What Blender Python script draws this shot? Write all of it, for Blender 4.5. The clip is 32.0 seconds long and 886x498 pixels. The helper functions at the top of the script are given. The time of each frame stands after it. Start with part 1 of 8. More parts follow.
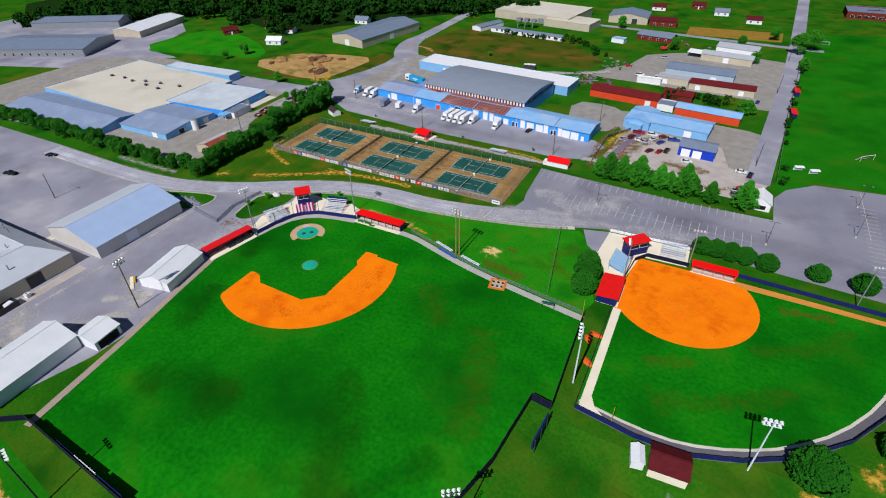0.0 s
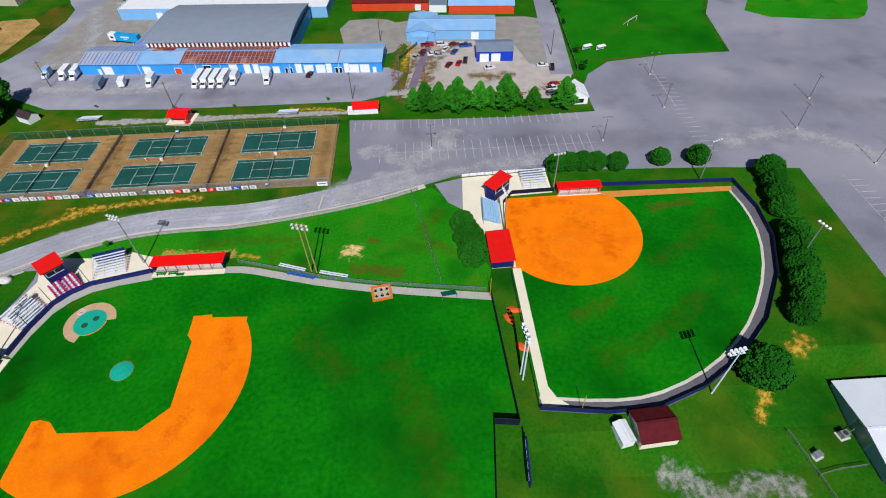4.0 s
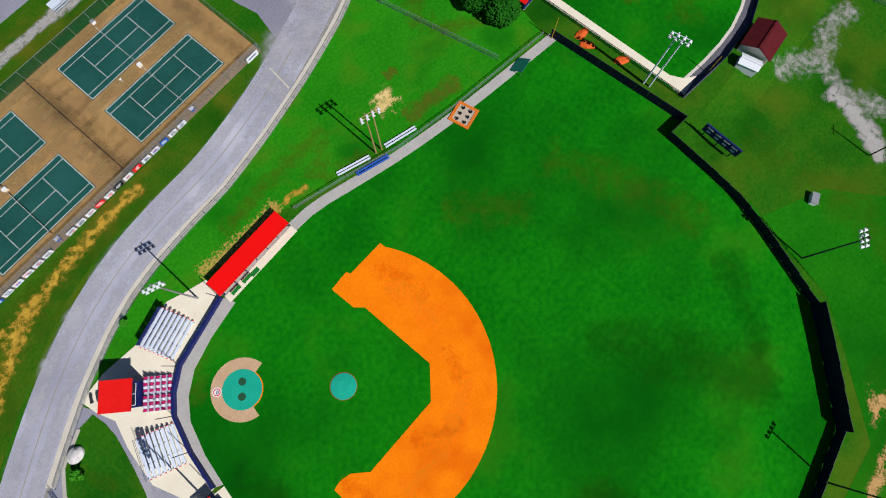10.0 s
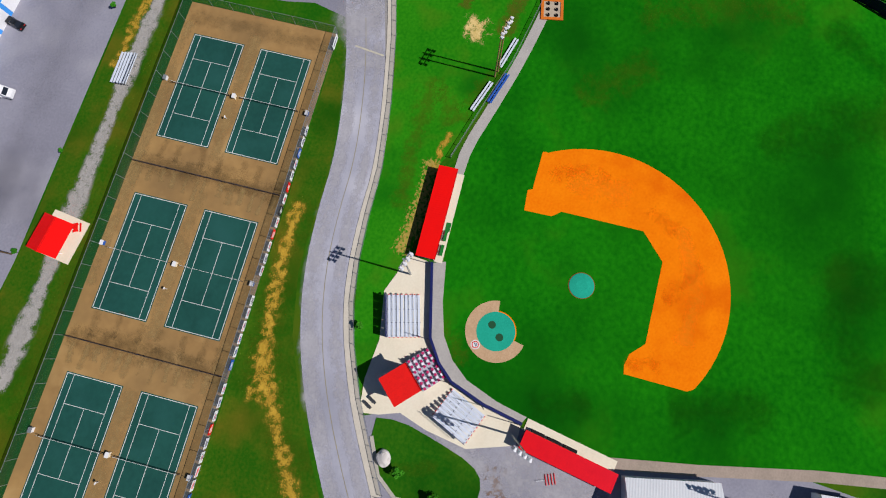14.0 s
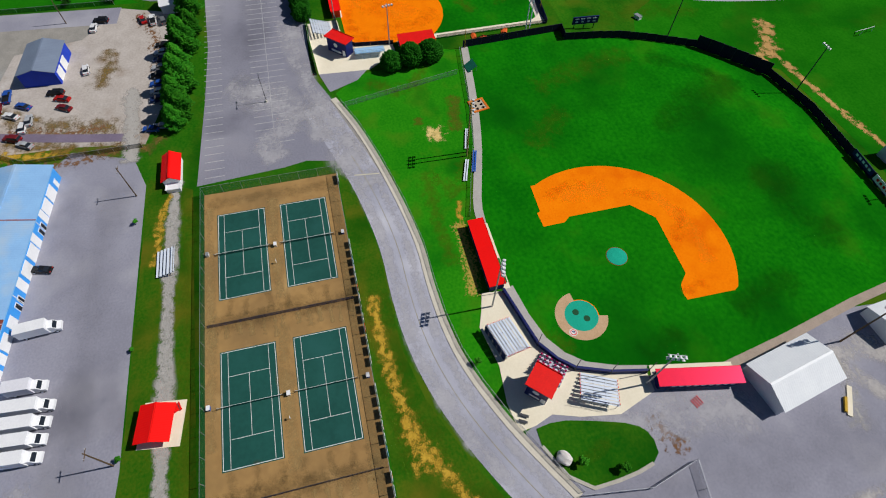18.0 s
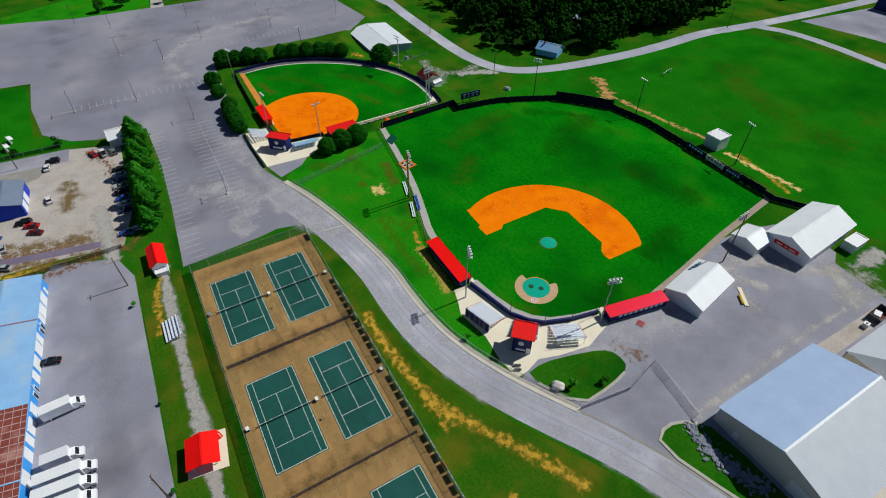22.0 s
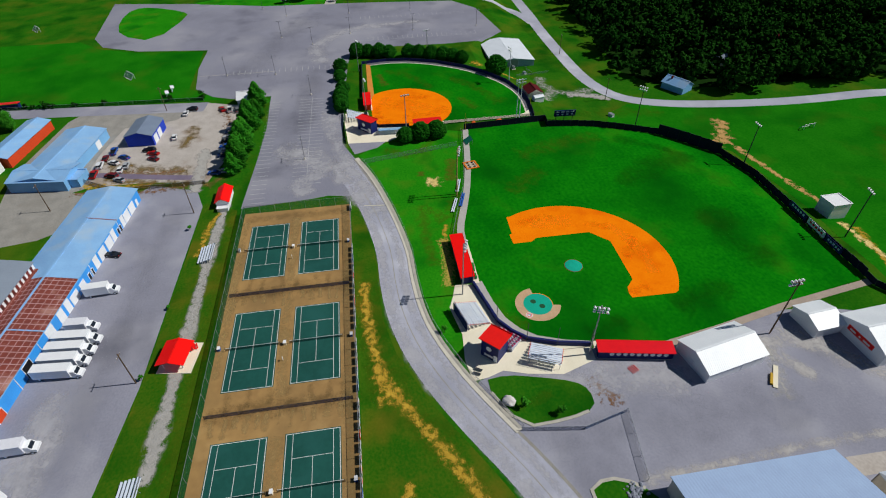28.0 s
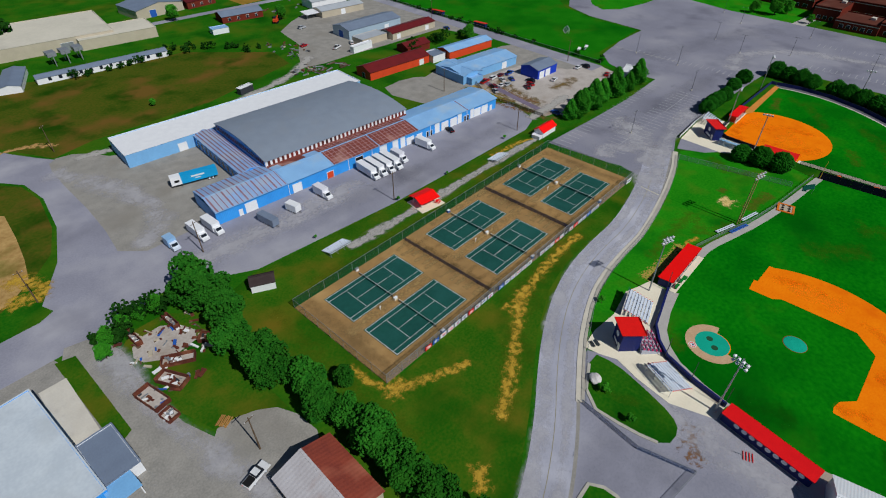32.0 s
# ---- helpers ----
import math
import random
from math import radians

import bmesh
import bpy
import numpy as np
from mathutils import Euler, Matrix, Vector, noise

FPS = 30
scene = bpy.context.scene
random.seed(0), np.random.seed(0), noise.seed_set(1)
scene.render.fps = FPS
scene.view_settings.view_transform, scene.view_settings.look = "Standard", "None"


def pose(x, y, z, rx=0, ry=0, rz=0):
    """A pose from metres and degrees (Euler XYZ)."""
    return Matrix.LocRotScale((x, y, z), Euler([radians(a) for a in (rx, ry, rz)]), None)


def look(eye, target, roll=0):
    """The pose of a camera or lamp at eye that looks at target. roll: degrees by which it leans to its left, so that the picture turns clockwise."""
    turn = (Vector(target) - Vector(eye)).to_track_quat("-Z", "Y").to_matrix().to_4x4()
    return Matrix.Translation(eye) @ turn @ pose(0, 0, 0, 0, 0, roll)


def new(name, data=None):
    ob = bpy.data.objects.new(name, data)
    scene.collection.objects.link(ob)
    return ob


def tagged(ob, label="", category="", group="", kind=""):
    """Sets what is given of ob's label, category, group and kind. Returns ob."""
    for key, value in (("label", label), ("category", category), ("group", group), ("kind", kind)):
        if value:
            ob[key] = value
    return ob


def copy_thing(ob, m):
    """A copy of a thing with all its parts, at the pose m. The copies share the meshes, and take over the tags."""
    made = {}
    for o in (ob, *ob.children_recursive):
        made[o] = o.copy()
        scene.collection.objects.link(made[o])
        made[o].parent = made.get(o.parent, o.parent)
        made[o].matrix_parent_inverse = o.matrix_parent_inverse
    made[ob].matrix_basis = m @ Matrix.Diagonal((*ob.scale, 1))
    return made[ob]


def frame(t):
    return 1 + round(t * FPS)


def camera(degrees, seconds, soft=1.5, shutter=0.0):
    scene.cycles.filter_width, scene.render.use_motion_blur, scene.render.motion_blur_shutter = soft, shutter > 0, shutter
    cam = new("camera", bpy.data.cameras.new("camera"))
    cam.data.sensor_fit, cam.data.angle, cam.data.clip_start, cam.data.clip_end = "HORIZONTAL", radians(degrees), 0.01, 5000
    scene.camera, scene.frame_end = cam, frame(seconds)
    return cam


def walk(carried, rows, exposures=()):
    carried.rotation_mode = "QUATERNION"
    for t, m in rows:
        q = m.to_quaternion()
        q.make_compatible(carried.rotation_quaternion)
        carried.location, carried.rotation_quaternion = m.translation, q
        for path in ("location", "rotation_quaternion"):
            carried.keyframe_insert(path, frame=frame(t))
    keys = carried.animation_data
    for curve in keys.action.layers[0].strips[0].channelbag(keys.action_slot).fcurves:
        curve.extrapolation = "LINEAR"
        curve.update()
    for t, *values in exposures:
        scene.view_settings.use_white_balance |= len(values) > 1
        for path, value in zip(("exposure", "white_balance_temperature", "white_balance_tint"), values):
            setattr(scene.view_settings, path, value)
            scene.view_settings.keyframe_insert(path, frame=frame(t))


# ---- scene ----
cam = camera(80.3, 32.0, soft=1.1)
PATH = [
    (0, (3.273, -4.96, 102.111), (2.508, -3.531, 100.938), -0.9),
    (0.5, (-0.259, -0.53, 101.607), (-0.984, 0.896, 100.406), -0.8),
    (1, (-3.775, 3.671, 101.283), (-4.43, 5.104, 100.052), -0.9),
    (1.5, (-7.536, 7.737, 101.119), (-8.097, 9.182, 99.855), -0.9),
    (2, (-11.234, 11.686, 101.116), (-11.692, 13.14, 99.82), -0.9),
    (2.5, (-14.825, 15.461, 101.328), (-15.135, 16.919, 99.995), -1.4),
    (3, (-18.761, 20.02, 101.208), (-18.923, 21.466, 99.835), -1.2),
    (3.5, (-22.873, 23.812, 101.394), (-22.925, 25.231, 99.985), -1.6),
    (5.5, (-40.358, 40.739, 101.764), (-40.094, 41.936, 100.184), -1.4),
    (6, (-44.946, 44.8, 101.9), (-44.637, 45.926, 100.276), -1.3),
    (6.5, (-49.433, 49.019, 101.757), (-49.078, 50.06, 100.086), -1.4),
    (7, (-54.018, 53.244, 101.684), (-53.622, 54.193, 99.969), -1.3),
    (7.5, (-58.805, 57.646, 101.815), (-58.381, 58.499, 100.057), -1.5),
    (8, (-63.727, 62.357, 102.164), (-63.281, 63.097, 100.36), -1.8),
    (8.5, (-68.732, 67.49, 102.212), (-68.277, 68.101, 100.363), -1.0),
    (9, (-73.619, 72.619, 102.033), (-73.173, 73.103, 100.144), 0.3),
    (9.5, (-78.425, 76.887, 102.022), (-78.021, 77.257, 100.098), 1.2),
    (10, (-83.112, 81.02, 102.086), (-82.766, 81.292, 100.135), 1.8),
    (10.5, (-87.705, 85.154, 102.187), (-87.423, 85.348, 100.216), 2.0),
    (11, (-92.431, 89.209, 102.189), (-92.229, 89.328, 100.203), 3.3),
    (11.5, (-97.456, 93.226, 102.204), (-97.356, 93.274, 100.208), 4.6),
    (12, (-102.209, 97.325, 102.111), (-102.19, 97.33, 100.111), 12.9),
    (12.5, (-106.179, 101.608, 102.006), (-106.147, 101.626, 100.006), -4.4),
    (13, (-109.261, 105.861, 102.109), (-109.146, 105.915, 100.113), -4.2),
    (13.5, (-112.258, 110.21, 101.803), (-112.028, 110.304, 99.819), -4.9),
    (14, (-115.723, 114.538, 101.879), (-115.358, 114.653, 99.916), -3.4),
    (14.5, (-119.738, 119.245, 102.351), (-119.258, 119.351, 100.412), -1.7),
    (15, (-124.209, 124.496, 103.073), (-123.626, 124.564, 101.161), 0.6),
    (15.5, (-128.976, 129.65, 103.926), (-128.29, 129.671, 102.047), 2.6),
    (17.5, (-147.473, 147.041, 105.141), (-146.478, 146.802, 103.422), 2.7),
    (18, (-151.558, 150.969, 105.007), (-150.509, 150.673, 103.33), 2.2),
    (18.5, (-155.872, 154.859, 105.163), (-154.772, 154.507, 103.53), 2.0),
    (19, (-160.253, 158.588, 105.263), (-159.116, 158.181, 103.669), 1.4),
    (19.5, (-164.666, 162.388, 105.402), (-163.504, 161.914, 103.845), 1.4),
    (20, (-168.958, 166.581, 105.658), (-167.768, 166.054, 104.139), 1.1),
    (20.5, (-172.839, 170.74, 106.049), (-171.613, 170.183, 104.57), 1.0),
    (21, (-176.068, 174.179, 106.524), (-174.816, 173.594, 105.078), 0.5),
    (21.5, (-178.625, 176.352, 106.849), (-177.361, 175.707, 105.439), 0.3),
    (22, (-180.898, 177.707, 107.15), (-179.647, 176.979, 105.769), 0.1),
    (22.5, (-183.167, 178.435, 107.373), (-181.941, 177.632, 106.012), 0.0),
    (23, (-185.329, 178.562, 107.458), (-184.114, 177.715, 106.113), -0.0),
    (23.5, (-187.324, 178.136, 107.35), (-186.124, 177.251, 106.018), -0.3),
    (24, (-189.28, 177.013, 107.233), (-188.076, 176.114, 105.913), -0.7),
    (24.5, (-190.973, 174.868, 106.974), (-189.766, 173.968, 105.657), -0.6),
    (26.5, (-195.703, 162.13, 102.042), (-194.302, 161.507, 100.758), -0.7),
    (27, (-197.165, 157.386, 101.391), (-195.713, 156.893, 100.107), -0.4),
    (27.5, (-198.326, 151.486, 100.666), (-196.842, 151.119, 99.376), -0.5),
    (28, (-199.621, 144.847, 99.778), (-198.117, 144.623, 98.48), -0.8),
    (28.5, (-201.049, 138.461, 98.901), (-199.533, 138.399, 97.599), -0.7),
    (29, (-202.513, 131.638, 97.899), (-201.0, 131.761, 96.597), -0.6),
    (29.5, (-203.684, 124.575, 96.777), (-202.198, 124.891, 95.477), -0.7),
    (30, (-205.031, 117.61, 95.575), (-203.594, 118.113, 94.277), -0.7),
    (30.5, (-206.64, 110.905, 94.756), (-205.244, 111.525, 93.465), -0.7),
    (31, (-208.318, 105.311, 94.111), (-206.98, 106.064, 92.829), -0.6),
    (31.5, (-209.784, 101.396, 93.63), (-208.541, 102.309, 92.357), -0.4),
    (32, (-210.84, 98.805, 93.201), (-209.693, 99.848, 91.937), 0.1),
]
walk(cam, [(t, look(eye, target, roll)) for t, eye, target, roll in PATH],
     [(0, -0.08, 6200, 13), (6, 0.0, 6200, 10), (10, -0.04, 6250, 12), (13, -0.12, 6300, 14), (15, -0.18, 6500, 14), (19, -0.18, 6450, 8), (24, -0.26, 6350, 5), (28, -0.24, 6400, 7), (32, -0.42, 6200, 8)])

# ---- light ----
SUN_ELEV = radians(46.5)
SUN_DIR = Vector((-0.02, -math.cos(SUN_ELEV), math.sin(SUN_ELEV)))
world = bpy.data.worlds.new("sky")
scene.world = world
world.use_nodes = True
wn = world.node_tree
sky = wn.nodes.new("ShaderNodeTexSky")
sky.sky_type, sky.sun_disc = "NISHITA", False
sky.sun_elevation, sky.sun_rotation = SUN_ELEV, radians(180)
sky.ozone_density, sky.air_density, sky.dust_density = 6.0, 1.0, 0.3
wn.links.new(sky.outputs[0], wn.nodes["Background"].inputs[0])
wn.nodes["Background"].inputs[1].default_value = 0.04
sun = new("sun", bpy.data.lights.new("sun", "SUN"))
sun.data.energy, sun.data.angle, sun.data.color = 4.35, radians(0.5), (1.0, 0.96, 0.9)
sun.matrix_world = look(SUN_DIR * 300, (0, 0, 0))


# ---- materials ----
def mat(name, a, b=None, scale=1.0, rough=0.85, metal=0.0, bump=0.0, fine=8.0, mix=0.5, c=None, cscale=0.05, cut=(0.5, 0.62), vary=0.0, d=None, dscale=0.03, dcut=(0.48, 0.72)):
    """Two tones mixed by coarse and fine noise, a third and a fourth tone in large patches, a little relief."""
    m = bpy.data.materials.new(name)
    m.use_nodes = True
    nt = m.node_tree
    bs = nt.nodes["Principled BSDF"]
    bs.inputs["Roughness"].default_value = rough
    bs.inputs["Metallic"].default_value = metal
    bs.inputs["Specular IOR Level"].default_value = 0.5 if metal else 0.0 if rough >= 0.85 else 0.2
    b = b or [v * 0.75 for v in a]
    tc = nt.nodes.new("ShaderNodeNewGeometry")

    def noi(s, d=3.0):
        n = nt.nodes.new("ShaderNodeTexNoise")
        n.inputs["Scale"].default_value, n.inputs["Detail"].default_value = s, d
        nt.links.new(tc.outputs["Position"], n.inputs["Vector"])
        return n

    def ramp(src, lo, hi):
        r = nt.nodes.new("ShaderNodeMapRange")
        r.inputs[1].default_value, r.inputs[2].default_value = lo, hi
        nt.links.new(src, r.inputs[0])
        return r.outputs[0]

    def blend(f, p, q):
        x = nt.nodes.new("ShaderNodeMix")
        x.data_type = "RGBA"
        for v, i in ((f, 0), (p, 6), (q, 7)):
            if isinstance(v, (tuple, list)):
                x.inputs[i].default_value = (*v, 1)
            else:
                nt.links.new(v, x.inputs[i])
        return x.outputs[2]

    n1, n2 = noi(scale), noi(scale * fine, 2.0)
    add = nt.nodes.new("ShaderNodeMath")
    add.operation = "MULTIPLY_ADD"
    add.inputs[1].default_value = mix
    nt.links.new(n2.outputs[0], add.inputs[0])
    mul = nt.nodes.new("ShaderNodeMath")
    mul.operation, mul.inputs[1].default_value = "MULTIPLY", 1 - mix
    nt.links.new(n1.outputs[0], mul.inputs[0])
    nt.links.new(mul.outputs[0], add.inputs[2])
    col = blend(ramp(add.outputs[0], 0.36, 0.64), a, b)
    if c:
        col = blend(ramp(noi(cscale, 5.0).outputs[0], *cut), col, c)
    if d:
        col = blend(ramp(noi(dscale, 7.0).outputs[0], *dcut), col, d)
    if vary:
        oi = nt.nodes.new("ShaderNodeObjectInfo")
        hsv = nt.nodes.new("ShaderNodeHueSaturation")
        nt.links.new(ramp(oi.outputs["Random"], -1 / (2 * vary) + 0.5, 1 / (2 * vary) + 0.5), hsv.inputs["Value"])
        hsv.inputs["Value"].default_value = 1
        mr = nt.nodes.new("ShaderNodeMapRange")
        mr.inputs[3].default_value, mr.inputs[4].default_value = 1 - vary, 1 + vary
        nt.links.new(oi.outputs["Random"], mr.inputs[0])
        nt.links.new(mr.outputs[0], hsv.inputs["Value"])
        nt.links.new(col, hsv.inputs["Color"])
        col = hsv.outputs[0]
    nt.links.new(col, bs.inputs["Base Color"])
    if bump:
        bp = nt.nodes.new("ShaderNodeBump")
        bp.inputs["Strength"].default_value, bp.inputs["Distance"].default_value = bump, 0.05
        nt.links.new(n2.outputs[0], bp.inputs["Height"])
        nt.links.new(bp.outputs[0], bs.inputs["Normal"])
    return m


def ribbed(name, a, b, pitch=0.6, axis="X", turn=0.0, rough=0.45, rust=None, cut=(0.5, 0.6)):
    """Painted sheet metal: raised ribs across the sheet, and patches of rust or fading."""
    m = mat(name, a, b, 0.25, rough, 0.0, 0.0, 12, 0.4, rust, 0.12, cut)
    nt = m.node_tree
    bs = nt.nodes["Principled BSDF"]
    geo = nt.nodes.new("ShaderNodeNewGeometry")
    rot = nt.nodes.new("ShaderNodeVectorRotate")
    rot.rotation_type = "Z_AXIS"
    rot.inputs["Angle"].default_value = -turn
    nt.links.new(geo.outputs["Position"], rot.inputs["Vector"])
    w = nt.nodes.new("ShaderNodeTexWave")
    w.bands_direction = axis
    w.inputs["Scale"].default_value = 0.314 / pitch
    nt.links.new(rot.outputs[0], w.inputs["Vector"])
    bp = nt.nodes.new("ShaderNodeBump")
    bs.inputs["Specular IOR Level"].default_value = 0.5
    bp.inputs["Strength"].default_value, bp.inputs["Distance"].default_value = 0.3, 0.05
    nt.links.new(w.outputs[0], bp.inputs["Height"])
    nt.links.new(bp.outputs[0], bs.inputs["Normal"])
    return m


def fading(m, scale=0.6, soft=0.15, most=1.0, start=0.52):
    """Let a material thin out, raggedly, where its mesh's cover falls."""
    nt = m.node_tree
    geo, att = nt.nodes.new("ShaderNodeNewGeometry"), nt.nodes.new("ShaderNodeAttribute")
    att.attribute_name = "cover"
    total = att.outputs["Fac"]
    for s, amount in ((scale, 3.2), (scale * 6, 1.8)):
        n = nt.nodes.new("ShaderNodeTexNoise")
        n.inputs["Scale"].default_value, n.inputs["Detail"].default_value = s, 6.0
        nt.links.new(geo.outputs["Position"], n.inputs["Vector"])
        away = nt.nodes.new("ShaderNodeMath")
        away.operation, away.inputs[1].default_value, away.inputs[2].default_value = "MULTIPLY_ADD", amount, -0.5 * amount
        nt.links.new(n.outputs[0], away.inputs[0])
        add = nt.nodes.new("ShaderNodeMath")
        nt.links.new(total, add.inputs[0])
        nt.links.new(away.outputs[0], add.inputs[1])
        total = add.outputs[0]
    edge = nt.nodes.new("ShaderNodeMapRange")
    edge.interpolation_type = "SMOOTHSTEP"
    edge.inputs[1].default_value, edge.inputs[2].default_value = start - soft, start + soft
    nt.links.new(total, edge.inputs[0])
    rim = nt.nodes.new("ShaderNodeMapRange")
    rim.inputs[2].default_value = 0.4
    nt.links.new(att.outputs["Fac"], rim.inputs[0])
    rim.inputs[4].default_value = most
    both = nt.nodes.new("ShaderNodeMath")
    both.operation = "MULTIPLY"
    nt.links.new(edge.outputs[0], both.inputs[0])
    nt.links.new(rim.outputs[0], both.inputs[1])
    tr, mx = nt.nodes.new("ShaderNodeBsdfTransparent"), nt.nodes.new("ShaderNodeMixShader")
    nt.links.new(both.outputs[0], mx.inputs[0])
    nt.links.new(tr.outputs[0], mx.inputs[1])
    nt.links.new(nt.nodes["Principled BSDF"].outputs[0], mx.inputs[2])
    nt.links.new(mx.outputs[0], nt.nodes["Material Output"].inputs[0])
    return m


def veil(name, a, share):
    """Woven wire or netting, of which only a share stops the light."""
    m = mat(name, a, None, 3, 0.6)
    nt = m.node_tree
    tr, mx = nt.nodes.new("ShaderNodeBsdfTransparent"), nt.nodes.new("ShaderNodeMixShader")
    mx.inputs[0].default_value = share
    nt.links.new(tr.outputs[0], mx.inputs[1])
    nt.links.new(nt.nodes["Principled BSDF"].outputs[0], mx.inputs[2])
    nt.links.new(mx.outputs[0], nt.nodes["Material Output"].inputs[0])
    return m


GRASS = mat("rough_grass", (0.012, 0.112, 0.004), (0.038, 0.150, 0.006), 0.09, 0.95, 0, 0.4, 16, 0.55, (0.085, 0.125, 0.008), 0.045, (0.48, 0.74), 0, (0.006, 0.075, 0.003), 0.06, (0.50, 0.72))
OLIVE = mat("dry_olive_grass", (0.020, 0.108, 0.004), (0.066, 0.132, 0.007), 0.12, 0.95, 0, 0.4, 14, 0.55, (0.15, 0.12, 0.011), 0.06, (0.50, 0.72), 0, (0.012, 0.085, 0.003), 0.07, (0.50, 0.70))
TURF = mat("outfield_turf", (0.003, 0.135, 0.003), (0.011, 0.228, 0.004), 0.05, 0.95, 0, 0.3, 18, 0.45, (0.036, 0.160, 0.005), 0.05, (0.55, 0.78), 0, (0.003, 0.092, 0.003), 0.035, (0.46, 0.70))
LAWN = mat("bright_lawn", (0.012, 0.190, 0.004), (0.030, 0.262, 0.006), 0.08, 0.95, 0, 0.3, 18, 0.55, (0.070, 0.205, 0.008), 0.09, (0.54, 0.76), 0, (0.007, 0.140, 0.004), 0.07, (0.52, 0.72))
FIELD = mat("brown_meadow", (0.09, 0.095, 0.010), (0.04, 0.085, 0.006), 0.06, 0.95, 0, 0.4, 16, 0.55, (0.15, 0.09, 0.018), 0.05, (0.5, 0.66), 0, (0.018, 0.060, 0.003), 0.06, (0.52, 0.68))
CLAY = mat("orange_clay", (1.0, 0.25, 0.003), (0.90, 0.19, 0.002), 0.22, 0.95, 0, 0.25, 9, 0.5, (0.76, 0.12, 0.002), 0.09, (0.54, 0.78))
STRAW = mat("dry_straw_soil", (0.66, 0.42, 0.055), (0.40, 0.24, 0.025), 0.6, 0.95, 0, 0.4, 8, 0.6)
fading(STRAW, 0.7, 0.55, 0.95, 0.72)
ASPHALT = mat("asphalt", (0.32, 0.32, 0.385), (0.25, 0.25, 0.305), 0.07, 0.9, 0, 0.25, 30, 0.45, (0.41, 0.405, 0.45), 0.05, (0.48, 0.72), 0, (0.195, 0.195, 0.24), 0.04, (0.54, 0.74))
ROADMAT = mat("road_asphalt", (0.45, 0.455, 0.535), (0.36, 0.365, 0.435), 0.09, 0.9, 0, 0.25, 30, 0.45, (0.56, 0.56, 0.62), 0.07, (0.5, 0.72), 0, (0.31, 0.315, 0.38), 0.05, (0.54, 0.74))
LOTMAT = mat("worn_parking_asphalt", (0.275, 0.275, 0.335), (0.205, 0.205, 0.255), 0.06, 0.9, 0, 0.25, 35, 0.45, (0.35, 0.345, 0.39), 0.03, (0.48, 0.72), 0, (0.165, 0.165, 0.21), 0.045, (0.54, 0.74))
GRAVEL = mat("pale_gravel", (0.36, 0.34, 0.31), (0.25, 0.24, 0.22), 0.25, 0.95, 0, 0.5, 10, 0.5, (0.26, 0.24, 0.21), 0.06, (0.52, 0.74))
BROWNLOT = mat("pinkish_gravel_lot", (0.52, 0.475, 0.44), (0.41, 0.365, 0.33), 0.2, 0.95, 0, 0.5, 8, 0.5, (0.30, 0.22, 0.16), 0.05, (0.54, 0.70))
CONC = mat("concrete", (0.66, 0.62, 0.54), (0.58, 0.54, 0.47), 0.3, 0.85, 0, 0.1, 10, 0.4, (0.46, 0.43, 0.38), 0.15, (0.58, 0.75))
PALECONC = mat("pale_concrete", (0.86, 0.79, 0.63), (0.78, 0.71, 0.55), 0.25, 0.85, 0, 0.1, 10, 0.4)
KERB = mat("kerb_concrete", (0.52, 0.49, 0.42), (0.40, 0.38, 0.33), 0.6, 0.9, 0, 0.1, 8)
PATHC = mat("grey_path", (0.48, 0.46, 0.43), (0.40, 0.38, 0.36), 0.4, 0.9, 0, 0.1, 8)
TANDIRT = mat("tan_clay", (0.62, 0.42, 0.26), (0.50, 0.33, 0.19), 0.5, 0.95, 0, 0.1, 6)
COURT = mat("tan_court_surround", (0.42, 0.255, 0.098), (0.31, 0.185, 0.074), 0.10, 0.85, 0, 0.1, 6, 0.35, (0.26, 0.165, 0.072), 0.07, (0.46, 0.74), 0, (0.48, 0.31, 0.13), 0.12, (0.56, 0.76))
GREENC = mat("green_court", (0.013, 0.092, 0.074), (0.009, 0.068, 0.056), 0.10, 0.8, 0, 0.0, 10, 0.4, (0.017, 0.100, 0.086), 0.12, (0.5, 0.74))
LINE = mat("white_paint", (0.80, 0.82, 0.80), (0.68, 0.70, 0.68), 0.5, 0.8)
FADED = mat("faded_lot_paint", (0.56, 0.56, 0.56), (0.38, 0.38, 0.40), 0.4, 0.9)
YELLOW = mat("yellow_paint", (0.62, 0.40, 0.04), (0.5, 0.3, 0.03), 0.5, 0.8)
TURQ = mat("turquoise_turf", (0.02, 0.42, 0.29), (0.015, 0.36, 0.245), 0.3, 0.95, 0, 0.1, 10)
RED = ribbed("red_sheet_metal", (1.0, 0.006, 0.004), (0.92, 0.006, 0.005), 0.45, "X")
RED.node_tree.nodes["Principled BSDF"].inputs["Specular IOR Level"].default_value = 0.12
GLINT = mat("glossy_red_sheet", (0.86, 0.012, 0.010), (0.76, 0.010, 0.009), 0.5, 0.36)
GLINT.node_tree.nodes["Principled BSDF"].inputs["Specular IOR Level"].default_value = 0.9
GLINT.node_tree.nodes["Principled BSDF"].inputs["Specular Tint"].default_value = (1.0, 0.06, 0.32, 1)
REDV = mat("red_metal", (0.85, 0.012, 0.008), (0.72, 0.010, 0.008), 0.6, 0.4)
NAVY = mat("navy_paint", (0.012, 0.02, 0.14), (0.010, 0.016, 0.10), 0.5, 0.5)
DARKNET = mat("dark_windscreen", (0.008, 0.010, 0.035), (0.005, 0.006, 0.022), 0.4, 0.8)
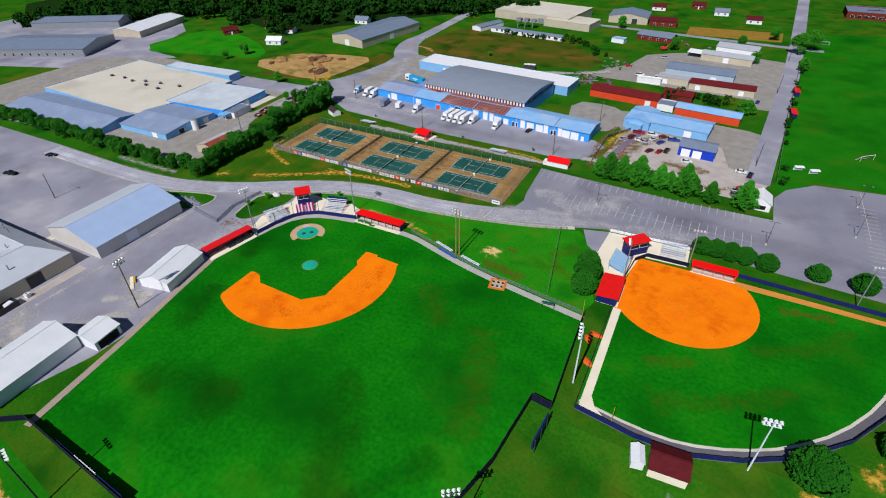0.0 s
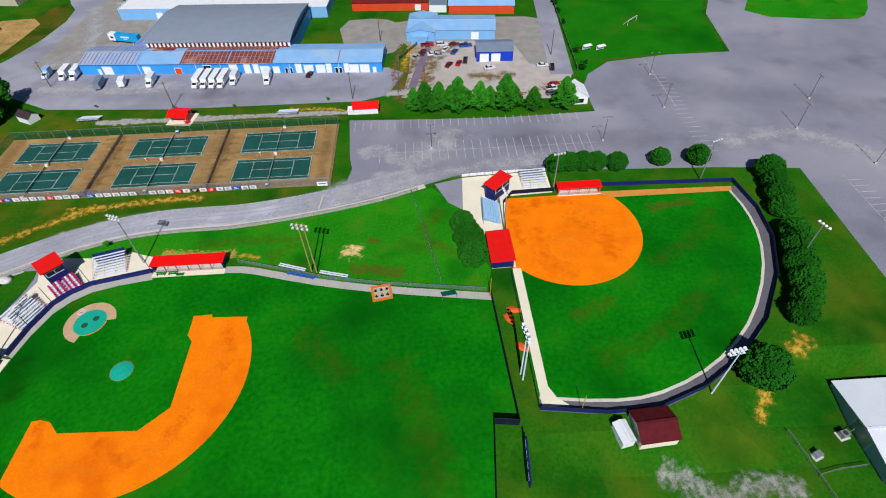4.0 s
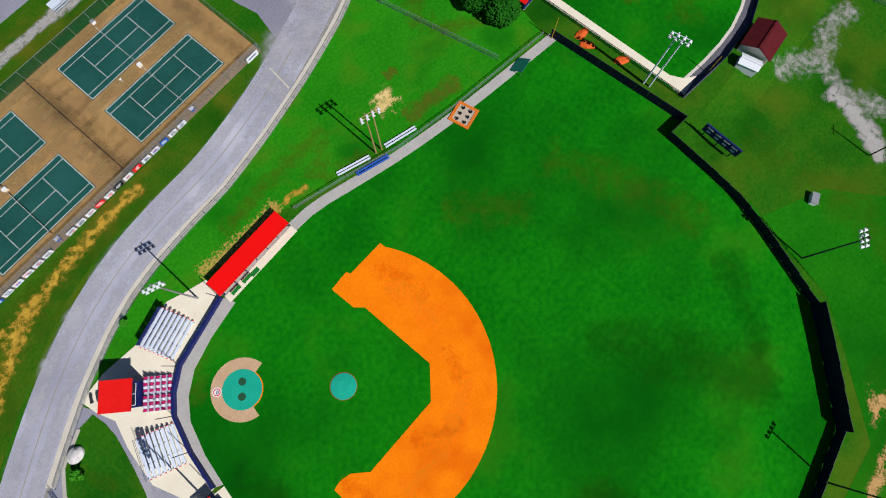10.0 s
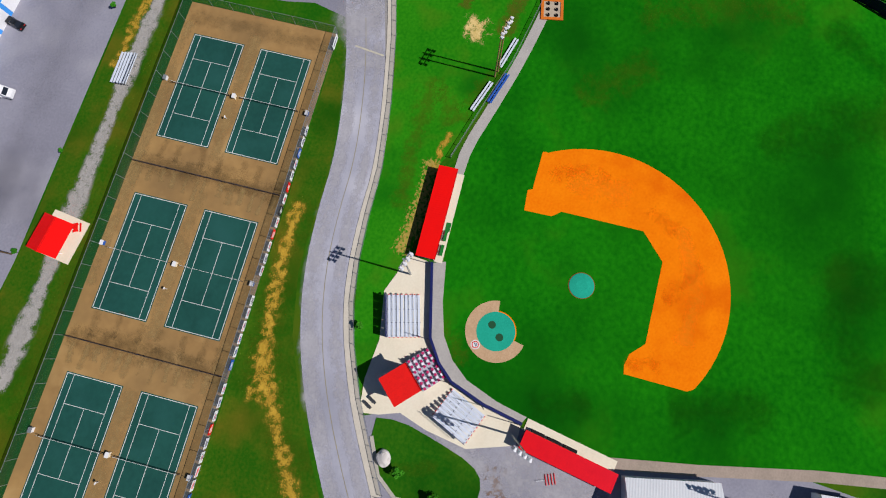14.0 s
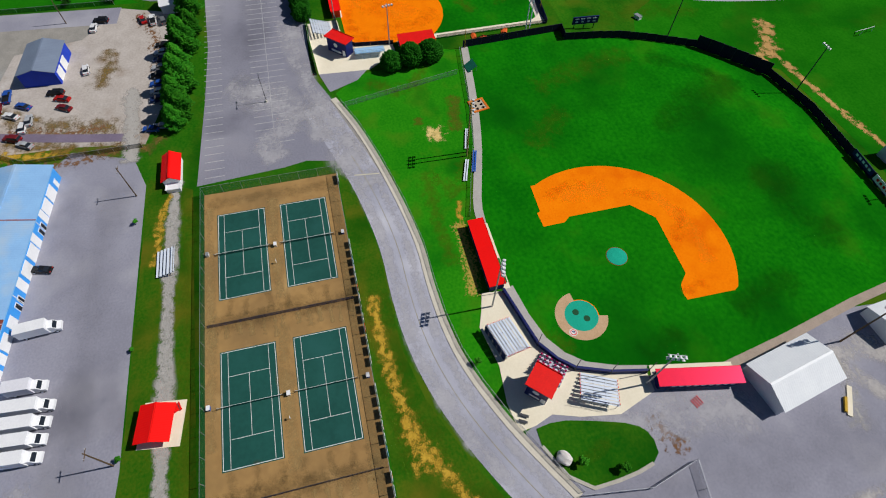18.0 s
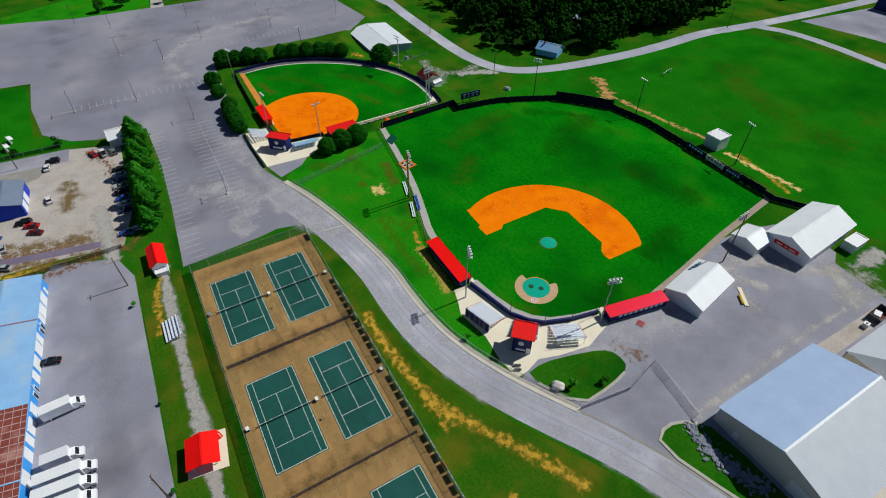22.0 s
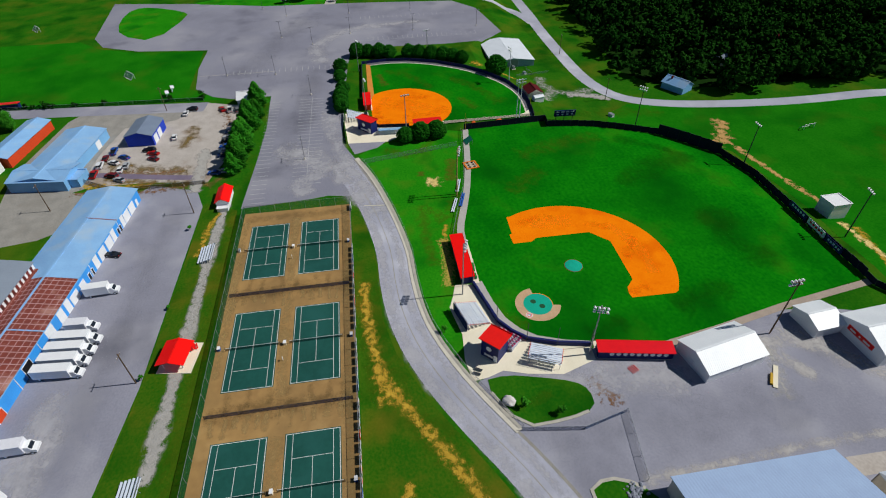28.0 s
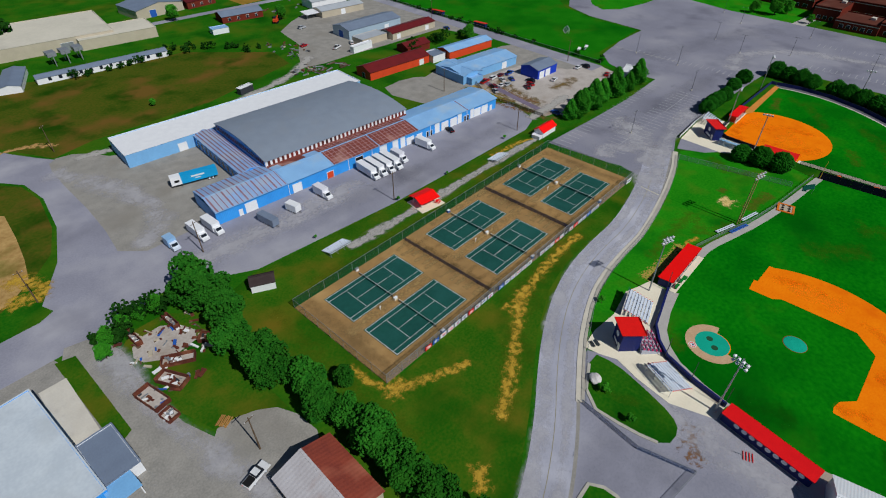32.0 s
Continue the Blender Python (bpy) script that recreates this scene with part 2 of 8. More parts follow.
WHITE = mat("white_metal", (0.86, 0.87, 0.89), (0.78, 0.79, 0.82), 0.4, 0.5)
WHITEROOF = ribbed("white_metal_roof", (0.80, 0.83, 0.86), (0.72, 0.75, 0.79), 0.5, "Y")
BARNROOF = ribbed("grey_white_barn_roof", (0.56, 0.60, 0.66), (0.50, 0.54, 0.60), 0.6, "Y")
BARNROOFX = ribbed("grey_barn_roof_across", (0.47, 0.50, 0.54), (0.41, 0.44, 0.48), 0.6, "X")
# the barn roof again, with blue skylight put into its colour
BARNSKYTINT = ribbed("barn_roof_sky_tint", (0.40, 0.53, 0.76), (0.36, 0.47, 0.69), 0.6, "Y")
MEADOW = mat("meadow_grass", (0.008, 0.142, 0.003), (0.018, 0.190, 0.005), 0.08, 0.95, 0, 0.3, 16, 0.5, (0.044, 0.140, 0.006), 0.05, (0.54, 0.8), 0, (0.004, 0.098, 0.003), 0.03, (0.48, 0.72))
CYANGREY = ribbed("pale_blue_grey_wall", (0.36, 0.47, 0.56), (0.30, 0.40, 0.50), 0.5, "Y")
CREAM = ribbed("cream_white_sheet_wall", (0.66, 0.64, 0.60), (0.58, 0.56, 0.52), 0.4, "Y")
FACBLUE = ribbed("slate_blue_factory_roof", (0.27, 0.345, 0.50), (0.235, 0.30, 0.44), 0.8, "X", 0, 0.5, (0.32, 0.40, 0.54), (0.5, 0.7))
BEIGE = ribbed("beige_sheet_wall", (0.55, 0.48, 0.37), (0.48, 0.42, 0.32), 0.4, "X")
ALU = mat("aluminium", (0.74, 0.80, 0.90), (0.64, 0.71, 0.83), 1.0, 0.4, 0.0)
STEEL = mat("galvanised_steel", (0.40, 0.42, 0.45), (0.30, 0.32, 0.35), 1.0, 0.5, 0.5)
DARKSTEEL = mat("dark_steel", (0.05, 0.055, 0.065), (0.035, 0.04, 0.05), 1.0, 0.6, 0.3)
WOODPOLE = mat("brown_utility_pole", (0.16, 0.11, 0.07), (0.10, 0.07, 0.045), 1.2, 0.9, 0, 0.3)
HEAP = mat("brush_and_soil", (0.40, 0.24, 0.10), (0.24, 0.13, 0.05), 0.8, 0.95, 0, 0.5, 8)
HEAPDARK = mat("dark_brush", (0.17, 0.09, 0.05), (0.09, 0.05, 0.03), 0.8, 0.95, 0, 0.5, 8)
RUST = mat("rusty_iron", (0.16, 0.035, 0.018), (0.09, 0.022, 0.014), 0.7, 0.9, 0.2, 0.3, 6, 0.5, (0.26, 0.09, 0.04), 0.5, (0.5, 0.7))
WTURN = radians(-4.7)
BLUEWALL = ribbed("blue_sheet_wall", (0.05, 0.36, 0.90), (0.04, 0.30, 0.80), 0.5, "X", WTURN)
PALEBLUE = ribbed("pale_blue_sheet_roof", (0.27, 0.50, 0.80), (0.23, 0.43, 0.72), 0.6, "X", WTURN, 0.5, (0.36, 0.50, 0.66), (0.5, 0.7))
STRIPEROOF = ribbed("faded_blue_roof", (0.30, 0.46, 0.74), (0.24, 0.36, 0.60), 1.1, "X", WTURN, 0.6, (0.36, 0.44, 0.58), (0.5, 0.62))
PALEPINK = mat("pale_rib_paint", (0.50, 0.33, 0.34), (0.40, 0.22, 0.22), 0.5, 0.7)
RUSTLINE = mat("rust_streak", (0.30, 0.13, 0.15), (0.26, 0.17, 0.22), 0.4, 0.8)
RUSTROOF = ribbed("rust_red_sheet_roof", (0.23, 0.045, 0.028), (0.16, 0.032, 0.022), 0.9, "X", WTURN, 0.8, (0.42, 0.22, 0.18), (0.55, 0.68))
GREYROOF = ribbed("grey_sheet_roof", (0.25, 0.295, 0.365), (0.22, 0.26, 0.325), 0.6, "X", WTURN, 0.6, (0.24, 0.275, 0.33), (0.5, 0.7))
PLAINROOF = mat("pale_membrane_roof", (0.66, 0.62, 0.52), (0.58, 0.55, 0.46), 0.06, 0.9, 0, 0, 12, 0.4, (0.5, 0.47, 0.4), 0.04, (0.55, 0.7))
BLUEGREYROOF = ribbed("blue_grey_roof", (0.20, 0.25, 0.34), (0.17, 0.21, 0.29), 0.7, "X")
ORANGE = mat("orange_red_wall", (0.72, 0.075, 0.02), (0.62, 0.06, 0.018), 0.3, 0.6)
DARKRED = ribbed("dark_red_roof", (0.17, 0.012, 0.012), (0.12, 0.010, 0.010), 0.5, "X")
MAROON = mat("maroon_shingles", (0.12, 0.018, 0.022), (0.085, 0.013, 0.016), 0.8, 0.9, 0, 0.4)
CYANWALL = mat("light_blue_wall", (0.22, 0.48, 0.80), (0.19, 0.42, 0.72), 0.3, 0.6)
ROYAL = mat("royal_blue_wall", (0.012, 0.055, 0.55), (0.010, 0.045, 0.46), 0.4, 0.5)
BRICKRED = mat("red_brick_wall", (0.20, 0.035, 0.022), (0.14, 0.026, 0.018), 0.6, 0.9, 0, 0.2)
GLASS = mat("dark_glass", (0.02, 0.025, 0.035), (0.015, 0.02, 0.03), 0.5, 0.08)
BLACK = mat("black_rubber", (0.012, 0.012, 0.014), (0.009, 0.009, 0.010), 1, 0.8)
LEAF = mat("leaves", (0.022, 0.16, 0.010), (0.055, 0.25, 0.016), 0.6, 0.9, 0, 0, 5, 0.5, None, 0.05, (0.5, 0.6), 0.22)
DARKLEAF = mat("dark_leaves", (0.014, 0.10, 0.009), (0.034, 0.16, 0.013), 0.5, 0.9, 0, 0, 5, 0.5, None, 0.05, (0.5, 0.6), 0.22)
PINELEAF = mat("evergreen_needles", (0.014, 0.130, 0.009), (0.050, 0.245, 0.015), 0.5, 0.9, 0, 0, 5, 0.5, None, 0.05, (0.5, 0.6), 0.3)
BUSHLEAF = mat("clipped_hedge_leaves", (0.009, 0.085, 0.006), (0.022, 0.135, 0.010), 1.2, 0.9, 0, 0, 4, 0.5, None, 0.05, (0.5, 0.6), 0.15)
WOODSLEAF = mat("woodland_leaves", (0.005, 0.032, 0.004), (0.018, 0.070, 0.008), 0.08, 0.9, 0, 0, 10, 0.5)
BARK = mat("bark", (0.10, 0.07, 0.045), (0.06, 0.042, 0.028), 2, 0.95, 0, 0.4)
WIRE = veil("chain_link_wire", (0.30, 0.33, 0.38), 0.16)
DARKWIRE = veil("dark_netting", (0.03, 0.035, 0.05), 0.4)
BLUESIGN = mat("blue_vinyl", (0.03, 0.12, 0.50), (0.025, 0.10, 0.42), 0.5, 0.5)
BLUETRAILER = mat("sky_blue_paint", (0.02, 0.36, 0.72), (0.018, 0.32, 0.64), 0.4, 0.4)


# ---- shapes ----
def addbox(bm, cx, cy, cz, sx, sy, sz, rot=0.0, tilt=None):
    """A box of full size sx, sy, sz about a centre, turned by rot degrees about z."""
    m = pose(cx, cy, cz, 0, 0, rot) if tilt is None else pose(cx, cy, cz, *tilt)
    m = m @ Matrix.Diagonal((sx, sy, sz, 1))
    vs = [bm.verts.new(m @ Vector(p)) for p in ((-.5, -.5, -.5), (.5, -.5, -.5), (.5, .5, -.5), (-.5, .5, -.5), (-.5, -.5, .5), (.5, -.5, .5), (.5, .5, .5), (-.5, .5, .5))]
    for f in ((3, 2, 1, 0), (4, 5, 6, 7), (0, 1, 5, 4), (1, 2, 6, 5), (2, 3, 7, 6), (3, 0, 4, 7)):
        bm.faces.new([vs[i] for i in f])
    return bm


def box(cx, cy, cz, sx, sy, sz, rot=0.0, tilt=None):
    return addbox(bmesh.new(), cx, cy, cz, sx, sy, sz, rot, tilt)


def addprism(bm, pts, z0, z1):
    """An upright prism over a plan outline (any direction, may be concave)."""
    if sum(p[0] * q[1] - q[0] * p[1] for p, q in zip(pts, pts[1:] + pts[:1])) < 0:
        pts = pts[::-1]
    lo, hi = [bm.verts.new((p[0], p[1], z0)) for p in pts], [bm.verts.new((p[0], p[1], z1)) for p in pts]
    bm.faces.new(hi), bm.faces.new(lo[::-1])
    for i in range(len(pts)):
        j = (i + 1) % len(pts)
        bm.faces.new((lo[i], lo[j], hi[j], hi[i]))
    return bm


def prism(pts, z0, z1):
    return addprism(bmesh.new(), list(pts), z0, z1)


def addrod(bm, a, b, r0, r1=None, n=7):
    """A tapered round rod from a to b."""
    a, b, r1 = Vector(a), Vector(b), r0 if r1 is None else r1
    q = (b - a).to_track_quat("Z", "Y")
    ring = lambda c, r: [bm.verts.new(c + q @ Vector((r * math.cos(6.2832 * i / n), r * math.sin(6.2832 * i / n), 0))) for i in range(n)]
    lo, hi = ring(a, r0), ring(b, r1)
    for i in range(n):
        bm.faces.new((lo[i], lo[(i + 1) % n], hi[(i + 1) % n], hi[i]))
    bm.faces.new(hi), bm.faces.new(lo[::-1])
    return bm


def rod(a, b, r0, r1=None, n=7):
    return addrod(bmesh.new(), a, b, r0, r1, n)


def smooth(pts, times=2, closed=False):
    """Round the corners of a line or outline."""
    for _ in range(times):
        out = [] if closed else [pts[0]]
        for p, q in zip(pts, pts[1:] + (pts[:1] if closed else [])):
            out += [(p[0] * .75 + q[0] * .25, p[1] * .75 + q[1] * .25), (p[0] * .25 + q[0] * .75, p[1] * .25 + q[1] * .75)]
        pts = out if closed else out + [pts[-1]]
    return pts


def offset(pts, d):
    """The line moved d metres to its left."""
    out = []
    for i, p in enumerate(pts):
        a, b = Vector(pts[max(i - 1, 0)]), Vector(pts[min(i + 1, len(pts) - 1)])
        t = (b - a).normalized()
        out.append((p[0] - t.y * d, p[1] + t.x * d))
    return out


def band(pts, left, right):
    """The outline of a strip along a line."""
    return offset(pts, left) + offset(pts, -right)[::-1]


def mesh_object(name, bm, material):
    me = bpy.data.meshes.new(name)
    bm.normal_update()
    bm.to_mesh(me)
    bm.free()
    me.materials.append(material)
    return new(name, me)


def part(name, bm, material, parent, label=""):
    ob = mesh_object(name, bm, material)
    ob.parent = parent
    return tagged(ob, label)


def struct(name, bm, material, label, category):
    return tagged(mesh_object(name, bm, material), label, category, kind="structure")


def thing(name, label, category, x=0.0, y=0.0, z=0.0, rot=0.0, group=""):
    ob = new(name)
    ob.matrix_basis = pose(x, y, z, 0, 0, rot)
    return tagged(ob, label, category, group)


def shared(name, mesh, parent, m=None, label=""):
    """Another object on the same mesh, under a parent."""
    ob = new(name, mesh)
    ob.parent = parent
    if m is not None:
        ob.matrix_basis = m
    return tagged(ob, label)


def place(ob, x, y, rot=0.0, s=1.0, z=0.0):
    """A copy of a thing, elsewhere on the ground."""
    return copy_thing(ob, pose(x, y, z, 0, 0, rot) @ Matrix.Diagonal((s, s, s, 1)))


def blobs(rng, n, size, fit, flat=0.45):
    """Vertices and faces of n small leaf sprays; fit turns a random number source into a place and an outward way."""
    vs, fs = [], []
    for _ in range(n):
        p, w = fit(rng)
        s = size * rng.uniform(0.6, 1.4)
        a = w.cross(Vector((rng.uniform(-1, 1), rng.uniform(-1, 1), rng.uniform(-1, 1)))).normalized()
        b = w.cross(a).normalized()
        tip = w * s * flat
        k = len(vs)
        vs += [p - a * s * .5 - tip * .3, p - b * s * .45, p + a * s * .55 + tip * .2, p + b * s * .5 - tip * .2, p + tip]
        fs += [(k, k + 1, k + 4), (k + 1, k + 2, k + 4), (k + 2, k + 3, k + 4), (k + 3, k, k + 4)]
    return vs, fs


def raw(name, vs, fs, material, parent=None):
    me = bpy.data.meshes.new(name)
    me.from_pydata([tuple(v) for v in vs], [], fs)
    me.materials.append(material)
    ob = new(name, me)
    ob.parent = parent
    return ob

# ---- ground and paving ----
struct("ground", prism([(-2200, -2200), (2200, -2200), (2200, 2200), (-2200, 2200)], -1, 0), GRASS, "mown rough grass reaching to the horizon", "ground")

DRIVE = [(-30, 156), (-50, 149.5), (-64, 145.6), (-82, 142.6), (-95, 142.7), (-107, 141.8), (-118.5, 139.2), (-130, 134.6), (-141.5, 128.4), (-152.5, 121.6), (-165, 115.6), (-180, 110.5), (-205, 107.5), (-260, 108)]
drive = smooth(DRIVE, 2)
YARD = [(-330, 113), (-258, 113), (-205, 112), (-174, 112.5), (-150, 118), (-136, 127), (-131, 127), (-128, 120), (-129, 113), (-130, 104), (-126, 98), (-128.6, 81), (-126, 64), (-122, 48), (-123, 36), (-128, 20), (-143, 22), (-145.5, 26.6), (-164, 28), (-330, 28)]
struct("yard", prism(YARD, -0.4, 0.03), ASPHALT, "worn grey asphalt yard between the sheds", "yard")
struct("road", prism(band(drive, 4.2, 4.2), -0.4, 0.045), ROADMAT, "curving grey asphalt access road with worn wheel tracks", "road")
LOT = [(-53.2, 189), (-22, 187), (3, 186), (33, 187), (33, 204), (37, 213), (47, 222), (72, 225.5), (98, 225.5), (103, 262), (113, 283), (128, 292), (198, 302), (188, 250), (174, 203), (169.7, 142), (163, 83), (144, 70.7), (98, 65.3), (86, 79), (84.5, 100), (86.5, 150), (62.6, 152.5), (9, 155.5), (-16, 156), (-25, 152.6), (-42, 146.5), (-56, 143.0), (-62, 141.5), (-62, 149.5), (-52.5, 152.5), (-50.5, 161), (-51.6, 167)]
struct("parking_lot", prism(LOT, -0.4, 0.04), LOTMAT, "large grey asphalt parking lot with faded bay lines", "parking lot")


def lay(name, pts, material, label, category, z=0.02, rounds=0):
    return struct(name, prism(smooth(pts, rounds, True) if rounds else pts, -0.4, z), material, label, category)


lay("tennis_verge", [(-57, 152.6), (-60, 150.4), (-82, 147.4), (-108, 147), (-120, 144.5), (-134, 138.5), (-152, 128), (-170, 118.5), (-176, 119), (-176, 152), (-180, 186), (-176, 204), (-168, 206), (-168, 187.6), (-168, 153.4), (-57, 153.6)], OLIVE, "dry olive grass round the tennis courts", "lawn", 0.012)
lay("walk_verge", [(-54, 190), (-168, 188), (-168, 206), (-120, 202.2), (-48, 201)], OLIVE, "dry olive grass beside the gravel walk", "lawn", 0.011)
lay("west_lawn", [(-376, 234), (-377, 300), (-340, 304), (-286, 278), (-276, 257), (-309, 251)], LAWN, "bright green field behind the factory", "lawn", 0.016, 1)
lay("golden_field", [(-28, 442), (35, 446), (36, 474), (-28, 468)], mat("golden_stubble", (0.34, 0.20, 0.035), (0.24, 0.15, 0.025), 0.15, 0.95, 0, 0.3, 8), "golden brown stubble field", "field", 0.014)
lay("upper_yard", [(-480, 150), (-370, 190), (-330, 236), (-364, 240), (-384, 290), (-440, 330), (-560, 330), (-560, 200)], ASPHALT, "grey yard round distant warehouses", "yard", 0.009)
lay("soccer_lawn", [(33, 208), (47.7, 225), (96.6, 227.6), (101, 262), (111, 285), (124, 298), (128, 500), (52, 480), (45, 400), (36, 260)], MEADOW, "bright green mown soccer lawn", "lawn", 0.015)
lay("verge_lawn", [(-26, 150), (-42, 145), (-61, 140), (-82, 136.8), (-95, 136.8), (-106, 135.5), (-118, 133), (-128, 129), (-124, 128.8), (-101, 126.5), (-81, 126), (-75, 123), (-55, 116), (-14, 109), (-12, 116), (-18, 130), (-19, 142)], LAWN, "bright grass between the road and the field", "lawn", 0.015)
lay("east_meadow", [(-18, 50), (-2, 42), (6, 30), (0, 10), (-6, -30), (-12, -95), (-110, -125), (-200, -60), (-180, 0), (-118, 11), (-80, 6), (-41, 8), (-22, 30), (-16, 55)], MEADOW, "wide bright green meadow beyond the outfield", "lawn", 0.014)
lay("north_field", [(-182, 312), (-168, 316), (-120, 316), (-70, 330), (-66, 350), (-98, 384), (-146, 388), (-178, 404), (-196, 366), (-194, 336)], FIELD, "uneven brownish green field", "field", 0.012)
lay("loading_yard", [(-166, 206.5), (-120, 202.5), (-50, 201.5), (-40, 205), (-34, 221), (-40, 226), (-100, 232), (-168, 240), (-190, 240), (-212, 228), (-260, 226), (-260, 212), (-204, 213.5), (-185, 217)], ASPHALT, "grey asphalt loading yard", "yard", 0.03)
lay("gravel_yard", [(-163, 236), (-142, 250), (-142, 290), (-166, 296), (-174, 310), (-184, 312), (-186, 300), (-186, 260), (-189, 236)], GRAVEL, "pale gravel yard and drive beside the warehouse", "yard", 0.035, 1)
lay("north_lane", [(-186, 226), (-180, 262), (-179, 306), (-188, 320), (-198, 340), (-199, 366), (-203, 480), (-212, 480), (-208, 366), (-211, 335), (-203, 312), (-192, 296), (-197, 257), (-214, 226)], ASPHALT, "grey lane running north past the fields", "road", 0.026, 1)
lay("west_lane", [(-214, 216), (-202, 213), (-203, 180), (-197, 160), (-190, 140), (-193, 122), (-214, 122), (-210, 160), (-212, 190)], GRAVEL, "pale gravel lane beside the junk plot", "road", 0.034, 1)
lay("factory_yard", [(-214, 214), (-260, 212), (-260, 226), (-330, 232), (-380, 215), (-380, 120), (-330, 119), (-200, 126), (-196, 160)], GRAVEL, "worn gravel yard round the factory", "yard", 0.01)
lay("junk_plot", [(-203, 209), (-186, 209), (-184, 186), (-186, 168), (-184, 150), (-192, 152), (-200, 176), (-204, 190)], OLIVE, "weedy ground of a junk plot", "plot", 0.028, 1)
lay("junk_floor", [(-200, 205.5), (-191, 206), (-187, 196), (-196, 194.5), (-202, 199)], BROWNLOT, "bare concrete and dirt among scrap", "plot", 0.04, 1)
lay("gravel_patch", [(-200, 171), (-192, 170), (-185.5, 165), (-184.5, 153), (-193, 150), (-203, 158)], GRAVEL, "rough gravel beside the old shed", "plot", 0.042, 1)
lay("slab_pad", [(-219, 184), (-213.6, 184), (-213.6, 206), (-219, 206)], CONC, "stained concrete pad beside the factory", "pavement", 0.05)
lay("grass_strip", [(-213, 181), (-209.4, 183), (-210, 211), (-214, 212)], OLIVE, "weedy grass strip beside the lane", "lawn", 0.045)
lay("dirt_lot", [(-35, 202.5), (-32, 221.5), (-31, 246), (-8, 246), (12, 243), (16, 224), (31, 214), (25, 197), (-20, 198.5)], BROWNLOT, "brown stony dirt lot with puddle stains", "lot", 0.028)
struct("paved_strip", prism(band(smooth([(-21.5, 254), (-23, 244.5), (-28.5, 222), (-31.5, 206)], 1), 1.5, 1.5), -0.4, 0.06), mat("purple_grey_paving", (0.22, 0.18, 0.25), (0.17, 0.14, 0.20), 0.2, 0.9, 0, 0.2, 12), "purple-grey paved strip between the lots", "pavement")
lay("stone_lot", [(-64, 272), (-44, 274), (-33, 264), (-33, 247), (-40, 236), (-58, 240)], GRAVEL, "pale gravel patch behind the warehouse", "lot", 0.025, 1)
lay("back_lot", [(-70, 320), (-60, 336), (-50, 350), (-44, 376), (-28, 388), (0, 402), (38, 394), (33, 300), (24, 300), (22, 313), (-20, 315), (-42, 317), (-58, 317)], GRAVEL, "grey gravel lot between workshops", "lot", 0.011)
lay("bare_field", [(-276, 247), (-264, 279), (-229, 290), (-204, 292), (-206, 262), (-210, 241), (-231, 238)], mat("straw_brown_field", (0.52, 0.34, 0.13), (0.34, 0.20, 0.07), 0.12, 0.95, 0, 0.4, 6, 0.5, (0.09, 0.11, 0.01), 0.05, (0.54, 0.66)), "bare straw-brown field", "field", 0.013, 1)
lay("wedge_green", [(-204, 310), (-193, 296), (-198, 258), (-211, 243), (-224, 234), (-262, 233), (-232, 262), (-212, 290)], FIELD, "rough brown grass wedge", "field", 0.011, 1)
STREET = smooth([(27, 214), (31, 260), (36, 320), (42, 391), (50, 560), (60, 760)], 2)
struct("street", prism(band(STREET, 4.5, 4.5), -0.4, 0.03), ASPHALT, "straight grey street beside the soccer lawn", "road")
EASTROAD = smooth([(270, 70), (200, 38), (150, 36.5), (112, 39), (75, 39.7), (42, 39.6), (25, 36.8), (12, 30.5), (4, 16), (-2.5, -13), (-8.4, -46), (-9.8, -80), (-15.5, -100), (-22, -150), (-30, -240)], 2)
struct("east_road", prism(band(EASTROAD, 3.4, 3.4), -0.4, 0.03), ROADMAT, "pale grey road curving past the woods", "road")
struct("school_road", prism(band(smooth([(122, 39.6), (137, 42), (149, 46), (162, 57), (168, 70), (168, 84)], 2), 3.0, 3.0), -0.4, 0.034), ROADMAT, "grey side road to the school lot", "road")
SOUTHROAD = smooth([(-15.5, -108), (-38, -121), (-93, -118), (-220, -114)], 2)
struct("south_road", prism(band(SOUTHROAD, 3, 3), -0.4, 0.033), ROADMAT, "pale grey road along the meadow", "road")
struct("south_lot", prism([(-26, -137), (-34, -192), (-126, -190), (-126, -158), (-84, -149), (-60, -146)], -0.4, 0.02), ASPHALT, "grey lot of a distant building", "lot")
struct("far_road", prism(band([(60, 432), (0, 436), (-60, 442), (-110, 445), (-205, 475)], 3, 3), -0.4, 0.022), ASPHALT, "grey lane between workshops", "road")
lay("grass_corner", [(-159, 112), (-156.4, 107.2), (-158.6, 101.5), (-163, 98), (-190, 98), (-186, 102), (-176, 106.5)], GRASS, "small grass corner by the big barn", "lawn", 0.13, 1)
lay("lot_island", [(118, 258), (131, 280), (158, 288), (184, 287), (186, 276), (173, 254), (163, 248)], LAWN, "grass island beside the lot", "lawn", 0.05, 1)
lay("school_lawn", [(174, 201), (171.5, 166), (206, 162), (212, 200), (190, 250), (186, 246)], LAWN, "lawn before the brick school", "lawn", 0.05)
lay("school_walk", [(170.2, 165.6), (169.8, 158.5), (204, 155), (204.5, 161)], PATHC, "grey concrete walk to the school entrance", "pavement", 0.055)


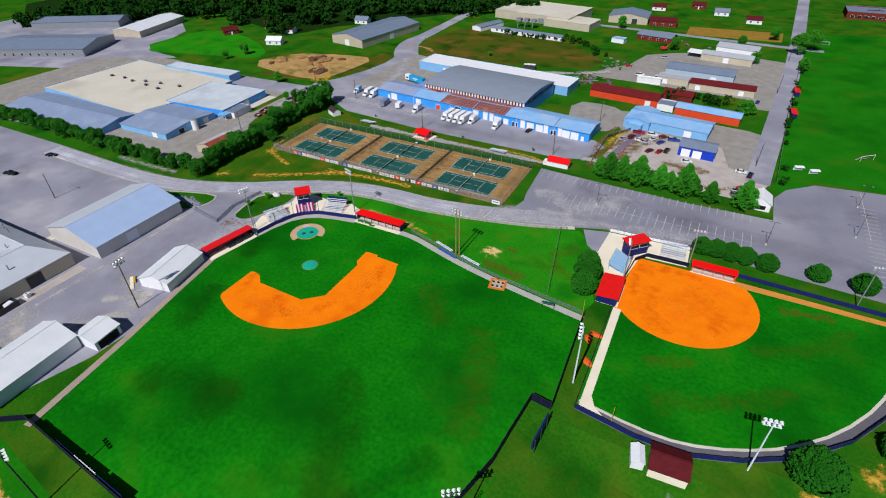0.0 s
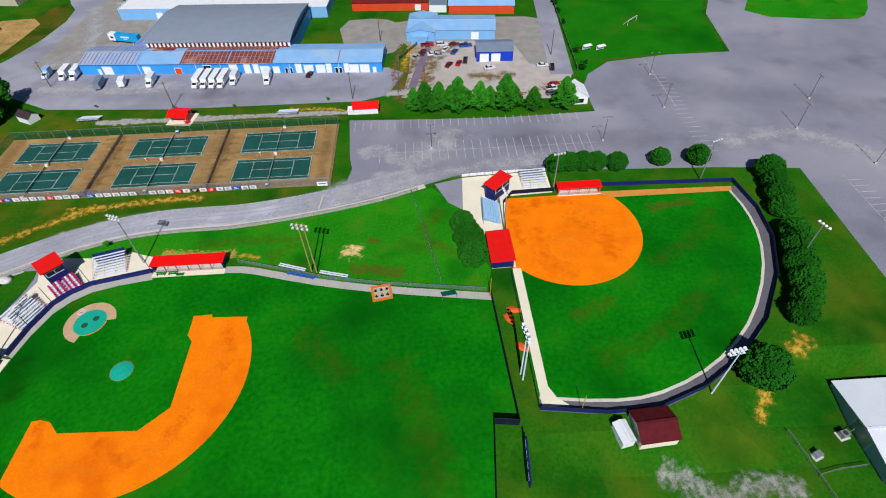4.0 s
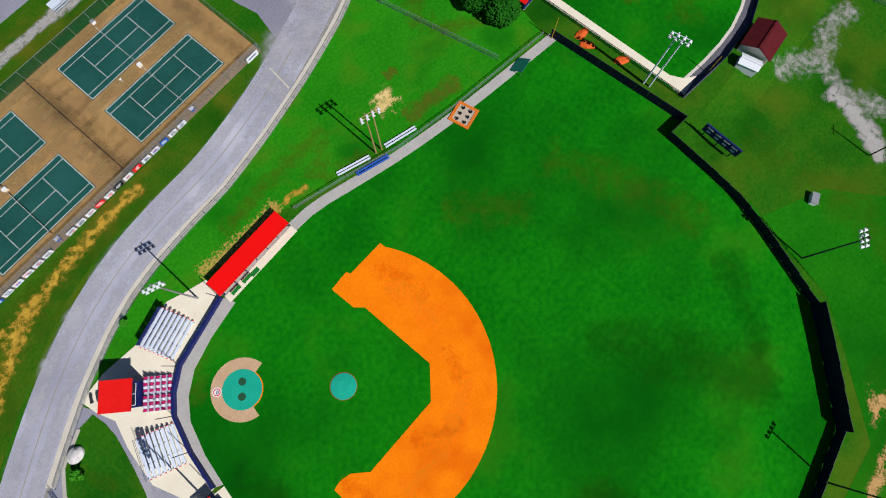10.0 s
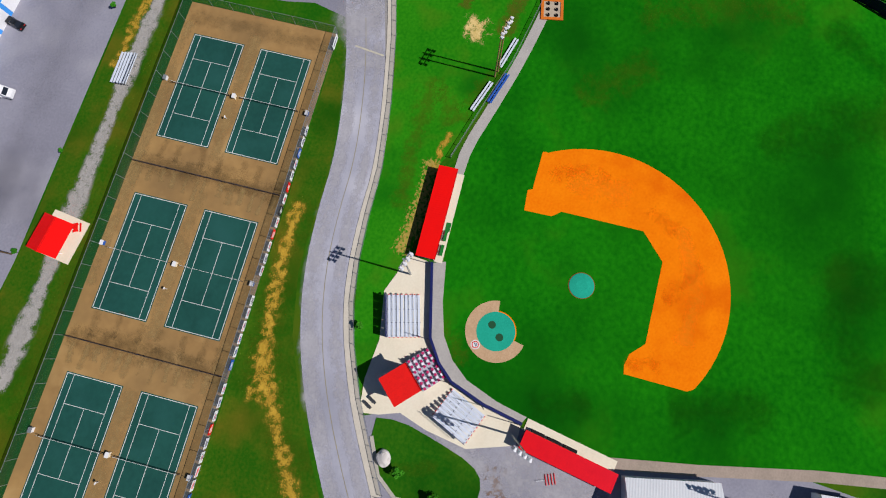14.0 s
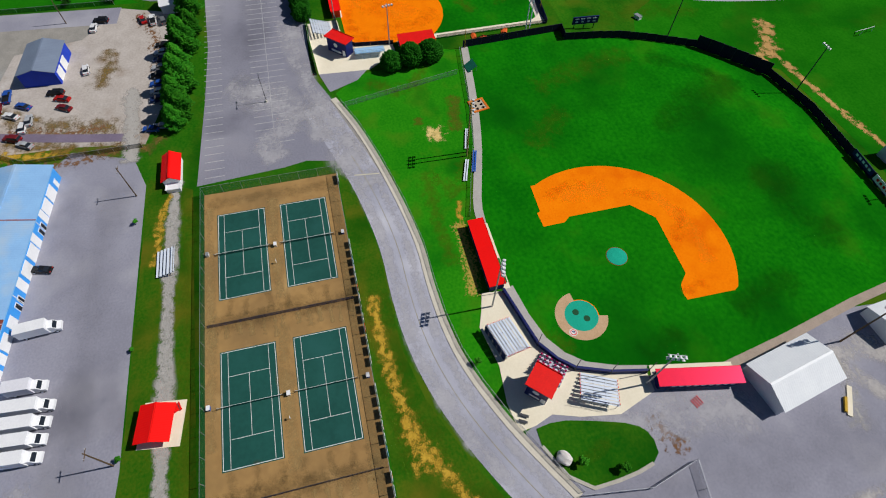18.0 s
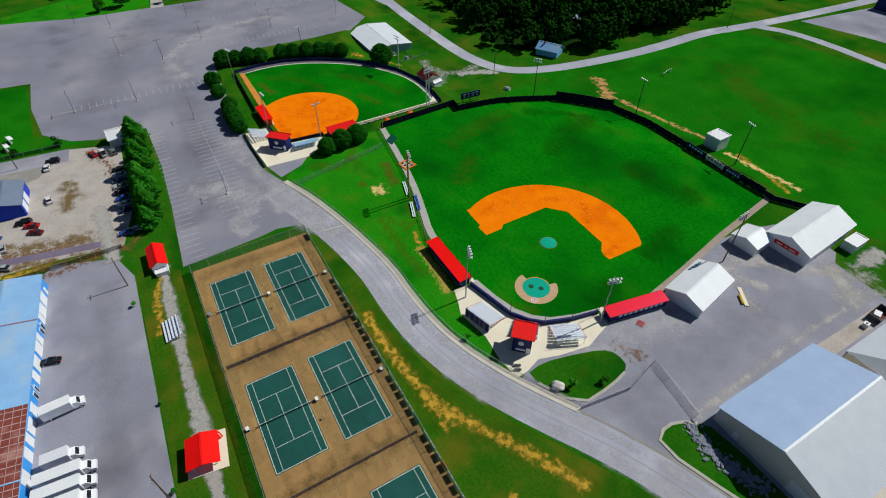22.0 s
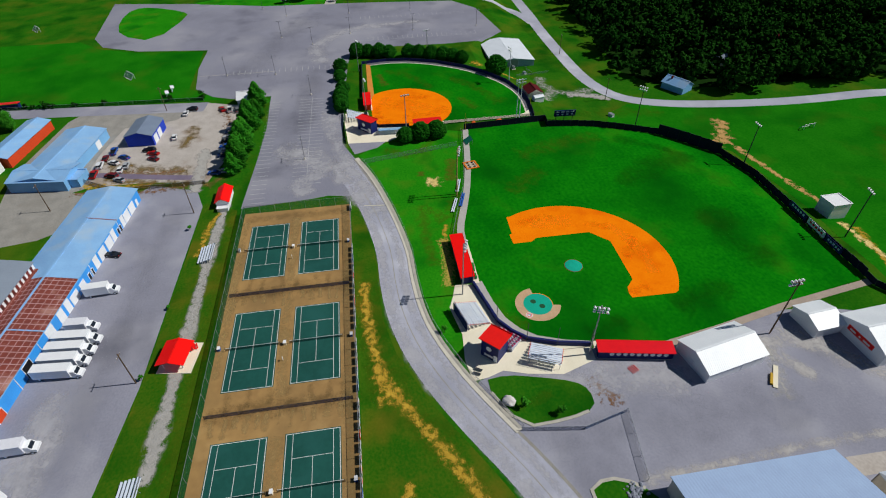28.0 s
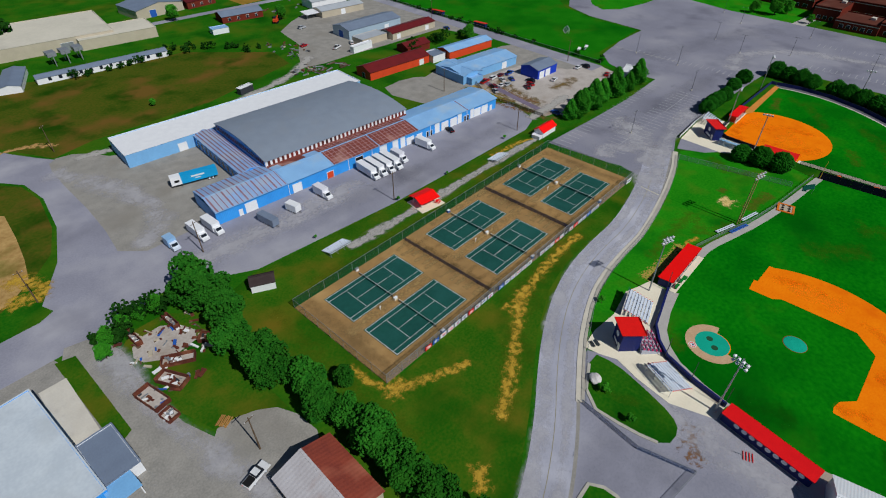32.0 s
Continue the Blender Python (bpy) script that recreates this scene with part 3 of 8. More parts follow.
# bare soil, straw and dust, thinning out towards their edges
def worn(line, half, material, label, seed, z=0.03, category="bare soil", rounds=1):
    rng = random.Random(seed)
    line = smooth(line, rounds) if len(line) > 2 else [Vector(line[0]).lerp(Vector(line[1]), k / 6) for k in range(7)]
    line = [Vector((p[0], p[1])) for p in line]
    a, b = line[0] - line[1], line[-1] - line[-2]
    line = [line[0] + a.normalized() * half] + line + [line[-1] + b.normalized() * half]
    bm = bmesh.new()
    cover = bm.verts.layers.float.new("cover")
    rows = []
    for i, p in enumerate(line):
        d = (line[min(i + 1, len(line) - 1)] - line[max(i - 1, 0)]).normalized()
        w = half * rng.uniform(0.7, 1.35)
        row = []
        for k, c in ((-1.6, 0), (-0.8, 0.55), (0, 1), (0.8, 0.55), (1.6, 0)):
            v = bm.verts.new((p.x - d.y * w * k, p.y + d.x * w * k, z + 0.00005 * i))
            v[cover] = c if 0 < i < len(line) - 1 else 0.0
            row.append(v)
        rows.append(row)
    for r, q in zip(rows, rows[1:]):
        for k in range(4):
            bm.faces.new((r[k], r[k + 1], q[k + 1], q[k]))
    bmesh.ops.recalc_face_normals(bm, faces=bm.faces)
    if bm.faces[:][0].normal.z < 0:
        bmesh.ops.reverse_faces(bm, faces=bm.faces)
    return tagged(mesh_object("bare_soil", bm, material), label, category, kind="stuff")


DUST = fading(mat("pale_dust", (0.60, 0.59, 0.62), (0.44, 0.43, 0.47), 0.3, 0.95, 0, 0.2, 10), 0.16, 0.8, 0.62)
YARDDUST = fading(mat("pale_yard_dust", (0.66, 0.63, 0.60), (0.48, 0.45, 0.43), 0.3, 0.95, 0, 0.2, 10), 0.2, 0.8, 0.7, 0.62)
LIME = fading(mat("white_limestone_dust", (0.62, 0.60, 0.58), (0.40, 0.38, 0.34), 0.8, 0.95, 0, 0.3, 8), 0.7, 0.9, 0.7, 0.85)
SPUR = fading(mat("worn_gravel_path", (0.50, 0.48, 0.46), (0.38, 0.36, 0.33), 0.5, 0.95, 0, 0.3, 8), 0.5, 0.5, 0.95, 0.3)
SAND = fading(mat("pale_sand", (0.84, 0.64, 0.28), (0.60, 0.43, 0.13), 0.7, 0.95), 0.5, 0.35, 1.0, 0.6)
BROWNSPOT = fading(mat("brown_spot", (0.22, 0.12, 0.02), (0.12, 0.11, 0.015), 0.7, 0.95), 0.4, 0.6, 0.4)
SCAR = fading(mat("tan_scar", (0.60, 0.36, 0.13), (0.40, 0.24, 0.09), 0.5, 0.95), 0.4, 0.3, 1.0, 0.6)
DRYGRASS = fading(mat("dry_yellow_grass", (0.16, 0.18, 0.010), (0.08, 0.15, 0.008), 0.5, 0.95, 0, 0.3, 8), 0.5, 0.8, 0.34, 0.75)
THIN = fading(mat("thin_yellowish_grass", (0.11, 0.17, 0.008), (0.05, 0.15, 0.006), 0.4, 0.95, 0, 0.3, 8), 0.35, 0.9, 0.26, 0.75)
DARKGRASS = fading(mat("damp_dark_grass", (0.004, 0.05, 0.003), (0.010, 0.065, 0.004), 0.4, 0.95, 0, 0.3, 8), 0.10, 1.0, 0.3)
RUBBLE = fading(mat("brown_rubble", (0.30, 0.15, 0.07), (0.16, 0.09, 0.05), 0.9, 0.95, 0, 0.5, 6), 0.9, 0.15, 1.0, 0.9)
DAMP = fading(mat("dark_patched_asphalt", (0.17, 0.17, 0.20), (0.13, 0.13, 0.155), 0.1, 0.9, 0, 0.2, 20), 0.05, 1.0, 0.16)
# darker slab tone that paints the fences' shade on the courts
SLABSHADE = fading(mat("dark_water_stain", (0.17, 0.115, 0.05), (0.13, 0.09, 0.04), 0.15, 0.85), 0.3, 1.0, 0.22)
SLABPALE = fading(mat("pale_court_streak", (0.46, 0.31, 0.13), (0.36, 0.24, 0.10), 0.15, 0.85), 0.25, 0.9, 0.6)
CLAYDARK = fading(mat("raked_dark_clay", (0.62, 0.10, 0.002), (0.80, 0.17, 0.003), 0.3, 0.95), 0.45, 0.7, 0.26, 0.8)
CLAYPALE = fading(mat("dry_pale_clay", (1.0, 0.36, 0.012), (1.0, 0.30, 0.006), 0.3, 0.95), 0.2, 0.9, 0.4)

STRAWLINE = [(-95, 151), (-102, 151), (-111, 150.6), (-119.5, 149.5), (-128, 148), (-135, 143.6), (-142, 139.4), (-151.5, 134), (-158, 131)]
worn(STRAWLINE, 1.35, STRAW, "straw-coloured bare soil strip in grass", 3, 0.03, rounds=2)
worn(STRAWLINE, 3.0, DRYGRASS, "dry yellow grass along the bare strip", 103, 0.02)
worn([(-123.5, 149.2), (-132, 146.5)], 2.3, STRAW, "straw-coloured bare soil in grass", 4, 0.036)
worn([(-166, 151.6), (-169.5, 151.4)], 2.2, STRAW, "sandy bare spot at the tennis corner", 505)
worn([(-152, 144.5), (-157, 146.5), (-166, 150.6), (-170, 154), (-170.5, 163)], 0.9, STRAW, "sandy bare soil below the tennis courts", 5)
worn([(-169.5, 127.5), (-172, 124.5)], 1.6, STRAW, "sandy bare soil by the trees", 6)
worn([(-49.8, 125.0), (-46.8, 125.5)], 2.6, SAND, "pale sandy bare spot in the lawn", 7)
worn([(-43.4, 129.0), (-41.4, 128.8)], 1.1, BROWNSPOT, "brown bare spot in the lawn", 8)
worn([(-31, 5.5), (-42.8, 4), (-58, 2), (-75.4, -1.4), (-80, -1.6)], 1.3, SCAR, "tan eroded dirt track in the meadow", 9, rounds=2)
worn([(-16, -0.8), (-23, 1.5), (-31, 6), (-34, 11)], 2.8, SCAR, "tan eroded dirt spot in the meadow", 10, 0.038)
worn([(-92, -2), (-108, 4), (-118, 8)], 1.0, STRAW, "tan bare strip along the fence", 11)
worn([(52.5, 87.5), (55.6, 90)], 2.2, STRAW, "dry straw spot beside a tree", 12)
worn([(43, 80), (40.5, 77), (38.6, 73)], 1.5, STRAW, "dry straw spot beside a tree", 13)
worn([(16, 64.3), (23, 60.5), (28, 58.5), (33, 62), (41, 59.5)], 2.2, LIME, "scattered gravel in thin grass", 14, 0.045)
worn([(25, 59), (21.8, 53), (21.6, 47), (23.5, 40)], 2.2, LIME, "scattered gravel in thin grass", 114, 0.047)
worn([(12.5, 36), (17, 42), (18.8, 48), (19.4, 52)], 1.6, SPUR, "pale worn gravel spur off the road", 115, 0.05, "gravel path", 2)
worn([(-52, 193.5), (-60, 197.5), (-75, 198)], 1.0, STRAW, "straw-coloured strip beside the gravel walk", 15)
worn([(-33, 222), (-34, 230), (-30, 244)], 1.8, STRAW, "tan bare bank below the blue building", 16, 0.05)
worn([(-82, 126.6), (-78, 126.2), (-73, 125.0)], 0.7, STRAW, "dry patch behind the dugout", 17)
worn([(-134.5, 101), (-138, 100.5), (-141, 98)], 2.4, RUBBLE, "brown rubble scattered on the asphalt", 18, 0.05)
worn([(-190, 118), (-205, 117), (-225, 117)], 1.2, LIME, "pale rubble below the hedge", 19, 0.06)
worn([(-58, 330), (-68, 322), (-84, 314), (-106, 309), (-135, 304), (-162, 303), (-176, 306)], 1.9, SPUR, "worn gravel lane behind the warehouse", 20, 0.04, "gravel path", 2)
worn([(-89, 0.5), (-98, 2), (-107, 3.1), (-119, 3.2)], 1.1, SAND, "sandy bare streak along the fence", 487, 0.036)
worn([(-205, 330), (-186, 330), (-178, 322)], 1.4, SCAR, "straw-coloured field edge", 420)
worn([(-215, 240), (-205, 238), (-212, 250)], 2.5, STRAW, "rubble at the field's corner", 21, 0.05)
worn([(-158, 100), (-157.5, 80), (-156.5, 60), (-157, 40)], 1.0, YARDDUST, "pale gravel edge on the yard", 23, 0.05)
worn([(-131, 113), (-135, 104), (-134.5, 94), (-138, 82)], 4.0, DUST, "pale dusty wear on the yard", 24, 0.05)
worn([(-150, 112), (-147, 98), (-148, 80), (-146, 60)], 5.0, DAMP, "dark patched asphalt of the yard", 25, 0.045)
worn([(-132, 58), (-129, 50), (-140, 40), (-148, 30)], 2.6, YARDDUST, "pale dusty wear on the yard", 124, 0.052)
worn([(-146, 29), (-152, 32), (-158, 38)], 2.6, YARDDUST, "pale dusty wear on the yard", 125, 0.054)
worn([(-131, 60), (-136, 56), (-141, 52)], 1.8, YARDDUST, "pale dusty wear on the yard", 126, 0.056)
worn([(-182, 240), (-170, 250), (-176, 280), (-186, 300)], 3.4, DUST, "pale dusty wear on the gravel", 26, 0.06)
worn([(-205, 205), (-204, 180), (-200, 160), (-196, 140)], 2.2, DUST, "pale limestone dust on the lane", 27, 0.06)
worn([(-140, 195.6), (-130, 195.4), (-110, 195), (-80, 194.8), (-60, 194)], 1.0, LIME, "pale limestone on the walk", 28, 0.04, rounds=2)
# sweeps of dust and dark patches over the parking lot and the road
worn([(-62, 146), (-48, 151), (-36, 158), (-24, 168), (-18, 178)], 4.2, DUST, "pale dust swept over the parking lot", 30, 0.052)
worn([(-48, 149), (-30, 155.5), (-10, 159.5), (12, 161)], 3.2, DUST, "pale dust swept over the parking lot", 31, 0.054)
worn([(-30, 176), (10, 172), (60, 168)], 4.0, DAMP, "dark patched asphalt of the parking lot", 32, 0.046)
worn([(60, 200), (100, 190), (150, 170)], 6.0, DAMP, "dark patched asphalt of the parking lot", 33, 0.046)
worn([(70, 165), (95, 170), (120, 150), (125, 110)], 3.0, DUST, "pale dust swept over the parking lot", 34, 0.05)
worn([(-140, 214), (-110, 212), (-70, 211), (-50, 208)], 3.0, DAMP, "dark patched asphalt of the loading yard", 35, 0.04)
worn([(-175, 222), (-150, 219), (-120, 220)], 3.0, DUST, "pale dust on the loading yard", 36, 0.042)
# uneven grass
for n, (line, half, m, tint) in enumerate((
        ([(-58, 118.5), (-72, 125), (-64, 128)], 2.2, DRYGRASS, "dry yellow"), ([(-20, 122), (-30, 130), (-24, 140)], 2.2, DRYGRASS, "dry yellow"),
        ([(-90, 131), (-75, 132), (-62, 131)], 1.8, DRYGRASS, "dry yellow"), ([(-35, 117), (-48, 119)], 1.6, BROWNSPOT, "brown"),
        ([(-117, 112), (-111, 117)], 1.8, DRYGRASS, "dry yellow"), ([(-122, 96), (-119, 88)], 2.2, DARKGRASS, "damp dark"),
        ([(-60, 60), (-50, 45), (-46, 30)], 4.0, DARKGRASS, "damp dark"), ([(-80, 40), (-96, 44), (-104, 38)], 4.5, DARKGRASS, "damp dark"),
        ([(-36, 90), (-30, 76), (-27, 60)], 3.6, THIN, "thin yellowish"), ([(-58, 100), (-48, 88)], 3.2, THIN, "thin yellowish"),
        ([(-30, 50), (-40, 36)], 3.0, DARKGRASS, "damp dark"), ([(-116, 70), (-112, 55)], 3.2, DARKGRASS, "damp dark"),
        ([(10, 88), (24, 94), (38, 104)], 2.8, THIN, "thin yellowish"), ([(30, 116), (44, 122), (52, 134)], 2.4, THIN, "dry yellow"),
        ([(6, 100), (16, 104)], 2.4, DRYGRASS, "dry yellow"), ([(36, 136), (48, 138)], 1.6, BROWNSPOT, "brown"),
        ([(-6, 60), (0, 40), (-4, 20)], 4.0, THIN, "thin yellowish"), ([(40, 60), (55, 70), (66, 84)], 3.0, THIN, "thin yellowish"),
        ([(76, 100), (80, 122), (80, 140)], 3.0, THIN, "thin yellowish"), ([(-172, 190), (-174, 165), (-173, 140)], 2.0, DRYGRASS, "dry yellow"),
        ([(-140, 122.8), (-136.5, 112)], 1.1, THIN, "thin yellowish"), ([(-149, -39), (-153, -39)], 2.0, BROWNSPOT, "brown"), ([(-40, -60), (-70, -40), (-110, -40)], 6.0, THIN, "thin yellowish"),
        ([(-60, 190.6), (-100, 190.6), (-160, 191)], 1.4, DRYGRASS, "dry yellow"))):
    worn(line, half, m, tint + " patch in the mown grass", 200 + n, 0.024 if half > 1.5 or n < 20 else 0.125, "grass patch")
worn([(-34.5, 246), (-36.5, 236), (-38.2, 224), (-37, 214), (-34.5, 207.5)], 2.4, RUBBLE, "brown weedy bank below the paved strip", 471, 0.05)
worn([(-8, 199.5), (4, 201), (18, 203), (26, 208)], 2.4, RUBBLE, "brown debris along the gravel lot", 472, 0.05)
worn([(-26, 214), (-27, 226), (-22, 238)], 3.0, RUBBLE, "brown soil on the gravel lot", 473, 0.05)
worn([(-144.5, 30.2), (-150.3, 28.6), (-154, 23)], 2.6, LIME, "white limestone crust on the yard", 481, 0.058)
worn([(-153, 39.5), (-156, 32), (-159.2, 26)], 1.9, LIME, "white limestone crust on the yard", 482, 0.059)
worn([(-149.2, 24), (-149.4, 14)], 1.6, LIME, "white limestone crust behind the shed", 483, 0.06)
worn([(-132.5, 57.7), (-139, 59), (-145.1, 61)], 2.0, LIME, "white limestone crust on the yard", 484, 0.058)
worn([(-80, 127.2), (-84, 127), (-92, 127), (-99, 128.6)], 1.5, fading(mat("tan_specks", (0.62, 0.44, 0.10), (0.40, 0.30, 0.06), 1.5, 0.95), 1.7, 0.12, 0.8, 0.62), "tan specks of dry grass behind the dugout", 485, 0.034)
worn([(-47, 169), (-42, 171), (-36, 165), (-31, 155)], 3.0, DUST, "pale dust swept over the parking lot", 486, 0.056)
BROWNSOIL = fading(mat("brown_weedy_soil", (0.26, 0.15, 0.05), (0.15, 0.12, 0.03), 0.5, 0.95, 0, 0.4, 8), 0.35, 0.7, 0.8, 0.8)
worn([(-26.5, 211), (-24.5, 222), (-20, 236), (-14, 242)], 3.6, BROWNSOIL, "brown trampled soil beside the paved strip", 491, 0.046)
worn([(-35, 208.5), (-34, 216), (-31, 226), (-27, 238)], 2.4, BROWNSOIL, "brown weedy bank below the paved strip", 492, 0.053)
worn([(-37, 203), (-34, 198)], 2.2, BROWNSOIL, "brown weedy soil beside the ticket hut", 493, 0.053)
worn([(-8, 217), (2, 214), (8, 216)], 2.6, BROWNSOIL, "brown trampled soil on the gravel lot", 494, 0.046)
worn([(-12, 207.5), (-20, 207), (-29, 206.2), (-40, 206)], 1.7, SPUR, "pale gravel lane worn across the lot", 495, 0.066)
lay("mid_lot", [(-38, 268), (-34, 247), (-30, 240), (12, 240), (16, 224), (31, 214), (33.5, 262), (22, 268), (-18, 272)], GRAVEL, "grey gravel lot round the blue building", "lot", 0.02)
worn([(-50, 194), (-66, 194.8), (-80, 195), (-103, 195), (-125, 195.2), (-143, 195.6)], 1.35, SPUR, "pale gravel walk north of the tennis courts", 128, 0.034, "gravel path", 2)

# ---- main ball field ----
MOUND, HOME = (-97.3, 92.6), (-109.92, 106.75)
FENCE = [(-13.2, 108), (-11.4, 74.2), (-16.4, 74.8), (-18.2, 56), (-20.5, 47.5), (-26, 32), (-43.2, 15.2), (-60.5, 12.4), (-80, 13.8), (-114.5, 16.2)]
BACKSTOP = [(-100.0, 121.9), (-114.2, 118.6), (-118.3, 115.9), (-121.1, 112.8), (-123.6, 106.0), (-125.2, 98.4)]
FIELDLINE = [(-13.2, 108), (-40, 111.5), (-54, 114.2), (-65, 117.4), (-76, 120.6), (-100, 119.7), (-107, 118.4), (-113.3, 116.5), (-117.4, 113.9), (-120.3, 110.4), (-122.7, 103.9), (-124.4, 97.8), (-127, 92), (-127.4, 81.7), (-124.5, 65.3), (-120.1, 44.5), (-115.5, 18)]
struct("outfield", prism(FENCE + FIELDLINE[::-1][:-1], -0.4, 0.02), TURF, "deep green mown outfield turf of the ball field", "lawn")


def arc(c, r, a0, a1, n=28):
    return [(c[0] + r * math.cos(radians(a0 + (a1 - a0) * i / n)), c[1] + r * math.sin(radians(a0 + (a1 - a0) * i / n))) for i in range(n + 1)]


dirt = [(-72.15, 105.65)] + arc((-96.4, 91.55), 27.5, 28, -123, 40) + [(-112.05, 69.65)]
dirt += [(-111.8, 81.7), (-110.2, 81.9), (-107.9, 81.3), (-105.3, 78.7), (-88.9, 78.2), (-83.7, 82.9), (-83.7, 99.4), (-85.1, 101.1), (-85.2, 106.7), (-80.9, 106.9), (-80.5, 106.0)]
struct("infield_dirt", prism(dirt, -0.3, 0.05), CLAY, "bright orange clay infield in a curved band", "infield")


# home plate circle, mound and the paths round them
struct("home_circle_ring", prism(arc(HOME, 5.9, 5, 257, 34) + arc(HOME, 3.75, 257, 5, 34), -0.3, 0.045), TANDIRT, "tan clay ring open towards the infield", "clay ring")
struct("home_circle_edge", prism(arc(HOME, 3.95, 0, 354, 36), -0.3, 0.04), CLAY, "thin clay rim round the home circle", "clay rim")
struct("home_circle", prism(arc(HOME, 3.75, 0, 352, 40), -0.3, 0.06), TURQ, "turquoise artificial turf round home plate", "turf circle")
struct("mound_edge", prism(arc(MOUND, 2.62, 0, 352, 36), -0.3, 0.05), mat("damp_red_clay", (0.26, 0.09, 0.02), (0.16, 0.10, 0.02), 0.8, 0.95), "brown clay rim of the pitching mound", "clay rim")
mound = bmesh.new()
for r0, r1, z0, z1 in ((2.5, 2.4, 0.03, 0.1), (2.4, 1.1, 0.1, 0.25)):
    addrod(mound, (*MOUND, z0), (*MOUND, z1), r0, r1, 40)
struct("mound", mound, TURQ, "low turquoise turf pitching mound", "mound")
for dx, dy in ((-1.0, -0.9), (1.1, 1.0)):
    c = (HOME[0] + dx * 0.95, HOME[1] + dy * 1.0)
    struct("batter_box", prism(arc(c, 0.75, 0, 345, 16), 0.05, 0.066), mat("worn_turf", (0.02, 0.10, 0.05), (0.03, 0.08, 0.04), 1, 0.95), "worn dark patch in the home circle", "worn patch")

WALLLINE = BACKSTOP
inner = [(-99.2, 120.3), (-107, 119.0), (-113.2, 117.2), (-117.3, 114.5), (-120.2, 111.0), (-122.6, 104.7), (-124.0, 98.6)]
inner = [(p[0] + 0.1, p[1] - 1.0) for p in inner]
struct("backstop_apron", prism(WALLLINE + inner[::-1], -0.3, 0.07), PATHC, "grey concrete apron in front of the backstop wall", "pavement")
struct("foul_path", prism(band(smooth([(-13, 107.4), (-40, 111.6), (-54, 114.6), (-65, 117.8), (-75, 120.9), (-81, 121.3)], 1), 1.1, 1.1), -0.3, 0.08), PATHC, "pale concrete path along the foul line", "pavement")
struct("warning_track", prism(band([(-127.6, 92), (-128.1, 81.7), (-125.3, 65.3), (-121, 44.5), (-116.5, 15.5)], 1.0, 1.0), -0.3, 0.08), mat("grey_brown_track", (0.42, 0.34, 0.28), (0.34, 0.28, 0.23), 0.4, 0.95, 0, 0.1, 8), "worn tan track beside the outfield turf", "track")
PLAZA = [(-99.5, 126.8), (-104, 128.2), (-107.5, 129.6), (-116.8, 128), (-124.6, 128.8), (-130.7, 128.1), (-130.2, 124.5), (-128.9, 120.7), (-130.7, 115.3), (-132.1, 107.3), (-129.3, 98.6)]
struct("plaza", prism(PLAZA + BACKSTOP[::-1], -0.3, 0.09), PALECONC, "pale cream concrete plaza behind home plate", "pavement")
ISLAND = [(-131, 126.2), (-130.2, 120.3), (-132, 113.1), (-134.4, 105.5), (-137.1, 103), (-141.7, 103.4), (-143.3, 110.2), (-143.6, 120.3)]
struct("grass_island", prism(smooth(ISLAND, 1, True), -0.3, 0.12), GRASS, "grassy island beside the plaza with brown spots", "lawn")

# kerb and footway along the road
walk_line = smooth([(-28, 151), (-42, 145.6), (-61.7, 140.9), (-82.6, 137.4), (-95.1, 137.6), (-107.8, 136.6), (-117.5, 134.2), (-130.4, 128.9), (-144.2, 121)], 2)
pave = struct("footway", prism(band(walk_line, 0.9, 0.9), -0.3, 0.16), mat("cream_concrete", (0.66, 0.61, 0.52), (0.56, 0.52, 0.44), 0.3, 0.85, 0, 0.1, 10), "pale concrete kerb and footway beside the road", "pavement")

# ---- softball field ----
SOFT = [(-6.6, 77.2), (7, 75.5), (17.6, 75.9), (29.0, 79.8), (39.4, 86.0), (49.4, 95.3), (58.4, 108.4), (63.6, 121.4), (64.9, 133), (63.6, 143.2)]
softarc = smooth(SOFT, 1)
struct("softball_outfield", prism(softarc + [(24, 144.2), (-5, 143.5), (-6.8, 113)], -0.3, 0.02), TURF, "green softball outfield turf with brown streaks", "lawn")
disc = arc((10.3, 129.4), 20.2, 36, -135, 40)
struct("softball_infield", prism(disc + [(-6.4, 115.6), (-6.2, 130), (-5.2, 143.2), (20, 143.6)], -0.3, 0.05), CLAY, "bright orange clay softball infield", "infield")
struct("softball_track", prism(band(softarc, 2.3, 0.2), -0.3, 0.06), mat("dark_track", (0.15, 0.145, 0.17), (0.11, 0.105, 0.125), 0.3, 0.9), "grey track inside the softball fence", "track")
struct("softball_edging", prism(band(offset(softarc, 2.7), 0.35, 0.35), -0.3, 0.064), CONC, "pale concrete edging of the softball turf", "edging")
struct("softball_path", prism([(-6.6, 116), (-4.4, 116), (-4.0, 82.4), (-2.6, 79.6), (-0.4, 77.9), (-6.0, 77.4)], -0.3, 0.075), PALECONC, "pale concrete path along the softball foul line", "pavement")
struct("softball_foul_strip", prism([(26, 141.4), (20, 144.2), (62.4, 143.4), (61.6, 141.4)], -0.3, 0.07), mat("orange_tan_clay", (0.72, 0.30, 0.06), (0.58, 0.23, 0.05), 0.4, 0.95), "brown clay strip along the softball foul line", "track")
struct("softball_plaza", prism([(-16.5, 153.8), (0.3, 154.8), (9.3, 154.6), (9.5, 145.0), (-4.4, 144.2), (-6.8, 129.4), (-12.5, 129.2), (-13.5, 133), (-17.5, 138.5)], -0.3, 0.09), PALECONC, "white concrete plaza behind the softball plate", "pavement")
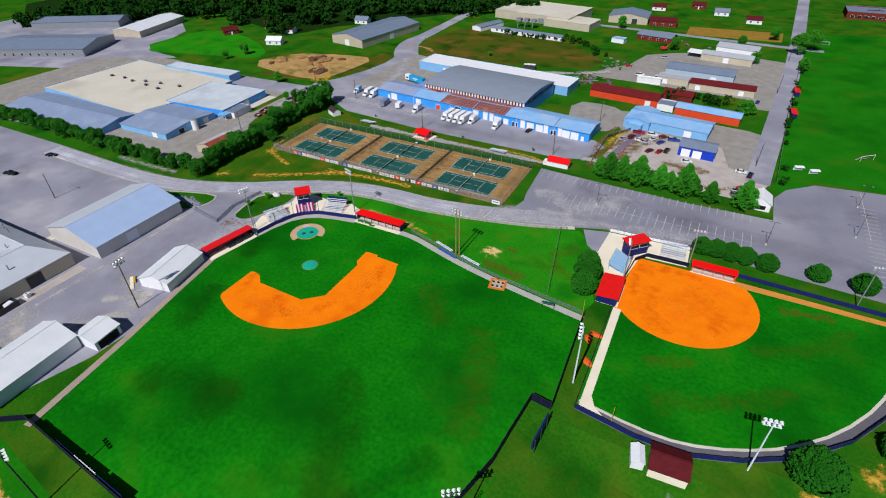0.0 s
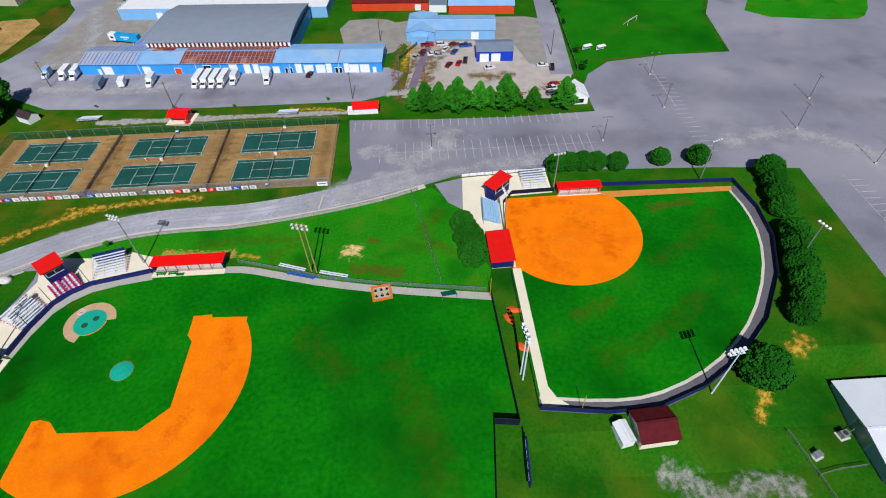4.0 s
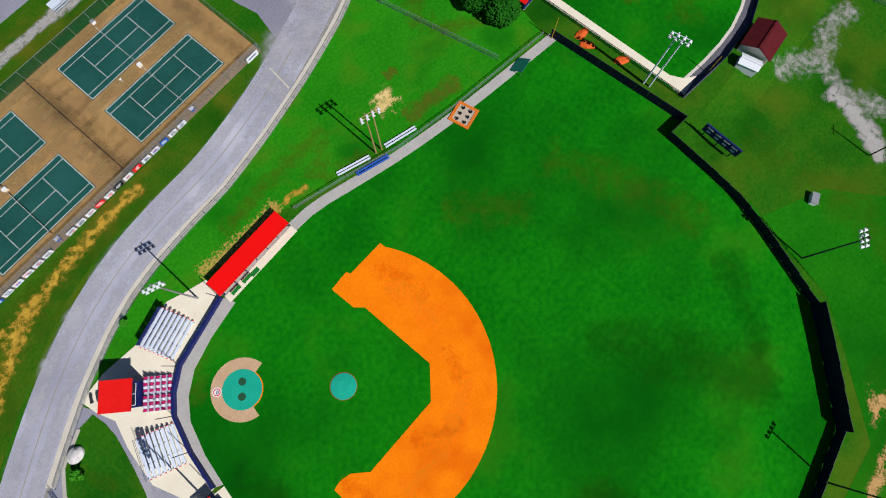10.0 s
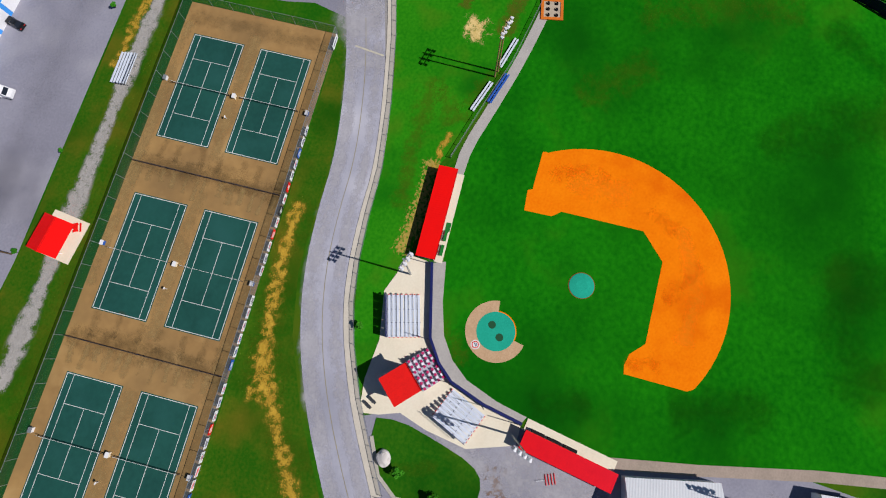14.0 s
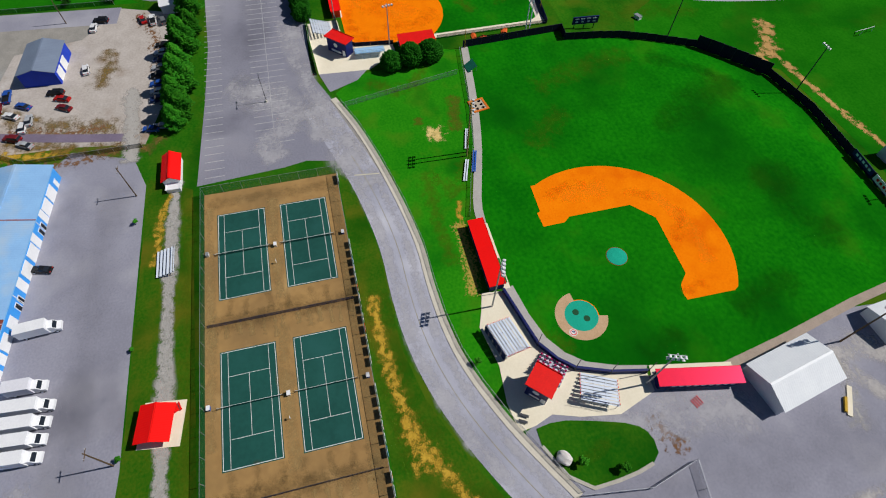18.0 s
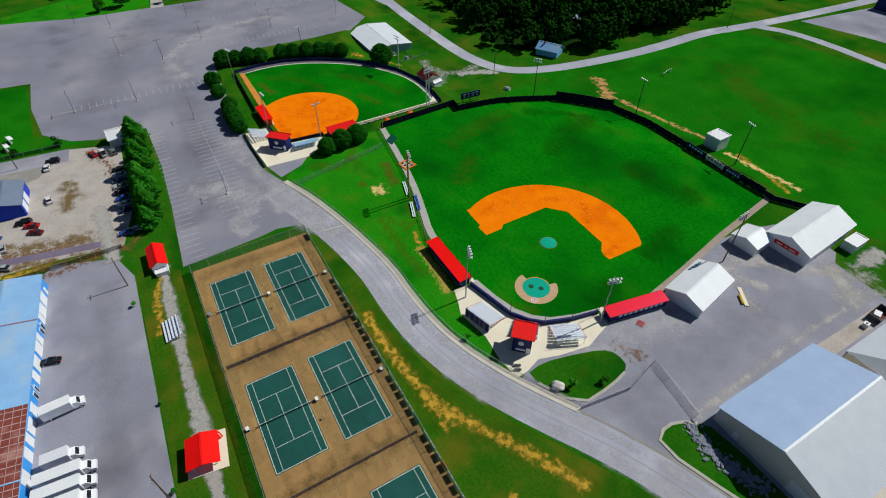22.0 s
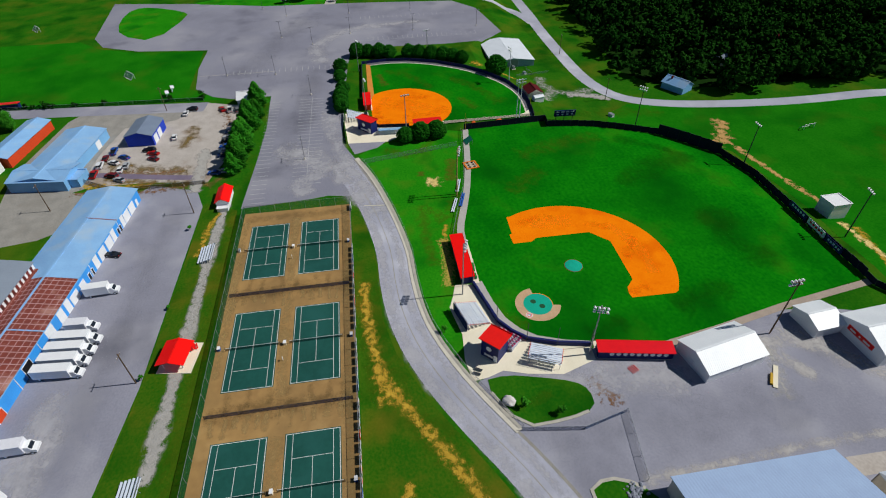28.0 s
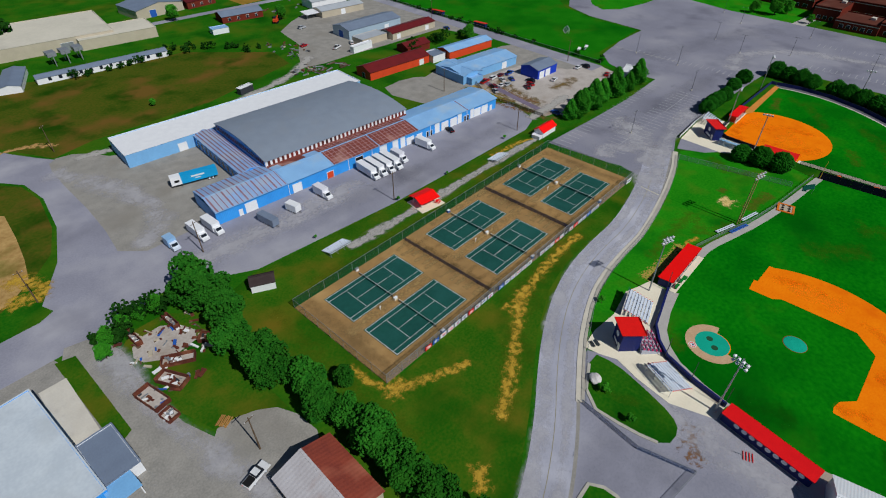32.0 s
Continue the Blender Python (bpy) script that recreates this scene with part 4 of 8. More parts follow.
struct("softball_walk", prism([(-25, 151.5), (-16.5, 153.8), (-17.5, 139.5), (-21.5, 143)], -0.3, 0.085), ASPHALT, "grey asphalt walk to the softball plaza", "pavement")

# ---- tennis courts ----
struct("tennis_slab", prism([(-168, 153.9), (-56.6, 153.9), (-56.6, 187.2), (-168, 187.2)], -0.3, 0.06), COURT, "tan brown tennis court slab with darker patches", "court")
for cx in (-149.2, -112.6, -75.9):
    for cy in (163.4, 178.43):
        L, W = 23.77, 10.97
        court = struct("tennis_court", box(cx, cy, 0.05, L + 0.5, W + 0.5, 0.05), GREENC, "dark green tennis court with white lines", "tennis court")
        for dx, dy, sx, sy in ((0, W / 2, L, .12), (0, -W / 2, L, .12), (L / 2, 0, .12, W), (-L / 2, 0, .12, W), (0, 4.115, L, .09), (0, -4.115, L, .09), (6.4, 0, .09, 8.23), (-6.4, 0, .09, 8.23), (0, 0, 12.8, .09)):
            part("court_line", box(cx + dx, cy + dy, 0.077, sx, sy, 0.012), LINE, court)

# pale worn side of the road, fence shade painted on the courts, pale streaks and raked clay
ROADOB = bpy.data.objects["road"]
worn(offset(drive, -2.6)[::3], 1.3, DUST, "pale worn strip of the road", 300, 0.05, "road wear")
worn(offset(drive, 2.4)[::3], 0.9, DUST, "pale worn strip of the road", 301, 0.051, "road wear")
# shade along the fences, laid on as dark strips
for n, x in enumerate((-131, -130.2, -94.4, -93.6, -165, -60)):
    worn([(x, 156), (x + 0.3, 170), (x, 185.6)], 1.7, SLABSHADE, "painted fence shade on the tan court", 310 + n, 0.065 + 0.001 * n, "stain")
rngs = random.Random(8)
# short dark ripples of painted fence shade beside the dividers
for n in range(14):
    x, y = (-129.6, -92.8)[n % 2] + rngs.uniform(0, 1), 156 + (n // 2) * 4.3 + rngs.uniform(-1, 1)
    worn([(x, y), (x + rngs.uniform(3, 5), y + rngs.uniform(-.4, .4))], 0.6, SLABSHADE, "painted shade ripple on the tan court", 330 + n, 0.072 + 0.0005 * n, "stain")
for n in range(26):
    x, y = (-131.6, -94.9)[n % 2], 156 + (n // 2) * 2.4 + rngs.uniform(-.6, .6)
    worn([(x, y), (x - rngs.uniform(2, 4.5), y + rngs.uniform(-.3, .3))], rngs.uniform(.35, .7), SLABPALE, "pale streak on the tan court", 700 + n, 0.09 + 0.0005 * n, "stain")
for n, (x0, x1, y) in enumerate(((-164, -138, 170.9), (-127, -98, 170.9), (-90, -62, 170.9), (-166, -60, 155.6), (-120, -62, 186))):
    worn([(x0, y), ((x0 + x1) / 2, y + .3), (x1, y)], 1.1, SLABPALE, "pale band on the tan court", 350 + n, 0.08 + 0.001 * n, "stain")
for n, (line, half, m) in enumerate((
        ([(-74.5, 92), (-74.5, 99), (-77, 103)], 1.3, CLAYDARK), ([(-82, 75.5), (-92, 71), (-103, 71.5)], 1.2, CLAYPALE), ([(-82, 77), (-79, 82)], 1.4, CLAYDARK),
        ([(-108, 76), (-110, 81)], 1.4, CLAYDARK), ([(-77, 88), (-77, 98)], 2.0, CLAYPALE), ([(-88, 71), (-96, 76)], 1.4, CLAYDARK),
        ([(-3, 138), (6, 141), (14, 141)], 2.0, CLAYDARK), ([(2, 130), (2, 118), (8, 113)], 2.6, CLAYDARK), ([(12, 134), (20, 128), (20, 118)], 2.6, CLAYDARK),
        ([(8, 125), (12, 122)], 3.0, CLAYPALE), ([(-3, 124), (-4, 134)], 1.4, CLAYDARK), ([(16, 138), (22, 136)], 1.6, CLAYPALE))):
    worn(line, half, m, "raked uneven streak in the orange clay", 370 + n, 0.056 + 0.001 * n, "clay streak")
part("verge_edge", prism(band(offset(drive, 4.5), .35, .35), 0.0, 0.05), GRAVEL, ROADOB, "pale gravelly road edge")
emblem = struct("plate_emblem", prism(arc((-113.3, 110.0), 0.9, 0, 345, 18), 0.02, 0.055), LINE, "white emblem painted on the clay ring", "painted emblem")
part("emblem_ring", prism(arc((-113.3, 110.0), 0.7, 0, 345, 18), 0.03, 0.06), REDV, emblem)
part("emblem_middle", prism(arc((-113.3, 110.0), 0.52, 0, 345, 18), 0.03, 0.065), LINE, emblem)
part("emblem_bar", box(-113.3, 110.0, .05, .8, .16, .04, 40), NAVY, emblem)
part("emblem_bar", box(-113.15, 109.8, .05, .5, .14, .04, 40), NAVY, emblem)

for nm, pts in (("island_kerb", smooth(ISLAND, 1, True)[-6:]), ("corner_kerb", smooth([(-159, 112), (-156.4, 107.2), (-158.6, 101.5), (-163, 98), (-190, 98), (-186, 102), (-176, 106.5)], 1, True)[-3:] + smooth([(-159, 112), (-156.4, 107.2), (-158.6, 101.5), (-163, 98), (-190, 98), (-186, 102), (-176, 106.5)], 1, True)[:5])):
    struct(nm, prism(band(pts, .35, .35), -0.2, 0.17), KERB, "cream concrete kerb round the grass", "kerb")

# ---- buildings ----
def gable(name, label, x, y, sx, sy, rot, eave, ridge, wall, roof, along="x", over=0.35, category="building", openings=(), wallname="wall"):
    """A shed with a pitched roof. along: the way of the ridge. openings: (side, offset, width, height, sill, kind, material)."""
    b = thing(name, label, category, x, y, 0, rot)
    roofs = roof if isinstance(roof, tuple) else (roof, roof)
    hx, hy = sx / 2, sy / 2
    t = 0.15
    for side, cx, cy, lx, ly in (("s", 0, -hy + t / 2, sx, t), ("n", 0, hy - t / 2, sx, t), ("w", -hx + t / 2, 0, t, sy - 2 * t), ("e", hx - t / 2, 0, t, sy - 2 * t)):
        bm = box(cx, cy, eave / 2 - 0.1, lx, ly, eave + 0.2)
        if (along == "x") == (side in "we"):
            if along == "x":
                pts = [(cx, -hy, eave), (cx, hy, eave), (cx, 0, ridge)]
                off = Vector((t / 2, 0, 0))
            else:
                pts = [(-hx, cy, eave), (hx, cy, eave), (0, cy, ridge)]
                off = Vector((0, t / 2, 0))
            f = [bm.verts.new(Vector(p) - off) for p in pts], [bm.verts.new(Vector(p) + off) for p in pts]
            bm.faces.new(f[0]), bm.faces.new(f[1])
            for i in range(3):
                bm.faces.new((f[0][i], f[0][(i + 1) % 3], f[1][(i + 1) % 3], f[1][i]))
        bmesh.ops.recalc_face_normals(bm, faces=bm.faces)
        part(wallname, bm, wall, b)
    half, length = (hy, sx) if along == "x" else (hx, sy)
    rise = ridge - eave
    slope = math.hypot(half, rise)
    ang = math.degrees(math.atan2(rise, half))
    ext = over / math.cos(radians(ang))
    for sgn in (1, -1):
        run = slope + ext
        mid = (run / 2) * math.cos(radians(ang))
        zc = ridge - (run / 2) * math.sin(radians(ang)) + 0.1
        if along == "x":
            bm = box(0, sgn * mid, zc, length + 2 * over, run, 0.14, 0, (-sgn * ang, 0, 0))
        else:
            bm = box(sgn * mid, 0, zc, run, length + 2 * over, 0.14, 0, (0, sgn * ang, 0))
        part("roof", bm, roofs[0 if sgn == 1 else 1], b)
    cap = box(0, 0, ridge + 0.17, length + 2 * over, 0.5, 0.08) if along == "x" else box(0, 0, ridge + 0.17, 0.5, length + 2 * over, 0.08)
    part("ridge_cap", cap, roofs[1], b)
    fit_openings(b, hx, hy, openings)
    return b


def fit_openings(b, hx, hy, openings):
    for side, off, w, h, sill, kind, m in openings:
        d = 0.07
        cx, cy, lx, ly = {"s": (off, -hy, w, d), "n": (off, hy, w, d), "w": (-hx, off, d, w), "e": (hx, off, d, w)}[side]
        o = part(kind, box(cx, cy, sill + h / 2, lx, ly, h), m, b)
        fx, fy = (1, 0) if side in "sn" else (0, 1)
        fr = box(cx, cy, sill + h + 0.06, lx + 0.16 * fx, ly + 0.05, 0.12)
        for e in (-1, 1):
            addbox(fr, cx + e * fx * (w / 2 + 0.05), cy + e * fy * (w / 2 + 0.05), sill + h / 2, 0.1 if fx else d + 0.05, d + 0.05 if fx else 0.1, h)
        part("frame", fr, WHITE, o)


def flat(name, label, x, y, sx, sy, rot, h, wall, roof, category="building", openings=(), parapet=0.3, rise=0.0):
    """A flat-roofed building with four walls, a roof slab and a low parapet."""
    b = thing(name, label, category, x, y, 0, rot)
    hx, hy, t = sx / 2, sy / 2, 0.2
    for cx, cy, lx, ly in ((0, -hy + t / 2, sx, t), (0, hy - t / 2, sx, t), (-hx + t / 2, 0, t, sy - 2 * t), (hx - t / 2, 0, t, sy - 2 * t)):
        part("wall", box(cx, cy, (h + parapet) / 2 - 0.1, lx, ly, h + parapet + 0.2), wall, b)
    part("roof", box(0, 0, h - 0.1, sx - 2 * t, sy - 2 * t, 0.2), roof, b)
    for cx, cy, lx, ly in ((0, -hy, sx + 0.2, 0.3), (0, hy, sx + 0.2, 0.3), (-hx, 0, 0.3, sy - 0.3), (hx, 0, 0.3, sy - 0.3)):
        part("coping", box(cx, cy, h + parapet + 0.05, lx, ly, 0.1), roof, b)
    fit_openings(b, hx, hy, openings)
    return b


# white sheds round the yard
# same sheets on both slopes; the east one has its sky tint painted in
gable("metal_barn", "large white metal barn with a wide pitched roof", -174.0, 80.6, 26.6, 32.6, 0, 4.8, 8.8, CREAM, (BARNSKYTINT, BARNROOF), "y", 0.4, "barn",
      [("n", -6, 4, 3.6, 0, "door", WHITE), ("n", 8, 1, 2.1, 0, "door", WHITE), ("e", -4, 4, 3.6, 0, "door", WHITE)])
# grey hall on an L plan: one wing runs north to south, the other west
hall2 = thing("metal_barn", "pale grey metal hall on an L plan", "barn", 0, 0)
XE, XR, XV, XF, YN, YA, YV, YS, EV, RG = -165.6, -177.0, -188.3, -236.0, 59.0, 52.6, 46.2, 36.5, 4.5, 7.7


def slab(pts, t=0.14):
    bm = bmesh.new()
    lo, hi = [bm.verts.new(p) for p in pts], [bm.verts.new((p[0], p[1], p[2] + t)) for p in pts]
    bm.faces.new(lo[::-1]), bm.faces.new(hi)
    for i in range(len(pts)):
        j = (i + 1) % len(pts)
        bm.faces.new((lo[i], lo[j], hi[j], hi[i]))
    bmesh.ops.recalc_face_normals(bm, faces=bm.faces)
    return bm


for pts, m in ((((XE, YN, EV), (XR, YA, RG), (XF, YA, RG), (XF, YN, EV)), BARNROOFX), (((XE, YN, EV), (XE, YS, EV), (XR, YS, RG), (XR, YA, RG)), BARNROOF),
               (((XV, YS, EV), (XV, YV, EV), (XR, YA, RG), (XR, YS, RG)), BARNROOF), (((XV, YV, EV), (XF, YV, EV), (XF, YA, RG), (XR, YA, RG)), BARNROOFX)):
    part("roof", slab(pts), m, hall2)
for x0, y0, x1, y1 in ((XE - .2, YS + .2, XE - .2, YN - .2), (XE - .2, YN - .2, XF, YN - .2), (XV + .2, YS + .2, XV + .2, YV), (XV, YV + .2, XF, YV + .2), (XF, YV, XF, YN)):
    part("wall", box((x0 + x1) / 2, (y0 + y1) / 2, EV / 2, abs(x1 - x0) + .15, abs(y1 - y0) + .15, EV), BEIGE, hall2)
part("gable_wall", slab([(XE - .2, YS + .25, 0), (XE - .2, YS + .25, EV), (XR, YS + .25, RG - .05), (XV + .2, YS + .25, EV), (XV + .2, YS + .25, 0)], .01), BEIGE, hall2)
for x0, y0, x1, y1 in ((XR, YA, XR, YS), (XR, YA, XF, YA)):
    part("ridge_cap", rod((x0, y0, RG + .12), (x1, y1, RG + .12), .16, .16, 6), BARNROOF, hall2)
for x, y in ((-192, 55.5), (-197, 56.5), (-183, 50), (-171, 44)):
    part("roof_vent", rod((x, y, 5.2), (x, y, 7.9), .2, .2, 8), STEEL, hall2)
part("door", box(XE - .08, 47, 2, .12, 4.5, 4), DARKSTEEL, hall2)
part("door", box(-175, YN - .05, 1.1, 1.1, .12, 2.2), WHITE, hall2)
gable("metal_shed", "grey metal shed behind the hall", -176, 26, 20, 10.5, -4, 3.6, 4.6, BEIGE, BARNROOFX, "x", 0.3, "shed")
flat("utility_shed", "small pale shed behind the grey hall", -170.4, 7.6, 3.8, 6.5, -6, 2.8, WHITE, WHITE, "shed", (), .05)
# brown strip with a dumpster beside the hall
lay("brown_strip", [(-160.2, 59), (-164.2, 59), (-164.2, 32), (-160.6, 32)], BROWNLOT, "brown gravel strip beside the grey hall", "plot", 0.06)
bin_ = thing("dumpster", "open dark steel dumpster beside the hall", "dumpster", -162.6, 36, .05, 2)
for cx, cy, lx, ly in ((0, -3, 3, .12), (0, 3, 3, .12), (-1.5, 0, .12, 5.88), (1.5, 0, .12, 5.88)):
    part("side", box(cx, cy, .9, lx, ly, 1.8), DARKSTEEL, bin_)
part("floor", box(0, 0, .15, 2.9, 5.9, .1), RUST, bin_)
part("load", box(.2, 1, 1.0, 1.6, 2.2, 1.5, 12), WHITE, bin_, "white boxes")
tank = thing("water_tank", "white plastic tank beside the dumpster", "tank", -162.8, 42.2, -.04, 10)
part("tank", box(0, 0, .75, 1.3, 1.3, 1.3), WHITE, tank)
part("cap", rod((0, 0, 1.4), (0, 0, 1.55), .25, .25, 10), DARKSTEEL, tank)
lay("barn_apron", [(-186.4, 62.6), (-189.6, 62.6), (-189.2, 98), (-186.4, 98)], CONC, "concrete apron along the big barn", "pavement", 0.06)
for nm, x, y, r in (("manhole", -195.2, 77.5, 1.5), ):
    mh = thing(nm, "round concrete manhole with an iron cover", "manhole", x, y)
    part("ring", rod((0, 0, -.2), (0, 0, .1), r, r, 24), CONC, mh)
    part("rim", rod((0, 0, 0), (0, 0, .115), r * .62, r * .62, 24), RUST, mh)
    part("cover", rod((0, 0, 0), (0, 0, .13), r * .36, r * .36, 20), CONC, mh)
ramp = thing("loading_ramp", "pale concrete ramp beside the white shed", "ramp", -140.6, 60.6, .03, -35)
part("slab", box(0, 0, .12, 6.6, 1.0, .24), PALECONC, ramp)
part("rail", box(-1.2, .9, .3, 3.2, .5, .5), YELLOW, ramp, "yellow painted rail")
gable("metal_shed", "white metal shed beside the red dugout", -133.05, 70.0, 10.3, 16.2, 11, 3.2, 5.2, WHITE, WHITEROOF, "y", 0.3, "shed",
      [("w", -3, 3, 2.6, 0, "door", WHITE), ("n", 0, 1, 2.1, 0, "door", WHITE)])
# a black sheet on the east wall paints the open side's shade
gable("open_shelter", "small open white shelter beside the track", -127.6, 41.2, 8, 7.6, 5, 3.0, 4.4, WHITE, WHITEROOF, "y", 0.3, "shelter",
      [("e", 0, 6, 2.5, 0, "opening", BLACK)])
signed = gable("metal_shed", "long white metal shed with a red sign", -134.6, 24.0, 13.0, 25, 4, 4.0, 6.6, WHITE, WHITEROOF, "y", 0.3, "shed",
      [("n", 0, 7.2, 1.5, 2.2, "sign", REDV), ("w", 4, 4, 3.2, 0, "door", WHITE)])
for k, w in enumerate((1.6, 0.5, 1.8)):
    part("bar", box(2.0 - k * 1.9, 12.72, 2.95, w, .03, .45), LINE, signed)
flat("utility_shed", "small pale box shed beside the long white shed", -143.8, 15.6, 3.6, 6.4, 2, 2.8, WHITE, WHITE, "shed", (), .05)
flat("utility_shed", "white box shed outside the outfield fence", -83.6, 0.8, 5.8, 6.5, 3, 5.4, WHITE, WHITE, "shed", [("n", 0, 1, 2, 0, "door", WHITE)], 0.1)
gable("metal_shed", "white metal storage shed beyond the softball field", 72.6, 69, 31, 22, 0, 2.9, 4.3, CYANGREY, ribbed("white_sheet_roof_across", (0.78, 0.82, 0.87), (0.70, 0.74, 0.79), 0.6, "X"), "x", 0.3, "shed",
      [("w", 0, 5, 3.6, 0, "door", STEEL)])
gable("garden_shed", "brown shed with a maroon shingle roof", 14.9, 71.7, 7.6, 6.6, 4, 2.6, 4.2, PALECONC, MAROON, "x", 0.3, "shed")
gable("small_shed", "small white shed beside the maroon roof", 8.7, 70.9, 2.6, 4.4, 12, 2.1, 2.7, WHITE, WHITEROOF, "y", 0.15, "shed")
gable("small_shed", "small white shed with a dark brown roof", -168.6, 199.8, 6, 4.2, -28, 2.3, 3.6, WHITE, mat("dark_brown_shingles", (0.06, 0.045, 0.045), (0.045, 0.032, 0.032), 0.8, 0.9, 0, 0.3), "x", 0.2, "shed")
gable("ticket_hut", "white hut with a bright red roof", -47.5, 194.6, 8.6, 4.0, 0, 2.4, 3.6, WHITE, RED, "x", 0.4, "hut", [("s", 0, 1, 2, 0, "door", WHITE)])

# ---- long warehouse, laid out along its front ----
WH = pose(-163.0, 232.4, 0, 0, 0, math.degrees(WTURN))


def wh(u, v):
    p = WH @ Vector((u, v, 0))
    return p.x, p.y


WDEG = math.degrees(WTURN)
x, y = wh(60.5, 7.6)
front = thing("loading_building", "long low blue metal loading building with patched roof", "warehouse", x, y, 0, WDEG)
for cx, cy, lx, ly, h in ((0, -7.5, 121, .2, 4.4), (0, 7.5, 121, .2, 4.6), (-60.4, 0, .2, 14.8, 4.4), (60.4, 0, .2, 14.8, 4.4)):
    part("wall", box(cx, cy, h / 2 - .1, lx, ly, h + .2), BLUEWALL, front)
for u0, u1, m, lab in ((0, 24, STRIPEROOF, "streaked blue roof sheets"), (24, 41, PALEBLUE, ""), (41, 60, RUSTROOF, "rust red roof sheets"), (60.4, 78.5, RUSTROOF, "rust red roof sheets"), (78.5, 121.3, PALEBLUE, "")):
    for sgn in (1, -1):
        part("roof", box((u0 + u1) / 2 - 60.5, sgn * 4.0, 5.12, u1 - u0 - 0.06, 8.2, .14, 0, (-sgn * 9.5, 0, 0)), m if sgn < 0 or m is not PALEBLUE else PALEBLUE, front, lab)
part("ridge_cap", box(0, 0, 5.9, 121.5, .6, .08), PALEBLUE, front)
for sgn in (1, -1):
    for i in range(15):
        part("rust_streak", box(.9 + i * 1.6 - 60.5, sgn * 4.0, 5.2, .28 if i % 3 else .5, 8.0, .03, 0, (-sgn * 9.5, 0, 0)), RUSTLINE, front)
    for i in range(22):
        u = 42 + i * 1.68
        if abs(u - 60.2) > .5:
            part("roof_rib", box(u - 60.5, sgn * 4.0, 5.2, .22, 8.1, .05, 0, (-sgn * 9.5, 0, 0)), PALEPINK, front)
    for k in range(5):
        part("roof_lap", box(59.8 - 60.5, sgn * (1.2 + 1.5 * k), 5.86 - .25 * k, 37, .12, .04, 0, (-sgn * 9.5, 0, 0)), PALEPINK, front)
for u in (24, 41, 60.2, 78.5, 104):
    part("roof_seam", box(u - 60.5, -4.0, 5.24, .35, 8.3, .1, 0, (9.5, 0, 0)), RUSTLINE if u == 104 else PALEBLUE, front)
for u, w, h, k in ((7.5, 1, 2.1, "door"), (11, 3.6, 3.2, "dock_door"), (27, 3.0, 3.0, "dock_door"), (39.5, 2.4, 2.4, "dock_door"), (51.5, 3.0, 3.4, "dock_door"), (74.5, 3.4, 2.8, "dock_door"), (79, 2.4, 2.6, "dock_door"), (83, 1, 2.1, "door"), (84.8, 1, 2.1, "door"), (92, 3.4, 3.2, "dock_door"), (96.7, 3.4, 3.2, "dock_door"), (103, 1, 2.1, "door"), (104.6, 1, 2.1, "door"), (110, 3.4, 3.2, "dock_door"), (114.2, 3.4, 3.2, "dock_door"), (118, 1.1, 2.1, "door")):
    d = part(k, box(u - 60.5, -7.62, h / 2, w, .08, h), {39.5: ORANGE, 51.5: BLACK}.get(u, GLASS if w < 1.05 and u > 50 else WHITE), front)
    part("frame", addbox(addbox(box(u - 60.5, -7.64, h + .08, w + .3, .14, .16), u - 60.5 - w / 2 - .07, -7.64, h / 2, .14, .14, h), u - 60.5 + w / 2 + .07, -7.64, h / 2, .14, .14, h), WHITE, d)
for u in (24, 47, 57, 84.5, 104):
    part("downpipe", box(u - 60.5, -7.68, 2.1, .16, .16, 4.2), WHITE, front)
part("rust_patch", box(31.5 - 60.5, 4.0, 5.2, 9, 8.0, .04, 0, (-9.5, 0, 0)), RUSTROOF, front, "rust red roof sheets")
for u, w in ((62, 3.2), (67.5, 2.6), (71, 2.2), (88, 2.4), (100, 2.2), (107, 2.0)):
    part("wall_panel", box(u - 60.5, -7.63, 2.1, w, .05, 4.2), WHITE, front, "white sheet panel")
part("gutter", box(0, -8.06, 4.42, 121.3, .2, .18), CYANWALL, front)
part("loading_dock", box(55.5 - 60.5, -8.8, .5, 4, 2.2, 1.0), CONC, front)

x, y = wh(53, 31)
hall = thing("warehouse_hall", "tall warehouse hall with a low curved grey roof", "warehouse", x, y, 0, WDEG)
for cx, cy, lx, ly in ((0, -18.6, 59.4, .25), (0, 18.6, 59.4, .25), (-29.6, 0, .25, 37), (29.6, 0, .25, 37)):
    bm = box(cx, cy, 3.6, lx, ly, 7.4)
    part("wall", bm, WHITE if cx == 0 else BLUEWALL, hall)
roof = bmesh.new()
N = 16
prof = [(-19.1 + 38.2 * i / N, 7.4 + 2.0 * (1 - (2 * i / N - 1) ** 2)) for i in range(N + 1)]
rows = [[roof.verts.new((e * 30.0, yy, zz + dz)) for yy, zz in prof] for e in (-1, 1) for dz in (0, -.25)]
for a, b in ((0, 2), (3, 1), (1, 0), (2, 3)):
    for i in range(N):
        roof.faces.new((rows[a][i], rows[b][i], rows[b][i + 1], rows[a][i + 1]))
for i in (0, N):
    roof.faces.new([rows[k][i] for k in (0, 1, 3, 2)])
bmesh.ops.recalc_face_normals(roof, faces=roof.faces)
part("roof", roof, GREYROOF, hall, "low curved grey sheet roof")
